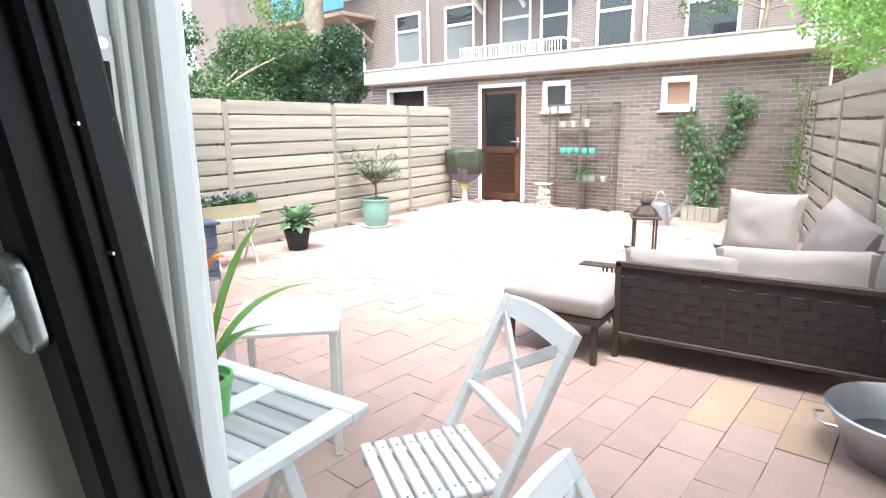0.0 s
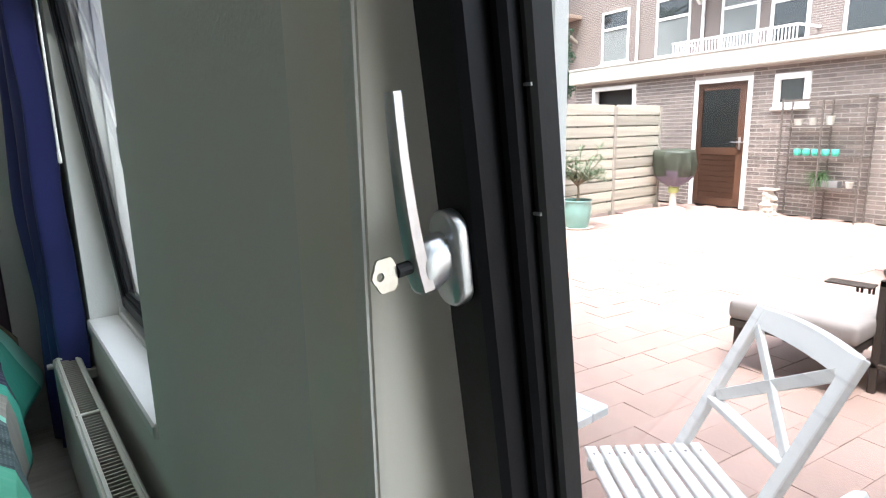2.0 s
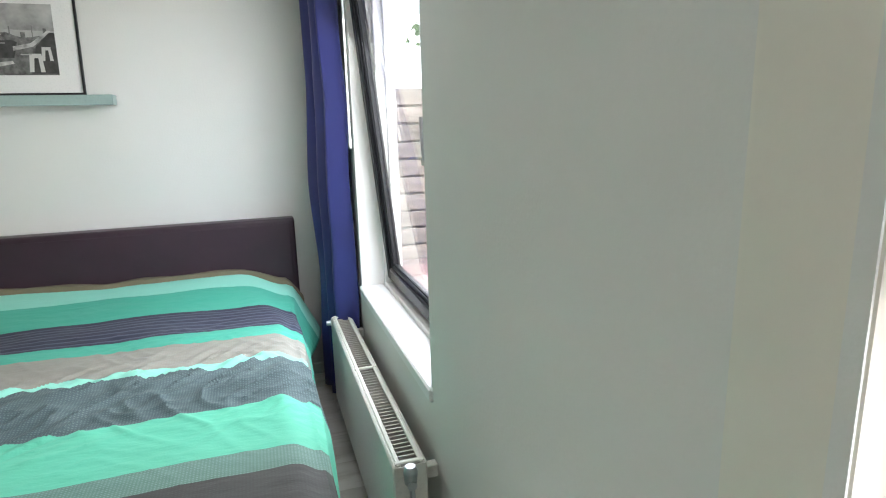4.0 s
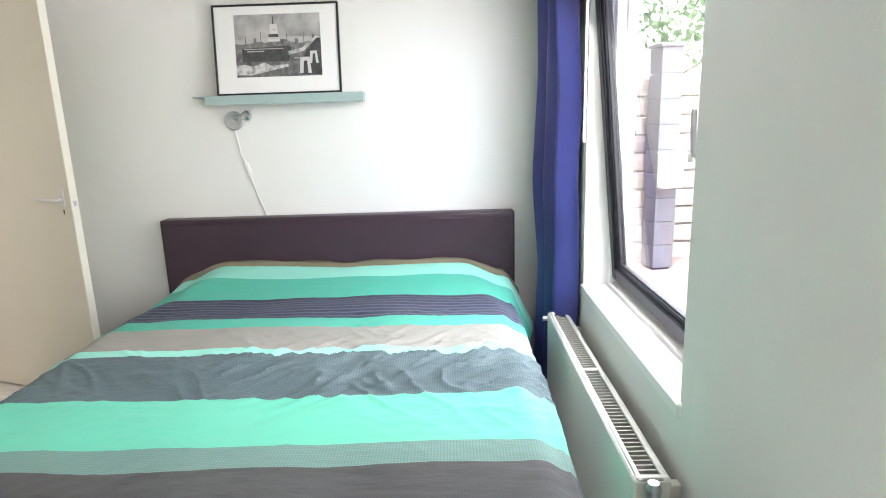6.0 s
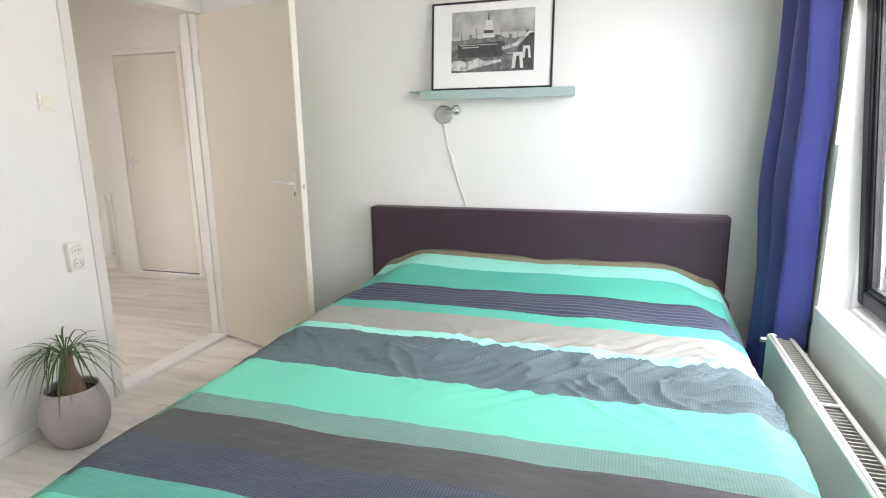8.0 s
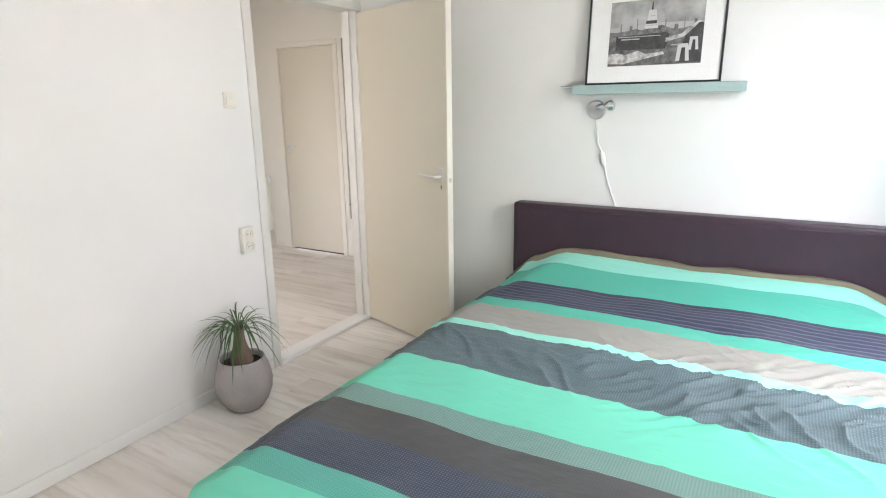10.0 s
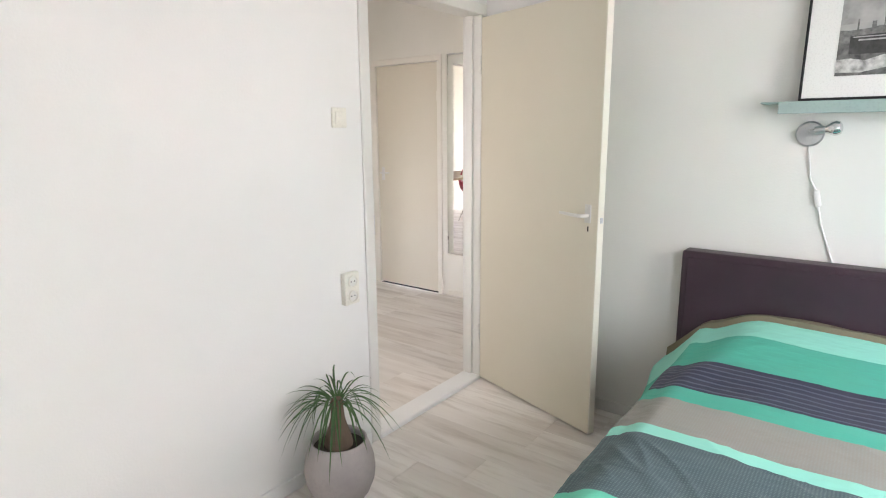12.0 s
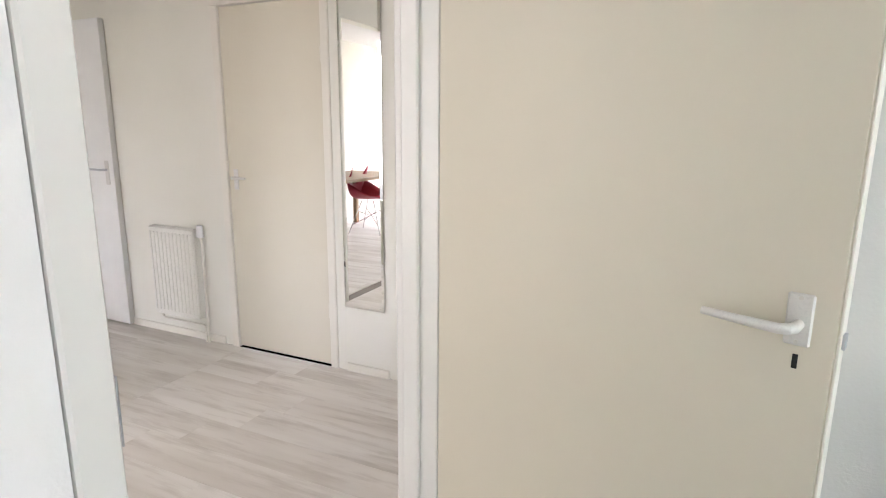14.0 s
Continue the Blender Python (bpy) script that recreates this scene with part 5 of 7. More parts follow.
# ---- apartment block behind ----
def block():
    th = thing("apartment_building", "brown brick apartment block with white windows and balconies", "apartment building", GW @ Matrix.Translation((0, 8.0, 0)))
    part("wall", boxm(-26, 0.0, 0, 14, 6, 13.0), M_farbrick, th, "brown brick facade")
    part("roof", boxm(-26.3, -0.4, 13.0, 14.3, 6.3, 13.3), M_facia, th)

    def win(u, z, w, h, split, blind):
        bm = bmesh.new()
        frame_ring(bm, u, z, u + w, z + h, -0.06, 0.0, 0.085, 0.01)
        box(bm, u + 0.085, -0.055, z + h * split - 0.045, u + w - 0.085, 0.0, z + h * split + 0.045)
        o = part("window", bm, M_white, th, "white sash window")
        part("pane", boxm(u + 0.1, -0.02, z + 0.1, u + w - 0.1, -0.004, z + h * split), M_blind if blind else M_lglow, o)
        part("pane", boxm(u + 0.1, -0.02, z + h * split, u + w - 0.1, -0.004, z + h - 0.1), M_blind if blind == 2 else M_lglow, o)
        part("sill", boxm(u - 0.05, -0.12, z - 0.07, u + w + 0.05, 0.0, z, 0.01), M_white, o)

    for dz in (-3.05, 0.0, 3.05, 6.1):
        for u, z, w, h, b in ((-10.1, 3.72, 1.32, 1.85, 1), (-7.6, 3.65, 1.36, 1.9, 1), (-1.66, 3.42, 1.18, 1.85, 0), (0.95, 3.3, 1.4, 1.9, 0), (4.0, 3.3, 1.3, 1.9, 1), (7.0, 3.3, 1.3, 1.9, 0)):
            win(u, z + dz, w, h, 0.66, b)
        win(-5.15, 3.6 + dz, 1.22, 2.0, 0.62, 2)
        # glazed balcony door
        bm = bmesh.new()
        frame_ring(bm, -3.6, 2.95 + dz, -2.5, 5.35 + dz, -0.06, 0.0, 0.1, 0.01)
        box(bm, -3.5, -0.05, 4.7 + dz, -2.6, 0.0, 4.78 + dz)
        d = part("balcony_door", bm, M_white, th, "balcony door in a white frame")
        part("pane", boxm(-3.5, -0.02, 3.4 + dz, -2.6, -0.004, 5.25 + dz), M_lglow, d)
        part("door_leaf", boxm(-3.5, -0.03, 3.0 + dz, -2.6, -0.004, 3.4 + dz), M_brown, d)
        b = part("balcony", boxm(-6.1, -1.1, 2.78 + dz, -2.2, 0.0, 2.93 + dz, 0.02), M_facia, th, "white balcony slab")
        rail = bmesh.new()
        for y in (-1.06,):
            box(rail, -6.08, y - 0.03, 3.86 + dz, -2.22, y + 0.03, 3.92 + dz)
            box(rail, -6.08, y - 0.02, 3.02 + dz, -2.22, y + 0.02, 3.06 + dz)
        for x in (-6.06, -2.24):
            box(rail, x - 0.03, -1.06, 3.86 + dz, x + 0.03, 0.0, 3.92 + dz)
        for i in range(40):
            x = -6.05 + i * 3.8 / 39
            box(rail, x - 0.014, -1.075, 3.04 + dz, x + 0.014, -1.045, 3.88 + dz)
        part("railing", rail, M_white, b, "white barred railing")
        for x in (-5.9, -4.2, -2.4):
            bm = bmesh.new()
            bar(bm, (x, -0.02, 2.1 + dz), (x, -0.95, 2.78 + dz), 0.09, 0.12)
            part("bracket", bm, M_white, b, "white balcony bracket")
    for u in (-8.35, -5.75, -0.15, 2.85):
        part("downpipe", cyl(bmesh.new(), (u, -0.09, 0), (u, -0.09, 12.9), 0.055, seg=10), M_white, th, "grey white downpipe", True)
    # side wing with blue balconies
    wing = thing("apartment_building", "side wing with wooden balconies, partly behind trees", "apartment building", GW @ Matrix.Translation((-13.6, 6.8, 0)))
    part("wall", boxm(-9, 1.2, 0, 2.6, 1.5, 11), M_farbrick, wing, "brown brick wall")
    for dz in (0.0, 3.0):
        b = part("balcony", boxm(-2.2, -0.5, 5.55 + dz, 2.4, 1.2, 5.7 + dz, 0.02), M_sand, wing, "grey balcony floor")
        part("screen", boxm(-2.2, -0.5, 5.8 + dz, 2.4, -0.44, 6.7 + dz, 0.01), M_teal2, b, "blue balcony screen")
        for x in (-2.0, 0.1, 2.2):
            bm = bmesh.new()
            bar(bm, (x, 1.15, 4.7 + dz), (x, -0.4, 5.55 + dz), 0.1, 0.1)
            part("brace", bm, M_fencez, b, "wooden balcony brace")
        for x in (-1.5, 0.6):
            bm = bmesh.new()
            frame_ring(bm, x, 3.5 + dz, x + 1.1, 5.2 + dz, 1.12, 1.2, 0.1, 0.01)
            w = part("window", bm, M_white, wing)
            part("pane", boxm(x + 0.1, 1.15, 3.6 + dz, x + 1.0, 1.18, 5.1 + dz), M_lglow, w)


block()


# ---- trees and shrubs ----
def tree(name, label, m, trunk, clumps, leaf_mat, size, count, seed, limb_r=0.05):
    th = thing(name, label, "tree", m)
    rng = random.Random(seed)
    bm = bmesh.new()
    if trunk:
        tube(bm, trunk[0], trunk[1], 12)
        top = Vector(trunk[0][-2])
        for c, r in clumps:
            tube(bm, curve_pts(top, (top + Vector(c)) / 2 + Vector((rng.uniform(-0.3, 0.3), rng.uniform(-0.3, 0.3), 0.2)), c, 6), [limb_r * (1 - 0.12 * k) for k in range(7)], 7)
        part("trunk", bm, M_trunk, th, "mottled trunk with limbs", True)
    else:
        bm.free()
    bm = bmesh.new()
    for c, r in clumps:
        leaf_cloud(bm, rng, c, r, int(count * r[0] * r[2]), size)
    part("crown", bm, leaf_mat, th, "", False, "stuff")
    return th


tree("tree", "tall tree with pale mottled trunk behind the shed", GW @ Matrix.Translation((-9.0, 3.2, 0)),
     ([(0, 0, 0), (0.05, 0, 2.5), (0.0, 0, 4.5), (0.12, 0, 6.5), (0.1, 0, 9.0)], [0.36, 0.33, 0.31, 0.27, 0.15]),
     [((-2.2, 0.5, 5.6), (1.7, 1.2, 1.0)), ((-0.8, 0.8, 7.4), (2.2, 1.6, 1.2)), ((2.2, 1.5, 8.2), (1.8, 1.4, 1.0)), ((-3.6, 0.5, 4.3), (1.5, 1.0, 0.9))], M_leafl, 0.11, 1100, 3)
tree("shrub", "dark evergreen shrub above the fence", Matrix.Translation((-7.2, 10.3, 0)), ([(0, 0, 0), (0, 0, 0.8), (0.1, 0, 1.6), (0.1, 0, 2.0)], [0.08, 0.07, 0.05, 0.03]),
     [((-1.0, 0, 2.0), (1.4, 1.0, 1.25)), ((0.5, 0, 2.35), (1.15, 0.9, 1.3)), ((0.9, -0.1, 3.2), (0.75, 0.7, 0.75)), ((-2.1, -0.2, 1.6), (1.1, 0.9, 1.2))], M_leafd, 0.075, 7000, 4)
tree("shrub", "leafy green shrub behind the fence", Matrix.Translation((-7.6, 7.0, 0)), ([(0, 0, 0), (0, 0, 0.8), (0.1, 0, 1.6), (0.1, 0, 2.0)], [0.08, 0.07, 0.05, 0.03]),
     [((0.2, 0, 1.7), (1.3, 1.1, 1.2)), ((-1.5, 0, 2.3), (1.4, 1.1, 1.3)), ((-2.6, 0.3, 3.2), (1.2, 1.0, 1.0)), ((1.2, 0.6, 1.5), (0.9, 0.8, 0.9)), ((-3.2, 0.2, 4.4), (1.4, 1.0, 0.9)), ((-1.2, 0.4, 3.4), (1.1, 0.9, 0.7)), ((-4.2, 0, 2.6), (1.4, 1.0, 1.3)), ((-0.6, 3.0, 2.2), (1.2, 0.8, 1.2)), ((0.1, 2.9, 3.2), (1.0, 0.7, 0.7)), ((-1.6, 2.8, 3.0), (1.3, 0.8, 1.1))], M_leafm, 0.085, 4200, 5)
tree("tree", "light green tree hanging over the fence", Matrix.Translation((4.75, 6.9, 0)),
     ([(0, 0, 0), (0.02, 0, 1.2), (-0.1, 0, 2.2), (-0.2, 0, 3.0)], [0.09, 0.08, 0.06, 0.04]),
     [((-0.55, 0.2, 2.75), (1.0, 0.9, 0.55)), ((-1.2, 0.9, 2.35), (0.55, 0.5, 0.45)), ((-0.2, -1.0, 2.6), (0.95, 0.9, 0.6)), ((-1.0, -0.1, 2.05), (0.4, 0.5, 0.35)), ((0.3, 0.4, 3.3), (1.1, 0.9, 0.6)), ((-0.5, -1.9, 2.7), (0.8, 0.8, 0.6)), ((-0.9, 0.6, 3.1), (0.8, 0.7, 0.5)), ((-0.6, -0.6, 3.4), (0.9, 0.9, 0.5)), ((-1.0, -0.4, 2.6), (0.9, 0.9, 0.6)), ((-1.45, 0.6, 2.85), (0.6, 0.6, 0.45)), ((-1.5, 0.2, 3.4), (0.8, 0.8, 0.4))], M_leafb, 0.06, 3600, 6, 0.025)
tree("tree", "small airy tree on the far side of the shed", GW @ Matrix.Translation((3.7, 3.6, 0)),
     ([(0, 0, 0), (0.05, 0, 2.2), (0.2, 0, 3.4), (0.3, 0, 4.6)], [0.08, 0.07, 0.05, 0.03]),
     [((-0.9, 0, 3.7), (0.9, 0.7, 0.5)), ((0.5, 0.2, 4.1), (1.0, 0.7, 0.6)), ((-0.3, 0, 4.9), (1.3, 0.8, 0.6)), ((1.4, 0.1, 3.3), (0.8, 0.6, 0.5))], M_leafm, 0.08, 900, 7, 0.02)
tree("tree", "distant light green trees beyond the shed roof", GW @ Matrix.Translation((6.2, 4.2, 0)),
     ([(0, 0, 0), (0.05, 0, 2.2), (0.1, 0, 3.6), (0.1, 0, 4.6)], [0.1, 0.09, 0.06, 0.03]),
     [((-0.6, 0, 3.5), (1.2, 0.8, 0.9)), ((0.8, 0.3, 4.6), (1.4, 1.0, 1.0)), ((-0.2, 0.2, 5.8), (1.4, 1.0, 0.9))], M_leafl, 0.13, 900, 9, 0.03)


tree("shrub", "green shrub hanging over the fence beside the house", Matrix.Translation((-3.5, 1.5, 0)), ([(0, 0, 0), (0, 0, 0.9), (0.1, 0, 1.7), (0.1, 0, 2.1)], [0.06, 0.05, 0.04, 0.03]),
     [((0.5, 0.1, 2.35), (0.8, 0.7, 0.5)), ((0.3, 0.9, 2.6), (0.9, 0.8, 0.7)), ((-0.2, 1.9, 2.4), (0.8, 0.7, 0.6))], M_leafm, 0.09, 1800, 12, 0.02)


# ---- things along the fence and wall ----
def timber_post():
    """A tall square post clad in dark boards, with a pale box hung on it."""
    th = thing("garden_post", "tall dark slate blue boarded post against the fence", "post", pose(-2.15, 1.05, 0, 0, 0, 12))
    part("core", boxm(-0.085, -0.085, 0, 0.085, 0.085, 1.98, 0.004), M_dark, th)
    board = mesh_of(boxm(-0.1, -0.1, 0, 0.1, 0.1, 0.211, 0.003), "board", M_slate)
    for k in range(9):
        piece("board", board, th, Matrix.Translation((0, 0, 0.02 + k * 0.215)))
    part("cap", boxm(-0.12, -0.12, 1.955, 0.12, 0.12, 1.99, 0.008), M_slate, th)
    part("box", boxm(0.101, -0.10, 0.76, 0.19, 0.10, 1.06, 0.01, 2), M_white, th, "white painted box")
    part("lid", boxm(0.101, -0.11, 1.061, 0.20, 0.11, 1.075, 0.004), M_white, th)


timber_post()


def pot(th, prof, mat, label):
    part("pot", lathe(prof, 36), mat, th, label, True)


def oleander():
    th = thing("potted_plant", "grey green shrub in a teal glazed pot by the fence", "potted plant", Matrix.Translation((-1.87, 5.93, 0)))
    pot(th, [(0.0001, 0), (0.13, 0), (0.15, 0.02), (0.19, 0.16), (0.20, 0.28), (0.19, 0.36), (0.205, 0.385), (0.20, 0.40), (0.18, 0.39), (0.175, 0.33), (0.0001, 0.33)], M_teal, "teal glazed pot")
    part("saucer", lathe([(0.0001, 0.0), (0.22, 0.0), (0.235, 0.02), (0.22, 0.022), (0.14, 0.01), (0.0001, 0.012)], 30), M_stone, th, "", True)
    part("soil", lathe([(0.178, 0.34), (0.1, 0.36), (0.0001, 0.365)], 20), M_soil, th, "", True)
    bm = bmesh.new()
    rng = random.Random(2)
    tips = []
    tube(bm, [(0, 0, 0.35), (0.02, 0, 0.5), (0.0, 0.01, 0.62)], [0.02, 0.017, 0.015], 8)
    for i in range(14):
        a = i * 2.4
        e = Vector((0.4 * math.cos(a) * rng.uniform(0.5, 1.1), 0.4 * math.sin(a) * rng.uniform(0.5, 1.1), rng.uniform(0.66, 1.22)))
        pts = curve_pts((0, 0, 0.58), (e.x * 0.4, e.y * 0.4, 0.75), e, 6)
        tube(bm, pts, [0.009 - 0.001 * k for k in range(7)], 6)
        tips += pts[2:]
    part("stem", bm, M_trunk, th, "", True)
    bm = bmesh.new()
    for t in tips:
        for _ in range(11):
            a = rng.uniform(0, 6.28)
            e = t + Vector((0.11 * math.cos(a), 0.11 * math.sin(a), rng.uniform(-0.05, 0.09)))
            blade(bm, curve_pts(t, (t + e) / 2 + Vector((0, 0, 0.02)), e, 3), 0.02, 0.1)
    part("leaves", bm, M_leafg, th, "", False, "stuff")


oleander()


def hosta():
    th = thing("potted_plant", "broad leaved hosta in a dark pot by the fence", "potted plant", Matrix.Translation((-1.66, 4.22, 0)))
    pot(th, [(0.0001, 0), (0.10, 0), (0.11, 0.01), (0.145, 0.2), (0.155, 0.22), (0.15, 0.235), (0.13, 0.22), (0.0001, 0.2)], M_dark, "dark plastic pot")
    rng = random.Random(5)
    bm = bmesh.new()
    for i in range(34):
        a = i * 2.399
        r = rng.uniform(0.12, 0.27)
        z = rng.uniform(0.22, 0.5)
        s = Vector((0, 0, 0.21))
        e = Vector((r * math.cos(a), r * math.sin(a), z - 0.02))
        blade(bm, curve_pts(s.lerp(e, 0.35) + Vector((0, 0, 0.06)), s.lerp(e, 0.75) + Vector((0, 0, 0.10)), e * 1.08, 6), rng.uniform(0.09, 0.14), 0.15)
    for i in range(34):
        a = i * 2.399
        tube(bm, [(0, 0, 0.2), (0.05 * math.cos(a), 0.05 * math.sin(a), 0.3)], 0.004, 5)
    part("leaves", bm, M_hosta, th, "large ribbed green leaves", False, "stuff")


hosta()


def flower_stand():
    th = thing("folding_stand", "small white folding stand by the fence", "stand", Matrix.Translation((-1.62, 3.28, 0)) @ Matrix.Rotation(radians(-14), 4, "Z"))
    for y in (-0.2, 0.2):
        for a, b in ((-0.17, 0.15), (0.17, -0.15)):
            bm = bmesh.new()
            bar(bm, (a, y, 0), (b, y, 0.5), 0.035, 0.018, (0, 1, 0), 0.003)
            part("leg", bm, M_chairw, th, "white painted leg")
    for i in range(4):
        x = -0.15 + i * 0.1
        part("slat", boxm(x - 0.035, -0.25, 0.50, x + 0.035, 0.25, 0.516, 0.003), M_chairw, th)
    bx = thing("flower_box", "weathered wooden flower box with lilac flowers on a stand", "flower box", th.matrix_world @ Matrix.Translation((0, 0, 0.516)))
    bm = bmesh.new()
    box(bm, -0.11, -0.30, 0, -0.095, 0.30, 0.13, 0.003)
    box(bm, 0.095, -0.30, 0, 0.11, 0.30, 0.13, 0.003)
    box(bm, -0.095, -0.30, 0, 0.095, -0.285, 0.13, 0.003)
    box(bm, -0.095, 0.285, 0, 0.095, 0.30, 0.13, 0.003)
    box(bm, -0.095, -0.285, 0, 0.095, 0.285, 0.015)
    part("box", bm, M_boxwood, bx, "weathered plank box")
    part("soil", boxm(-0.095, -0.285, 0.015, 0.095, 0.285, 0.11), M_soil, bx)
    rng = random.Random(3)
    for mat, c, s, nm in ((M_leafm, 420, 0.05, "leaves"), (M_violet, 150, 0.03, "flowers")):
        bm = bmesh.new()
        for k in range(5):
            leaf_cloud(bm, rng, (0, -0.23 + k * 0.115, 0.17 + (0.03 if mat == M_violet else 0)), (0.1, 0.08, 0.09), c // 5, s)
        part(nm, bm, mat, bx, "", False, "stuff")


flower_stand()


def storage_box():
    th = thing("storage_box", "slate blue wooden storage box by the fence", "storage box", Matrix.Translation((-1.42, 2.45, 0)) @ Matrix.Rotation(radians(-8), 4, "Z"))
    bm = bmesh.new()
    for k in range(5):
        z = 0.03 + k * 0.105
        box(bm, -0.26, -0.35, z, 0.26, 0.35, z + 0.1, 0.006)
    part("body", bm, M_bluebox, th)
    part("lid", boxm(-0.29, -0.38, 0.555, 0.29, 0.38, 0.585, 0.006), M_bluebox, th)
    p = thing("orange_plant", "orange leaved plant in a pot beside the storage box", "plant", Matrix.Translation((-0.76, 2.36, 0)) @ Matrix.Scale(1.4, 4))
    pot(p, [(0.0001, 0), (0.06, 0), (0.08, 0.12), (0.075, 0.13), (0.0001, 0.11)], M_concrete, "small pot")
    rng = random.Random(9)
    bm = bmesh.new()
    for i in range(16):
        a = rng.uniform(0, 6.28)
        e = Vector((0.16 * math.cos(a), 0.16 * math.sin(a), rng.uniform(0.2, 0.42)))
        blade(bm, curve_pts((0, 0, 0.11), (e.x * 0.3, e.y * 0.3, 0.3), e, 6), 0.03)
    part("leaves", bm, M_orange, p, "", False, "stuff")


storage_box()


def bbq():
    th = thing("barbecue", "round garden barbecue under an olive rain cover", "barbecue", Matrix.Translation((-1.93, 8.52, 0)))
    part("foot", lathe([(0.0001, 0), (0.20, 0), (0.19, 0.02), (0.06, 0.05), (0.05, 0.3), (0.07, 0.4), (0.0001, 0.4)], 24), M_stone, th, "pale stone foot", True)
    part("collar", lathe([(0.075, 0.28), (0.085, 0.3), (0.085, 0.36), (0.07, 0.38)], 20), M_collar, th, "yellow green collar", True)
    bm = bmesh.new()
    rows = []
    for z, r in ((0.40, 0.12), (0.48, 0.22), (0.56, 0.29), (0.66, 0.33), (0.76, 0.345), (0.86, 0.35), (0.95, 0.345), (0.985, 0.31), (0.995, 0.0)):
        row = []
        for i in range(40):
            a = i * 2 * math.pi / 40
            rr = r * (1 + 0.07 * math.sin(a * 7 + z * 7 + 1.5 * math.sin(a * 2)) * smooth01(1.0, 0.5, z) + 0.14 * noise.noise(Vector((math.cos(a) * 2.4, math.sin(a) * 2.4, z * 5))))
            row.append(bm.verts.new((rr * math.cos(a), rr * 0.85 * math.sin(a), z + 0.035 * noise.noise(Vector((math.cos(a) * 1.7, math.sin(a) * 1.7, 5))))))
        rows.append(row)
    for a, b in zip(rows, rows[1:]):
        for k in range(40):
            bm.faces.new((a[k], a[(k + 1) % 40], b[(k + 1) % 40], b[k]))
    bmesh.ops.remove_doubles(bm, verts=bm.verts, dist=1e-4)
    ob = part("cover", bm, M_cover, th, "crumpled olive rain cover", True)
    ob.data.materials.append(M_coverp)
    for p in ob.data.polygons:
        if p.center.z < 0.60 + 0.08 * noise.noise(p.center * 5):
            p.material_index = 1


bbq()


def statue():
    bm = lathe([(0.0001, 0), (0.12, 0), (0.125, 0.02), (0.105, 0.05), (0.115, 0.09), (0.10, 0.13), (0.105, 0.17), (0.085, 0.21), (0.10, 0.25), (0.105, 0.29), (0.09, 0.33), (0.075, 0.36), (0.07, 0.385), (0.0001, 0.385)], 32)
    for v in bm.verts:
        k = 0.045 * noise.noise(v.co * 16)
        v.co += Vector((v.co.x, v.co.y, 0)) * k * 12
    box(bm, -0.125, -0.11, 0.385, 0.125, 0.11, 0.415, 0.012)
    ob = part("garden_statue", bm, M_stone, None, "", True)
    ob.matrix_world = Matrix.Translation((-0.53, 8.80, 0))
    tagged(ob, "weathered cast stone pedestal figure before the shed", "statue")


statue()


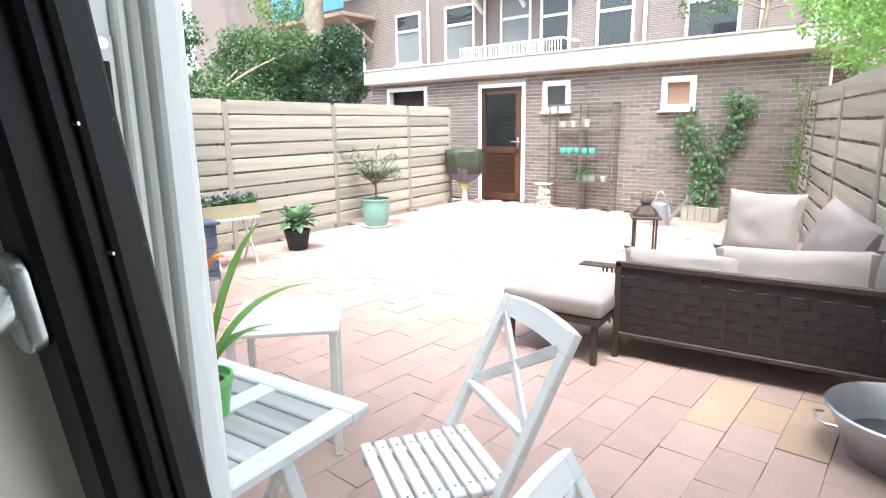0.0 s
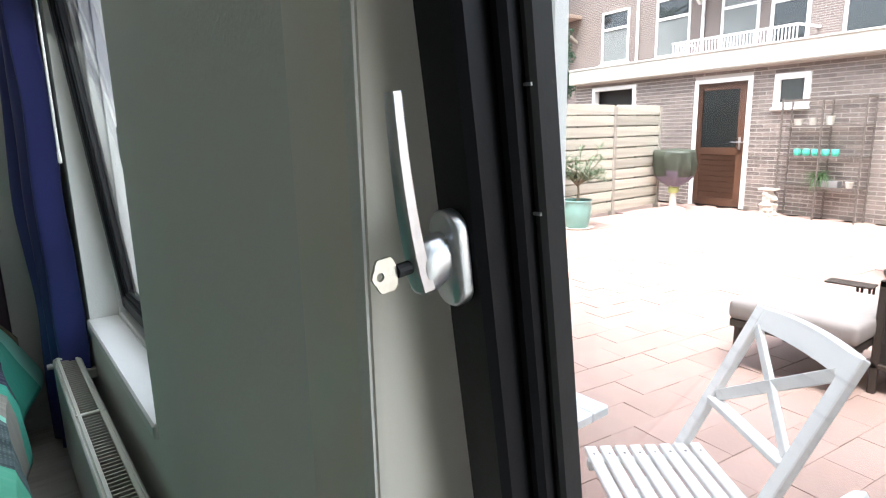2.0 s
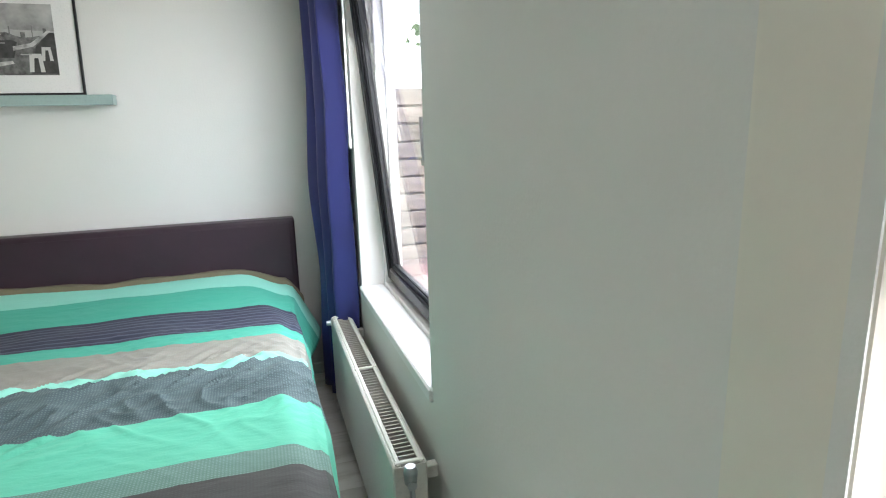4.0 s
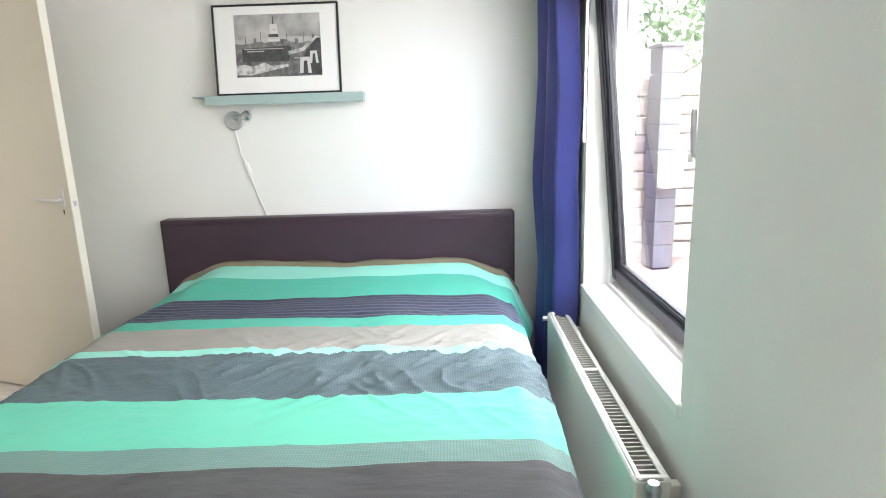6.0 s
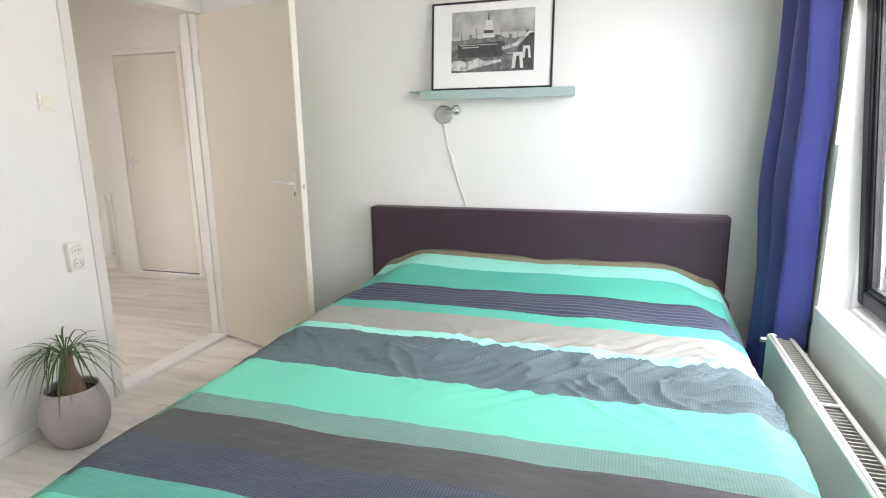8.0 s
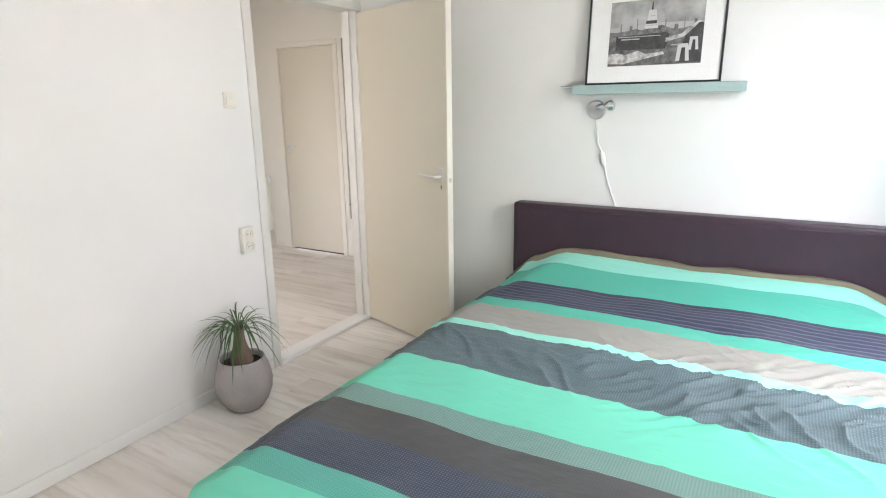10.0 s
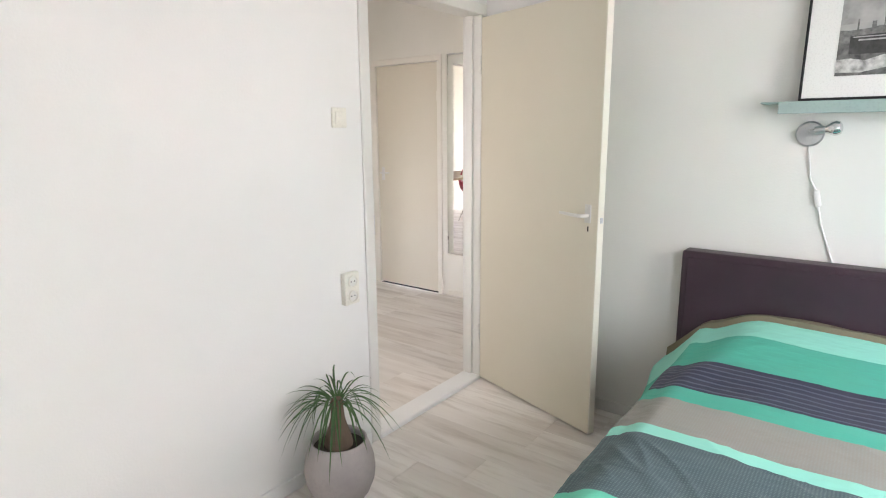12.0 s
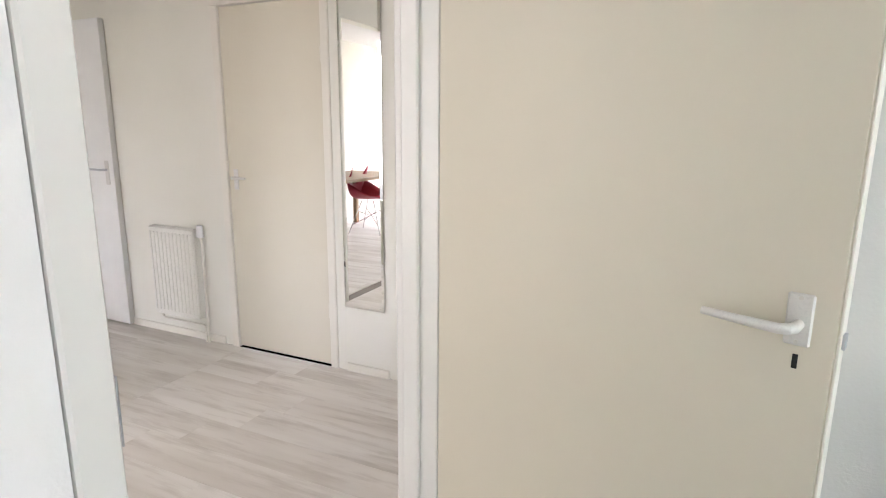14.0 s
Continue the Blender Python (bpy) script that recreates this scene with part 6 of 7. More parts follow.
def rack():
    th = thing("plant_rack", "tall brown iron rack standing against the brick wall", "rack", GW @ Matrix.Translation((0, -0.32, 0)))
    for u in (1.66, 2.22, 2.76):
        for y in (0.0, 0.26):
            part("post", boxm(u - 0.011, y - 0.011, 0, u + 0.011, y + 0.011, 1.72, 0.002), M_rackiron, th)
    for z in (0.47, 0.90, 1.33, 1.70):
        bm = bmesh.new()
        for y in (0.0, 0.26):
            box(bm, 1.66, y - 0.008, z - 0.012, 2.76, y + 0.008, z + 0.012)
        for u in (1.66, 2.76):
            box(bm, u - 0.008, 0.0, z - 0.012, u + 0.008, 0.26, z + 0.012)
        part("shelf_frame", bm, M_rackiron, th)
        if z < 1.6:
            bm = bmesh.new()
            for i in range(24):
                u = 1.68 + i * 1.06 / 23
                box(bm, u - 0.003, 0.0, z, u + 0.003, 0.26, z + 0.006)
            part("shelf_grid", bm, M_rackiron, th, "iron grid shelf")
    base = th.matrix_world
    cup = None
    for u in (1.86, 1.985, 2.11, 2.25, 2.38):
        m_ = base @ Matrix.Translation((u, 0.12, 0.906))
        if cup is None:
            cup = thing("tea_light_cup", "mint green glass tea light cup on the rack", "cup", m_, "cups on the rack")
            part("glass", lathe([(0.0001, 0), (0.032, 0), (0.046, 0.02), (0.052, 0.05), (0.046, 0.09), (0.04, 0.10), (0.036, 0.098), (0.044, 0.05), (0.0001, 0.012)], 20), M_mint, cup, "", True)
        else:
            copy_thing(cup, m_)
    for i, (u, z, r, h, mat) in enumerate(((1.84, 1.336, 0.06, 0.10, M_stone), (2.04, 1.336, 0.05, 0.11, M_stone), (2.27, 1.336, 0.055, 0.13, M_stone), (2.60, 0.476, 0.05, 0.09, M_stone))):
        p = thing("flower_pot", "small pale stone pot on the rack", "pot", base @ Matrix.Translation((u, 0.12, z)), "stone pots on the rack")
        part("pot", lathe([(0.0001, 0), (r * 0.75, 0), (r, h * 0.8), (r * 1.08, h * 0.82), (r * 1.08, h), (r * 0.9, h), (r * 0.85, h * 0.8), (0.0001, h * 0.75)], 20), mat, p, "", True)
    p = thing("spider_plant", "trailing green plant in a grey box on the rack", "plant", base @ Matrix.Translation((2.24, 0.12, 0.476)))
    part("planter", boxm(-0.1, -0.07, 0, 0.24, 0.07, 0.09, 0.006), M_zinc, p, "grey metal planter")
    rng = random.Random(12)
    bm = bmesh.new()
    for i in range(90):
        a = rng.uniform(0, 6.28)
        r = rng.uniform(0.08, 0.24)
        e = Vector((-0.05 + r * math.cos(a), -0.04 + r * math.sin(a), rng.uniform(-0.16, 0.24)))
        blade(bm, curve_pts((-0.05, -0.02, 0.08), (e.x * 0.6, e.y * 0.6, 0.26), e, 5), 0.014)
    part("leaves", bm, M_leafm, p, "", False, "stuff")


rack()


def climber():
    th = thing("planter", "wooden planter with a green vine climbing the brick wall", "planter", GW @ Matrix.Translation((4.16, -0.26, 0)))
    bm = bmesh.new()
    for k in range(5):
        x = -0.25 + k * 0.102
        box(bm, x, -0.14, 0.0, x + 0.095, -0.12, 0.21, 0.004)
    box(bm, -0.25, 0.12, 0, 0.26, 0.14, 0.2, 0.004)
    box(bm, -0.25, -0.12, 0, -0.23, 0.12, 0.2, 0.004)
    box(bm, 0.24, -0.12, 0, 0.26, 0.12, 0.2, 0.004)
    part("box", bm, M_fence, th, "weathered plank box")
    part("soil", boxm(-0.23, -0.12, 0.01, 0.24, 0.12, 0.18), M_soil, th)
    rng = random.Random(21)
    stems = bmesh.new()
    lv = bmesh.new()
    lines = [[(0, 0, 0.18), (0.05, 0.14, 0.5), (-0.1, 0.2, 0.9), (-0.22, 0.22, 1.2), (-0.45, 0.22, 1.46)], [(0.02, 0, 0.18), (0.02, 0.15, 0.6), (0.16, 0.22, 1.0), (0.30, 0.22, 1.35), (0.40, 0.22, 1.62), (0.2, 0.22, 1.75)], [(0, 0, 0.18), (-0.08, 0.15, 0.4), (-0.12, 0.2, 0.75)]]
    for line in lines:
        tube(stems, line, [0.010 - 0.0012 * k for k in range(len(line))], 6)
        for a, b in zip(line, line[1:]):
            n = 58 if a[2] > 0.3 else 22
            for i in range(n):
                p = Vector(a).lerp(Vector(b), rng.random()) + Vector((rng.gauss(0, 0.105), rng.uniform(-0.10, -0.01), rng.gauss(0, 0.075)))
                s = rng.uniform(0.045, 0.095)
                d = Vector((rng.uniform(-0.8, 0.8), rng.uniform(-0.7, -0.1), -0.8)).normalized()
                w = d.cross(Vector((rng.uniform(-0.5, 0.5), -1, rng.uniform(-0.2, 0.5)))).normalized()
                q = [p, p + d * s * 0.12 + w * s * 0.42, p + d * s * 0.42 + w * s * 0.26, p + d * s * 0.66 + w * s * 0.46, p + d * s * 0.72 + w * s * 0.17, p + d * s * 1.05, p + d * s * 0.72 - w * s * 0.17, p + d * s * 0.66 - w * s * 0.46, p + d * s * 0.42 - w * s * 0.26, p + d * s * 0.12 - w * s * 0.42]
                c = lv.verts.new(p + d * s * 0.5 + Vector((0, -0.012, 0)))
                vs = [lv.verts.new(v) for v in q]
                for k in range(10):
                    lv.faces.new((vs[k], vs[(k + 1) % 10], c))
    part("stem", stems, M_trunk, th, "thin brown vine stem", True)
    part("leaves", lv, M_leafm, th, "lobed green vine leaves", False, "stuff")


climber()


def fence_climber():
    th = thing("climbing_plant", "thin light green climber hanging on the fence", "climbing plant", Matrix.Translation((3.22, 7.6, 0)))
    rng = random.Random(31)
    bm = bmesh.new()
    for k in range(9):
        leaf_cloud(bm, rng, (0.02 + rng.uniform(-0.1, 0.05), rng.uniform(-1.0, 0.6), rng.uniform(0.3, 1.75)), (0.07, 0.20, 0.26), 34, 0.05)
    part("leaves", bm, M_leafl, th, "", False, "stuff")
    st = bmesh.new()
    for y in (-0.7, 0.1, 0.4):
        tube(st, [(0, y * 0.5, 0.0), (-0.03, y * 0.8, 0.6), (-0.02, y, 1.2), (0.0, y * 1.2, 1.75)], 0.006, 5)
    part("stem", st, M_trunk, th, "", True)
    w = thing("watering_can", "small zinc watering can on the paving", "watering can", Matrix.Translation((1.60, 7.9, 0)) @ Matrix.Scale(1.4, 4))
    part("body", lathe([(0.0001, 0), (0.10, 0), (0.10, 0.2), (0.085, 0.23), (0.06, 0.235), (0.0001, 0.22)], 24), M_zinc, w, "", True)
    part("spout", tube(bmesh.new(), [(0.09, 0, 0.05), (0.16, 0, 0.16), (0.24, 0, 0.26)], [0.02, 0.016, 0.014], 8), M_zinc, w, "", True)
    bm = lathe([(0.012, 0), (0.05, 0.03), (0.05, 0.036), (0.0001, 0.04)], 16)
    bmesh.ops.transform(bm, matrix=Matrix.Translation((0.235, 0, 0.255)) @ Matrix.Rotation(radians(55), 4, "Y"), verts=bm.verts)
    part("rose", bm, M_zinc, w, "round sprinkler rose", True)
    part("handle", tube(bmesh.new(), curve_pts((-0.06, 0, 0.22), (-0.02, 0, 0.44), (0.06, 0, 0.23), 8), 0.007, 6), M_zinc, w, "", True)


fence_climber()


# ---- lounge set ----
def cushion(name, label, m, w, h, d, seed=1, group="sofa cushions"):
    """A puffed square cushion standing in local xz, with pinched corners."""
    bm = bmesh.new()
    n = 14
    rng = Vector((seed * 3.1, seed * 1.7, 0))
    for side in (-1, 1):
        g = []
        for i in range(n + 1):
            row = []
            for j in range(n + 1):
                u, v = i / n * 2 - 1, j / n * 2 - 1
                k = (max(0.0, 1 - u ** 4) * max(0.0, 1 - v ** 4)) ** 0.55
                pinch = 1 - 0.10 * (1 - abs(u)) ** 0.6 * abs(v) ** 6 - 0.0
                pinch2 = 1 - 0.10 * (1 - abs(v)) ** 0.6 * abs(u) ** 6
                wr = (0.016 * noise.noise(Vector((u * 2.2, v * 2.2, side)) + rng) + 0.010 * noise.noise(Vector((u * 6.0, v * 3.0, side * 2)) + rng)) * k
                row.append(bm.verts.new((u * w / 2 * pinch2, side * (d / 2 * k + wr), (v * pinch + 1) * h / 2)))
            g.append(row)
        for i in range(n):
            for j in range(n):
                f = (g[i][j], g[i + 1][j], g[i + 1][j + 1], g[i][j + 1])
                bm.faces.new(f if side < 0 else f[::-1])
    bmesh.ops.remove_doubles(bm, verts=bm.verts, dist=2e-4)
    ob = part(name, bm, M_taupe, None, "", True)
    ob.matrix_world = m
    return tagged(ob, label, "cushion", group)


def sofa():
    th = thing("lounge_sofa", "dark brown woven garden corner sofa with taupe cushions", "sofa", Matrix.Translation((2.43, 2.90, 0)))
    # back towards the house: frame with woven straps
    L = 1.62
    bm = bmesh.new()
    box(bm, 0, 0, 0.565, L, 0.035, 0.60, 0.005)
    box(bm, 0, 0, 0.135, L, 0.035, 0.165, 0.005)
    part("back_frame", bm, M_iron, th, "dark metal back frame")
    for x, y in ((0.0, 0.0), (L - 0.035, 0.0), (0.0, 0.70), (L - 0.035, 1.9), (0.62, 1.9)):
        part("leg", boxm(x, y, 0, x + 0.035, y + 0.035, 0.60 if y < 0.1 else 0.24, 0.004), M_iron, th)
    for k in range(7):
        z = 0.192 + k * 0.0575
        st = bmesh.new()
        rows = []
        n = 66
        for i in range(n + 1):
            x = 0.03 + i / n * (L - 0.06)
            y = 0.0175 + 0.0055 * math.sin(i / 3.0 * math.pi + (math.pi if k % 2 else 0))
            rows.append([st.verts.new((x, y - 0.002, z - 0.0272)), st.verts.new((x, y - 0.002, z + 0.0272)), st.verts.new((x, y + 0.002, z + 0.0272)), st.verts.new((x, y + 0.002, z - 0.0272))])
        for a, b in zip(rows, rows[1:]):
            for q in range(4):
                st.faces.new((a[q], a[(q + 1) % 4], b[(q + 1) % 4], b[q]))
        part("strap", st, M_rope, th, "woven brown strap", True)
    for i in range(12):
        x = 0.06 + i * 0.1345
        part("upright", boxm(x - 0.012, 0.014, 0.165, x + 0.012, 0.021, 0.565, 0.001), M_rope, th)
    # seat bases reach down to 0.13 to imitate the shade under the sofa
    part("seat_frame", boxm(0.0, 0.04, 0.13, L, 0.76, 0.27, 0.006), M_rope, th, "dark woven seat base, deepened to imitate shade below")
    part("seat_frame", boxm(0.62, 0.76, 0.13, L, 1.95, 0.27, 0.006), M_rope, th, "dark woven seat base, deepened to imitate shade below")
    part("seat_cushion", boxm(0.03, 0.05, 0.272, L - 0.06, 0.74, 0.40, 0.035, 3), M_taupe, th, "thick taupe seat cushion", True)
    part("seat_cushion", boxm(0.62, 0.75, 0.272, L - 0.06, 1.93, 0.40, 0.035, 3), M_taupe, th, "thick taupe seat cushion", True)
    bm = boxm(L - 0.035, 0.04, 0.565, L, 1.95, 0.60, 0.005)
    box(bm, L - 0.03, 0.04, 0.25, L - 0.015, 1.95, 0.565)
    part("side_back", bm, M_rope, th, "woven side back")
    o = thing("lounge_footstool", "low brown footstool with a taupe cushion", "footstool", Matrix.Translation((1.80, 2.70, 0)) @ Matrix.Rotation(radians(-2), 4, "Z"))
    for x in (0.02, 0.56):
        for y in (0.02, 0.66):
            part("leg", boxm(x, y, 0, x + 0.035, y + 0.035, 0.27, 0.004), M_iron, o)
    part("stool_frame", boxm(0.0, 0.0, 0.25, 0.62, 0.70, 0.295, 0.005), M_iron, o, "dark metal frame")
    part("seat_cushion", boxm(-0.01, -0.01, 0.296, 0.63, 0.71, 0.405, 0.035, 3), M_taupe, o, "thick taupe cushion", True)
    cushion("cushion", "taupe cushion lying against the sofa back", Matrix.Translation((2.77, 3.02, 0.39)) @ Matrix.Rotation(radians(-14), 4, "X"), 0.70, 0.28, 0.16, 1)
    cushion("cushion", "crumpled taupe cushion leaning on the sofa back", Matrix.Translation((3.33, 3.06, 0.39)) @ Matrix.Rotation(radians(-16), 4, "X") @ Matrix.Rotation(radians(-3), 4, "Y"), 0.80, 0.35, 0.20, 2)
    cushion("cushion", "upright square taupe cushion at the sofa corner", Matrix.Translation((3.05, 4.38, 0.40)) @ Matrix.Rotation(radians(-20), 4, "Z") @ Matrix.Rotation(radians(-12), 4, "X"), 0.56, 0.50, 0.18, 3)
    cushion("cushion", "taupe cushion set on its corner by the fence", Matrix.Translation((3.49, 4.02, 0.40)) @ Matrix.Rotation(radians(-50), 4, "Z") @ Matrix.Rotation(radians(-10), 4, "X") @ Matrix.Rotation(radians(18), 4, "Y"), 0.54, 0.46, 0.20, 4)
    cushion("cushion", "plump taupe cushion against the side back", Matrix.Translation((3.80, 3.45, 0.39)) @ Matrix.Rotation(radians(-80), 4, "Z") @ Matrix.Rotation(radians(-8), 4, "X"), 0.58, 0.46, 0.20, 5)


sofa()


def lantern():
    t = thing("side_table", "low dark metal side table by the sofa", "side table", Matrix.Translation((2.05, 3.55, 0)))
    part("tabletop", boxm(-0.05, -0.06, 0.40, 0.2, 0.06, 0.412, 0.003), M_iron, t)
    for x in (0.12, 0.18):
        for y in (-0.05, 0.035):
            part("leg", boxm(x, y, 0, x + 0.012, y + 0.012, 0.40), M_iron, t)
    th = thing("garden_lantern", "brown metal garden lantern with a domed roof", "lantern", Matrix.Translation((1.91, 5.75, 0)) @ Matrix.Rotation(radians(20), 4, "Z"))
    part("base", boxm(-0.14, -0.14, 0.0, 0.14, 0.14, 0.05, 0.008), M_iron, th)
    for x in (-0.115, 0.095):
        for y in (-0.115, 0.095):
            part("post", boxm(x, y, 0.05, x + 0.02, y + 0.02, 0.42, 0.003), M_iron, th)
    bm = boxm(-0.15, -0.15, 0.42, 0.15, 0.15, 0.445, 0.006)
    part("eaves", bm, M_iron, th)
    part("dome", lathe([(0.13, 0.445), (0.125, 0.47), (0.09, 0.52), (0.05, 0.55), (0.045, 0.57), (0.06, 0.585), (0.055, 0.61), (0.03, 0.63), (0.0001, 0.635)], 8), M_iron, th)
    part("ring", tube(bmesh.new(), [(0.04 * math.cos(a), 0, 0.665 + 0.04 * math.sin(a)) for a in [k * math.pi / 8 for k in range(17)]], 0.005, 6), M_iron, th, "", True)
    for a in range(4):
        g = part("pane", boxm(-0.095, 0.103, 0.05, 0.095, 0.106, 0.42), M_glass, th)
        g.matrix_local = Matrix.Rotation(a * math.pi / 2, 4, "Z")
        g.visible_shadow = False
    tub = thing("zinc_tub", "round galvanised zinc tub with two handles", "tub", Matrix.Translation((3.80, 2.40, 0)) @ Matrix.Diagonal((1, 1, 0.82, 1)))
    part("bowl", lathe([(0.0001, 0.0), (0.19, 0.0), (0.2, 0.008), (0.285, 0.255), (0.298, 0.26), (0.30, 0.27), (0.292, 0.278), (0.28, 0.27), (0.195, 0.02), (0.0001, 0.015)], 44), M_zinc, tub, "", True)
    part("water", lathe([(0.225, 0.10), (0.0001, 0.101)], 32), M_lglow, tub, "dark water with floating leaves")
    for a in (200, 20):
        bm = tube(bmesh.new(), [(0.29, -0.07, 0.21), (0.33, -0.06, 0.215), (0.345, 0, 0.205), (0.33, 0.06, 0.215), (0.29, 0.07, 0.21)], 0.007, 8)
        bmesh.ops.transform(bm, matrix=Matrix.Rotation(radians(a), 4, "Z"), verts=bm.verts)
        part("handle", bm, M_zinc, tub, "", True)
    rng = random.Random(6)
    bm = bmesh.new()
    leaf_cloud(bm, rng, (0.03, 0.0, 0.106), (0.15, 0.15, 0.004), 40, 0.03)
    part("leaves", bm, M_leafd, tub, "floating dark leaves", False, "stuff")


lantern()


# ---- white folding furniture by the door ----
def folding_chair(m, label):
    """Local: seat centre at the origin, backrest at +y, width along x."""
    th = thing("folding_chair", label, "chair", m, "white folding chairs")
    w, d, zs = 0.34, 0.34, 0.47
    for i in range(8):
        y = -d / 2 + 0.018 + i * (d - 0.036) / 7
        part("seat_slat", boxm(-w / 2, y - 0.0165, zs - 0.016, w / 2, y + 0.0165, zs, 0.003), M_chairw, th)
        for x in (-w / 2 + 0.045, w / 2 - 0.045):
            part("screw", cyl(bmesh.new(), (x, y, zs - 0.001), (x, y, zs + 0.0006), 0.0035, seg=8), M_iron, th)
    for x in (-w / 2 + 0.045, w / 2 - 0.045):
        part("seat_rail", boxm(x - 0.013, -d / 2, zs - 0.045, x + 0.013, d / 2, zs - 0.016, 0.002), M_chairw, th)
    for x in (-w / 2 - 0.014, w / 2 + 0.014):
        bm = bmesh.new()
        bar(bm, (x, -0.20, 0.0), (x, 0.12, zs - 0.02), 0.024, 0.04, (1, 0, 0), 0.003)
        bar(bm, (x, 0.12, zs - 0.02), (x, 0.335, 0.87), 0.024, 0.04, (1, 0, 0), 0.003)
        part("back_post", bm, M_chairw, th, "white front leg and back post")
        bm = bmesh.new()
        bar(bm, (x * 0.84, 0.22, 0.0), (x * 0.84, -0.14, zs - 0.02), 0.022, 0.036, (1, 0, 0), 0.003)
        part("rear_leg", bm, M_chairw, th)
        part("bolt", cyl(bmesh.new(), (x - 0.014 if x < 0 else x + 0.012, 0.10, zs - 0.04), (x - 0.012 if x < 0 else x + 0.014, 0.10, zs - 0.04), 0.009, seg=12), M_iron, th)
    hw = w / 2 + 0.02
    top = bmesh.new()
    n = 12
    rows = []
    for i in range(n + 1):
        u = i / n * 2 - 1
        x = u * hw
        z1 = 0.868 + 0.014 * (1 - u * u)
        z0 = 0.818 + 0.010 * (1 - u * u)
        rows.append([top.verts.new((x, 0.288 + (z0 - 0.8) * 0.5, z0)), top.verts.new((x, 0.288 + (z1 - 0.8) * 0.5, z1)), top.verts.new((x, 0.310 + (z1 - 0.8) * 0.5, z1)), top.verts.new((x, 0.310 + (z0 - 0.8) * 0.5, z0))])
    for a, b in zip(rows, rows[1:]):
        for q in range(4):
            top.faces.new((a[q], a[(q + 1) % 4], b[(q + 1) % 4], b[q]))
    top.faces.new(rows[0])
    top.faces.new(rows[-1][::-1])
    part("top_rail", top, M_chairw, th, "curved white top rail")
    bm = bmesh.new()
    bar(bm, (-hw + 0.02, 0.199, 0.605), (hw - 0.02, 0.199, 0.605), 0.036, 0.018, (0, 0, 1), 0.002)
    part("lower_rail", bm, M_chairw, th)
    for s in (-1, 1):
        bm = bmesh.new()
        bar(bm, (-s * (hw - 0.03), 0.207, 0.62), (s * (hw - 0.03), 0.307, 0.82), 0.032, 0.014, (0, 1, 0), 0.002)
        part("cross_slat", bm, M_chairw, th, "crossed back slat")
    part("stretcher", boxm(-w / 2, -0.155, 0.09, w / 2, -0.125, 0.115, 0.002), M_chairw, th)
    return th


chair1 = folding_chair(Matrix.Translation((2.545, 0.77, 0)) @ Matrix.Rotation(radians(-37), 4, "Z"), "white painted folding chair with slatted seat and crossed back")
folding_chair(Matrix.Translation((3.335, 0.39, 0)) @ Matrix.Rotation(radians(90), 4, "Z") @ Matrix.Diagonal((1, 1, 0.86, 1)), "white painted folding chair beside the garden door")


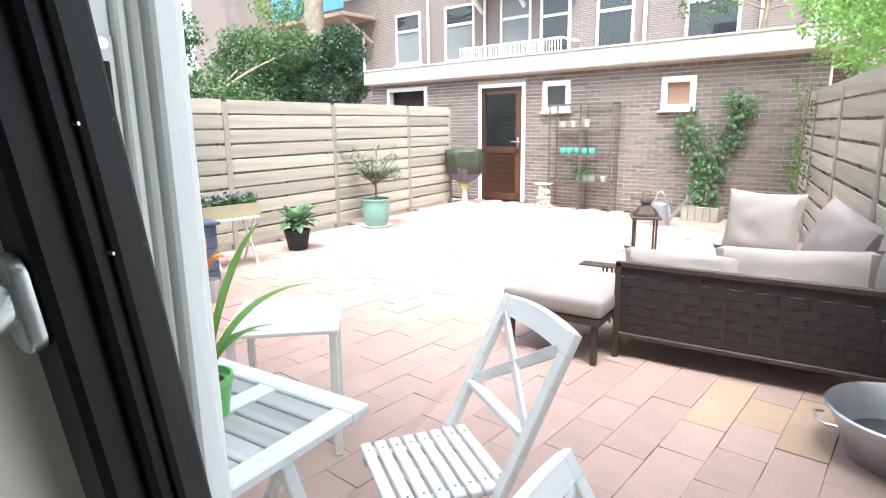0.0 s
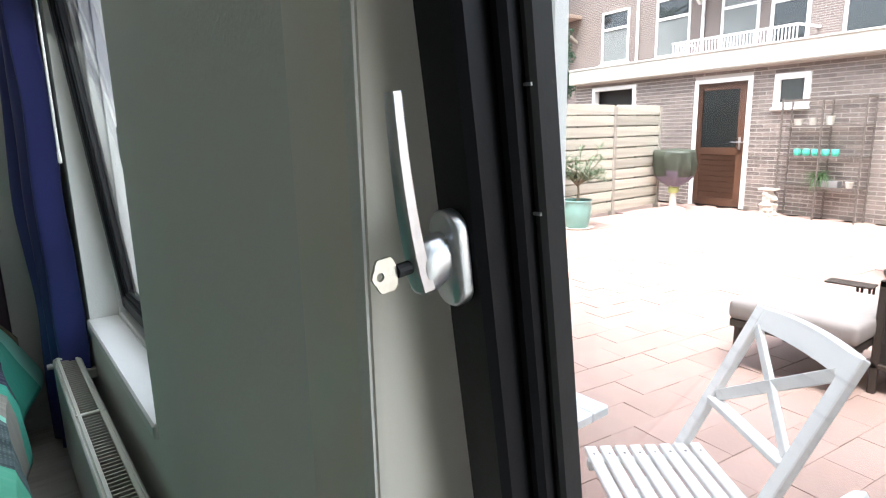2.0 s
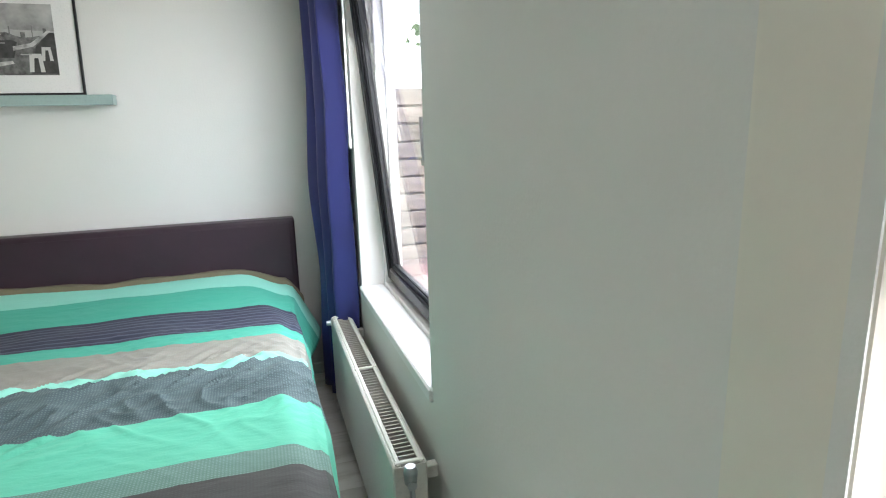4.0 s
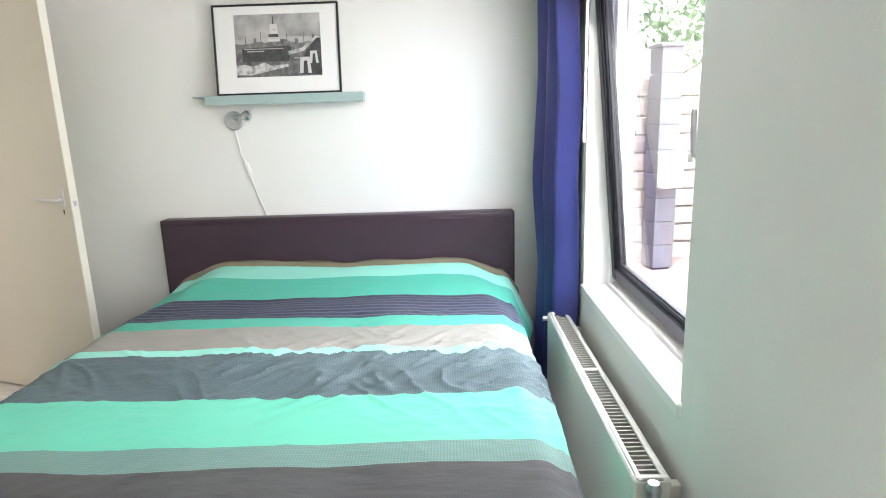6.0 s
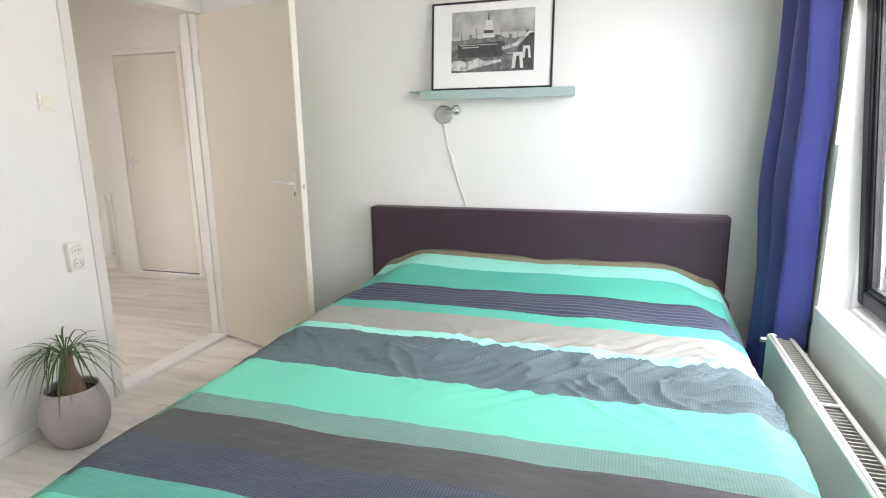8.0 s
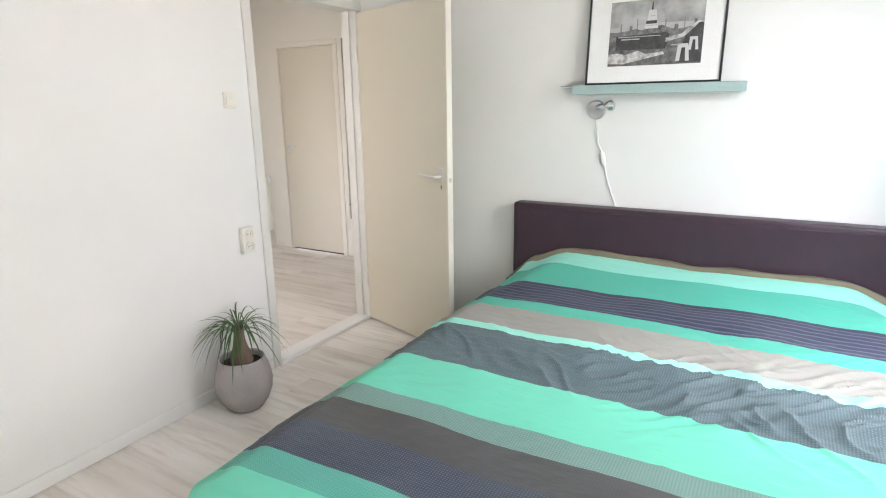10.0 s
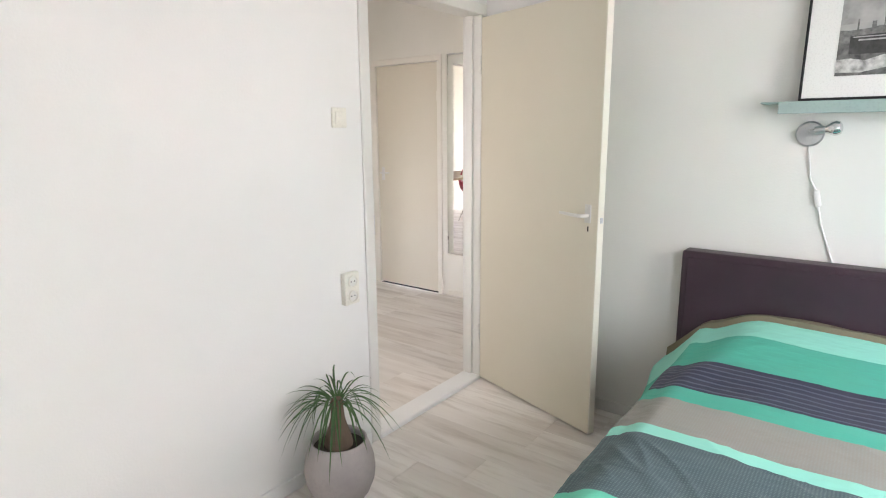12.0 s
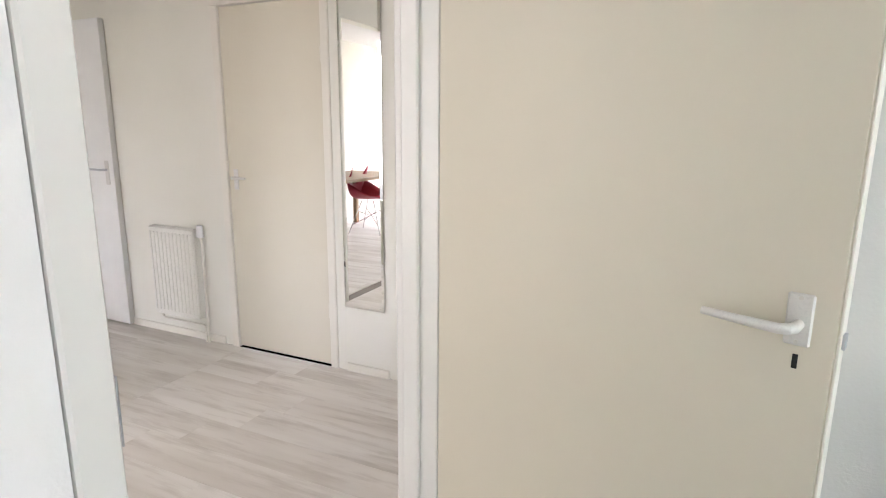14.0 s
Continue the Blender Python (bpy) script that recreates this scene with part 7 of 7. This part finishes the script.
def garden_table():
    th = thing("garden_table", "white wooden slatted table with worn grey slats", "table", Matrix.Translation((2.235, 0.25, 0)))
    h, s = 0.745, 0.29
    for a in (-1, 1):
        part("frame_rail", boxm(-s, a * (s - 0.03) - 0.03, h - 0.025, s, a * (s - 0.03) + 0.03, h, 0.004), M_chairw, th)
        part("frame_stile", boxm(a * (s - 0.03) - 0.03, -s + 0.06, h - 0.025, a * (s - 0.03) + 0.03, s - 0.06, h, 0.004), M_chairw, th)
    part("middle_rail", boxm(-0.03, -s + 0.06, h - 0.025, 0.03, s - 0.06, h, 0.004), M_chairw, th)
    for x0, x1 in ((-s + 0.062, -0.032), (0.032, s - 0.062)):
        for i in range(7):
            y = -s + 0.065 + i * 0.0645
            part("slat", boxm(x0, y, h - 0.018, x1, y + 0.058, h - 0.003, 0.003), M_greyw, th, "worn grey slat")
    for a in (-1, 1):
        for b in (-1, 1):
            bm = bmesh.new()
            bar(bm, (a * 0.25, b * 0.26, 0.0), (a * -0.10, b * 0.26, h - 0.026), 0.022, 0.042, (0, 1, 0), 0.003)
            part("leg", bm, M_chairw, th, "crossed white leg")
    p = thing("potted_plant", "strap leaved green plant in a lime pot on the table", "potted plant", Matrix.Translation((2.235, 0.30, h + 0.001)))
    pot(p, [(0.0001, 0), (0.05, 0), (0.062, 0.075), (0.066, 0.08), (0.066, 0.095), (0.06, 0.095), (0.057, 0.08), (0.0001, 0.075)], M_green, "lime green plastic pot")
    part("soil", lathe([(0.057, 0.078), (0.0001, 0.084)], 18), M_soil, p, "", True)
    bm = bmesh.new()
    for e, k, w in (((0.02, 0.18, 0.43), 0.62, 0.034), ((0.02, 0.355, 0.235), 0.42, 0.030), ((0.01, 0.225, 0.155), 0.40, 0.024), ((0.03, 0.16, 0.16), 0.35, 0.024), ((-0.02, 0.05, 0.33), 0.3, 0.032), ((-0.14, 0.12, 0.36), 0.4, 0.034), ((-0.24, 0.05, 0.24), 0.45, 0.034), ((-0.16, -0.12, 0.34), 0.45, 0.034), ((-0.05, -0.22, 0.26), 0.4, 0.034), ((0.0, -0.12, 0.40), 0.4, 0.034)):
        e = Vector(e)
        blade(bm, curve_pts((0, 0.01, 0.08), (e.x * k * 0.7, e.y * k * 0.7, e.z * (0.72 if e.z > 0.3 else 1.05) + 0.03), e, 10), w, 0.2)
    # the sunlit green makes up for light these leaves don't get
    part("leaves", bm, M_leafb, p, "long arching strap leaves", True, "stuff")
    s = thing("slatted_stool", "white wooden slatted garden stool", "stool", Matrix.Translation((1.45, 1.25, 0)) @ Matrix.Rotation(radians(41), 4, "Z") @ Matrix.Diagonal((0.90, 1.04, 1.0, 1)))
    for i in range(5):
        y = -0.235 + i * 0.096
        part("slat", boxm(-0.26, y, 0.565, 0.26, y + 0.088, 0.583, 0.003), M_chairw, s)
    for x in (-0.23, 0.23):
        part("rail", boxm(x - 0.016, -0.23, 0.525, x + 0.016, 0.24, 0.564, 0.002), M_chairw, s)
        for y in (-0.2, 0.2):
            part("leg", boxm(x - 0.018, y - 0.018, 0, x + 0.018, y + 0.018, 0.525, 0.003), M_chairw, s)


garden_table()


# ---- dining corner seen in the mirror ----
def dining():
    t = thing("dining_table", "oak dining table in the living room", "table", Matrix.Translation((2.0, -7.30, 0)))
    part("tabletop", boxm(-0.5, -0.45, 0.715, 1.3, 0.45, 0.75, 0.004), M_oak, t)
    for x in (-0.42, 1.2):
        for y in (-0.38, 0.36):
            part("leg", boxm(x, y, 0, x + 0.06, y + 0.06, 0.715, 0.004), M_oak, t)
    c = thing("shell_chair", "red plastic shell chair with wire legs", "chair", Matrix.Translation((2.64, -7.02, 0)) @ Matrix.Rotation(radians(170), 4, "Z"))
    bm = bmesh.new()
    rows = []
    for j in range(12):
        v = j / 11
        row = []
        for i in range(13):
            u = i / 12 * 2 - 1
            y = -0.22 + 0.44 * min(1, v / 0.6)
            z = 0.44 + 0.06 * u * u + 0.02 * (1 - min(1, v / 0.3)) + (0.20 * ((v - 0.6) / 0.4) ** 0.9 if v > 0.6 else 0) + 0.16 * abs(u) ** 3 * smooth01(0.1, 0.6, v)
            x = u * (0.25 + 0.04 * math.sin(v * 3.1))
            row.append(bm.verts.new((x, y + 0.05 * max(0, v - 0.6) - 0.10 * abs(u) ** 3 * smooth01(0.5, 1, v), z)))
        rows.append(row)
    for a, b in zip(rows, rows[1:]):
        for k in range(12):
            bm.faces.new((a[k], a[k + 1], b[k + 1], b[k]))
    ob = part("shell", bm, M_red, c, "glossy red shell", True)
    ob.modifiers.new("thick", "SOLIDIFY").thickness = 0.008
    for x in (-1, 1):
        for y in (-1, 1):
            part("leg", cyl(bmesh.new(), (x * 0.24, y * 0.22, 0), (x * 0.10, y * 0.08, 0.43), 0.007, seg=8), M_chrome, c, "", True)
    br = bmesh.new()
    for a, b in (((-0.2, -0.18, 0.12), (0.16, 0.13, 0.3)), ((0.2, -0.18, 0.12), (-0.16, 0.13, 0.3)), ((-0.2, 0.18, 0.12), (0.16, -0.13, 0.3)), ((0.2, 0.18, 0.12), (-0.16, -0.13, 0.3))):
        cyl(br, a, b, 0.005, seg=6)
    part("wire_brace", br, M_chrome, c, "", True)


dining()


# ---- pieces of floors, paving and brickwork ----
def planks(parent, x0, x1, y0, y1, seed):
    rng = random.Random(seed)
    w, L = 0.192, 1.26
    x = x0
    while x < x1 - 0.01:
        xe = min(x + w, x1)
        y = y0 - rng.uniform(0, L * 0.9)
        while y < y1:
            a, b = max(y, y0), min(y + L, y1)
            if b - a > 0.02:
                me = mesh_of(boxm(-(xe - x) / 2 + 0.0003, -(b - a) / 2 + 0.0003, -0.008, (xe - x) / 2 - 0.0003, (b - a) / 2 - 0.0003, 0.0, 0.0006), "plank", M_floor)
                piece("plank", me, parent, Matrix.Translation(((x + xe) / 2, (a + b) / 2, rng.uniform(-0.0002, 0.0002))))
            y += L
        x += w


planks(floor_bed, 0.0, 4.4, YD, YW, 41)
planks(floor_hall, -1.27, 1.5, -5.5, YH, 42)
planks(floor_hall, -1.27, -0.25, -8.0, -5.5, 43)
planks(floor_hall, -0.15, 6.0, -8.0, -5.6, 44)


def paving():
    """Square red pavers in courses turned with the shed; the nearest are pieces, the rest one mesh."""
    rng = random.Random(77)
    R = Matrix.Translation((-2.05, 9.35, 0)) @ Matrix.Rotation(GA, 4, "Z")
    inv = R.inverted()
    s, d = 0.2, 0.3
    kinds = []
    for k in range(6):
        bm = boxm(-s / 2 + 0.001, -d / 2 + 0.001, -0.05, s / 2 - 0.001, d / 2 - 0.001, 0.0, 0.002)
        for v in bm.verts:
            v.co.x += rng.uniform(-0.0015, 0.0015)
            v.co.y += rng.uniform(-0.0015, 0.0015)
        kinds.append(mesh_of(bm, "paver", M_pavery if k == 5 else M_paver))
    rest = bmesh.new()
    count = 0
    for j in range(0, 36):
        for i in range(-3, 36):
            u = i * s
            v = -0.15 - j * d - (d / 2 if i % 2 else 0)
            p = R @ Vector((u, v, 0))
            if p.y < YO + 0.02 or p.x < FENCE_X + 0.02 or p.x > 4.6 - 0.1 * (p.y - 1):
                continue
            if p.y > 9.3 - 0.136 * (p.x + 2.05):
                continue
            z = rng.uniform(-0.003, 0.002)
            tilt = Matrix.Rotation(rng.uniform(-0.006, 0.006), 4, "X") @ Matrix.Rotation(rng.uniform(-0.006, 0.006), 4, "Y")
            m_ = R @ Matrix.Translation((u, v, z)) @ tilt @ Matrix.Rotation(rng.uniform(-0.012, 0.012), 4, "Z")
            old = 5 if (2.3 < p.y < 3.0 and 2.9 < p.x < 3.9 and rng.random() < 0.45) else rng.randrange(5)
            if p.y < 4.2 and p.x > 0.9 and count < 300:
                piece("paver", kinds[old], ground, ground.matrix_world.inverted() @ m_)
                count += 1
            else:
                box(rest, -s / 2 + 0.0012, -d / 2 + 0.0012, -0.05, s / 2 - 0.0012, d / 2 - 0.0012, 0.0, 0.0, 1, m_)
    part("pavers", rest, paver_rest, ground, "red square garden pavers", False, "stuff")


def island_mat(name, c1, c2, c3, fine, bump):
    mt = bpy.data.materials.new(name)
    n, l, b = nodes_of(mt)
    geo = n.new("ShaderNodeNewGeometry")
    vec = coords(n, l)
    col = mix_rgb(n, l, geo.outputs["Random Per Island"], c1, c2)
    nz = noise_tex(n, l, vec, fine, 5)
    col = mix_rgb(n, l, ramp(n, l, noise_tex(n, l, vec, 3), 0.35, 0.75), col, c3)
    col = mix_rgb(n, l, ramp(n, l, nz, 0.5, 0.9), col, tuple(v * 0.7 for v in c1))
    l.new(col, b.inputs["Base Color"])
    b.inputs["Roughness"].default_value = 0.87
    bp = n.new("ShaderNodeBump")
    bp.inputs["Strength"].default_value, bp.inputs["Distance"].default_value = bump, 0.004
    l.new(nz, bp.inputs["Height"])
    l.new(bp.outputs["Normal"], b.inputs["Normal"])
    return mt


paver_rest = island_mat("red_pavers", (0.375, 0.25, 0.215), (0.445, 0.30, 0.26), (0.40, 0.275, 0.235), 50, 0.5)
brick_rest = island_mat("brown_bricks", (0.112, 0.09, 0.08), (0.26, 0.215, 0.195), (0.18, 0.148, 0.134), 45, 0.8)
paving()


def brickwork():
    """Stretcher courses proud of the mortar; a stretch beside the door as pieces, the rest one mesh."""
    rng = random.Random(5)
    me = [mesh_of(boxm(-0.105, -0.0045, -0.0255, 0.105, 0.004, 0.0255, 0.002), "brick", M_brick) for _ in range(1)][0]
    rest = bmesh.new()
    count = 0
    for row in range(37):
        z = 0.035 + row * 0.0622
        if z > 2.27:
            break
        off = 0.11 if row % 2 else 0.0
        for i in range(-14, 25):
            a = i * 0.2205 + off
            b = a + 0.21
            a0, b0 = max(a, -2.99), min(b, 5.49)
            for u0, u1, z0, z1 in shed_holes:
                if z0 - 0.02 < z < z1 + 0.02:
                    if a0 < u0 < b0:
                        b0 = u0 - 0.004
                    elif a0 < u1 < b0:
                        a0 = u1 + 0.004
                    elif a0 >= u0 and b0 <= u1:
                        a0 = b0
            if b0 - a0 < 0.03:
                continue
            dy = rng.uniform(-0.002, 0.002)
            c = (a0 + b0) / 2
            if 0.98 < c < 3.4 and b0 - a0 > 0.205 and count < 300 and z < 1.9:
                piece("brick", me, shed_wall, Matrix.Translation((c, dy, z)))
                count += 1
            else:
                box(rest, a0, -0.0045 + dy, z - 0.0255, b0, 0.004, z + 0.0255)
    part("bricks", rest, brick_rest, shed_thing, "brown bricks of uneven tone", False, "stuff")


brickwork()
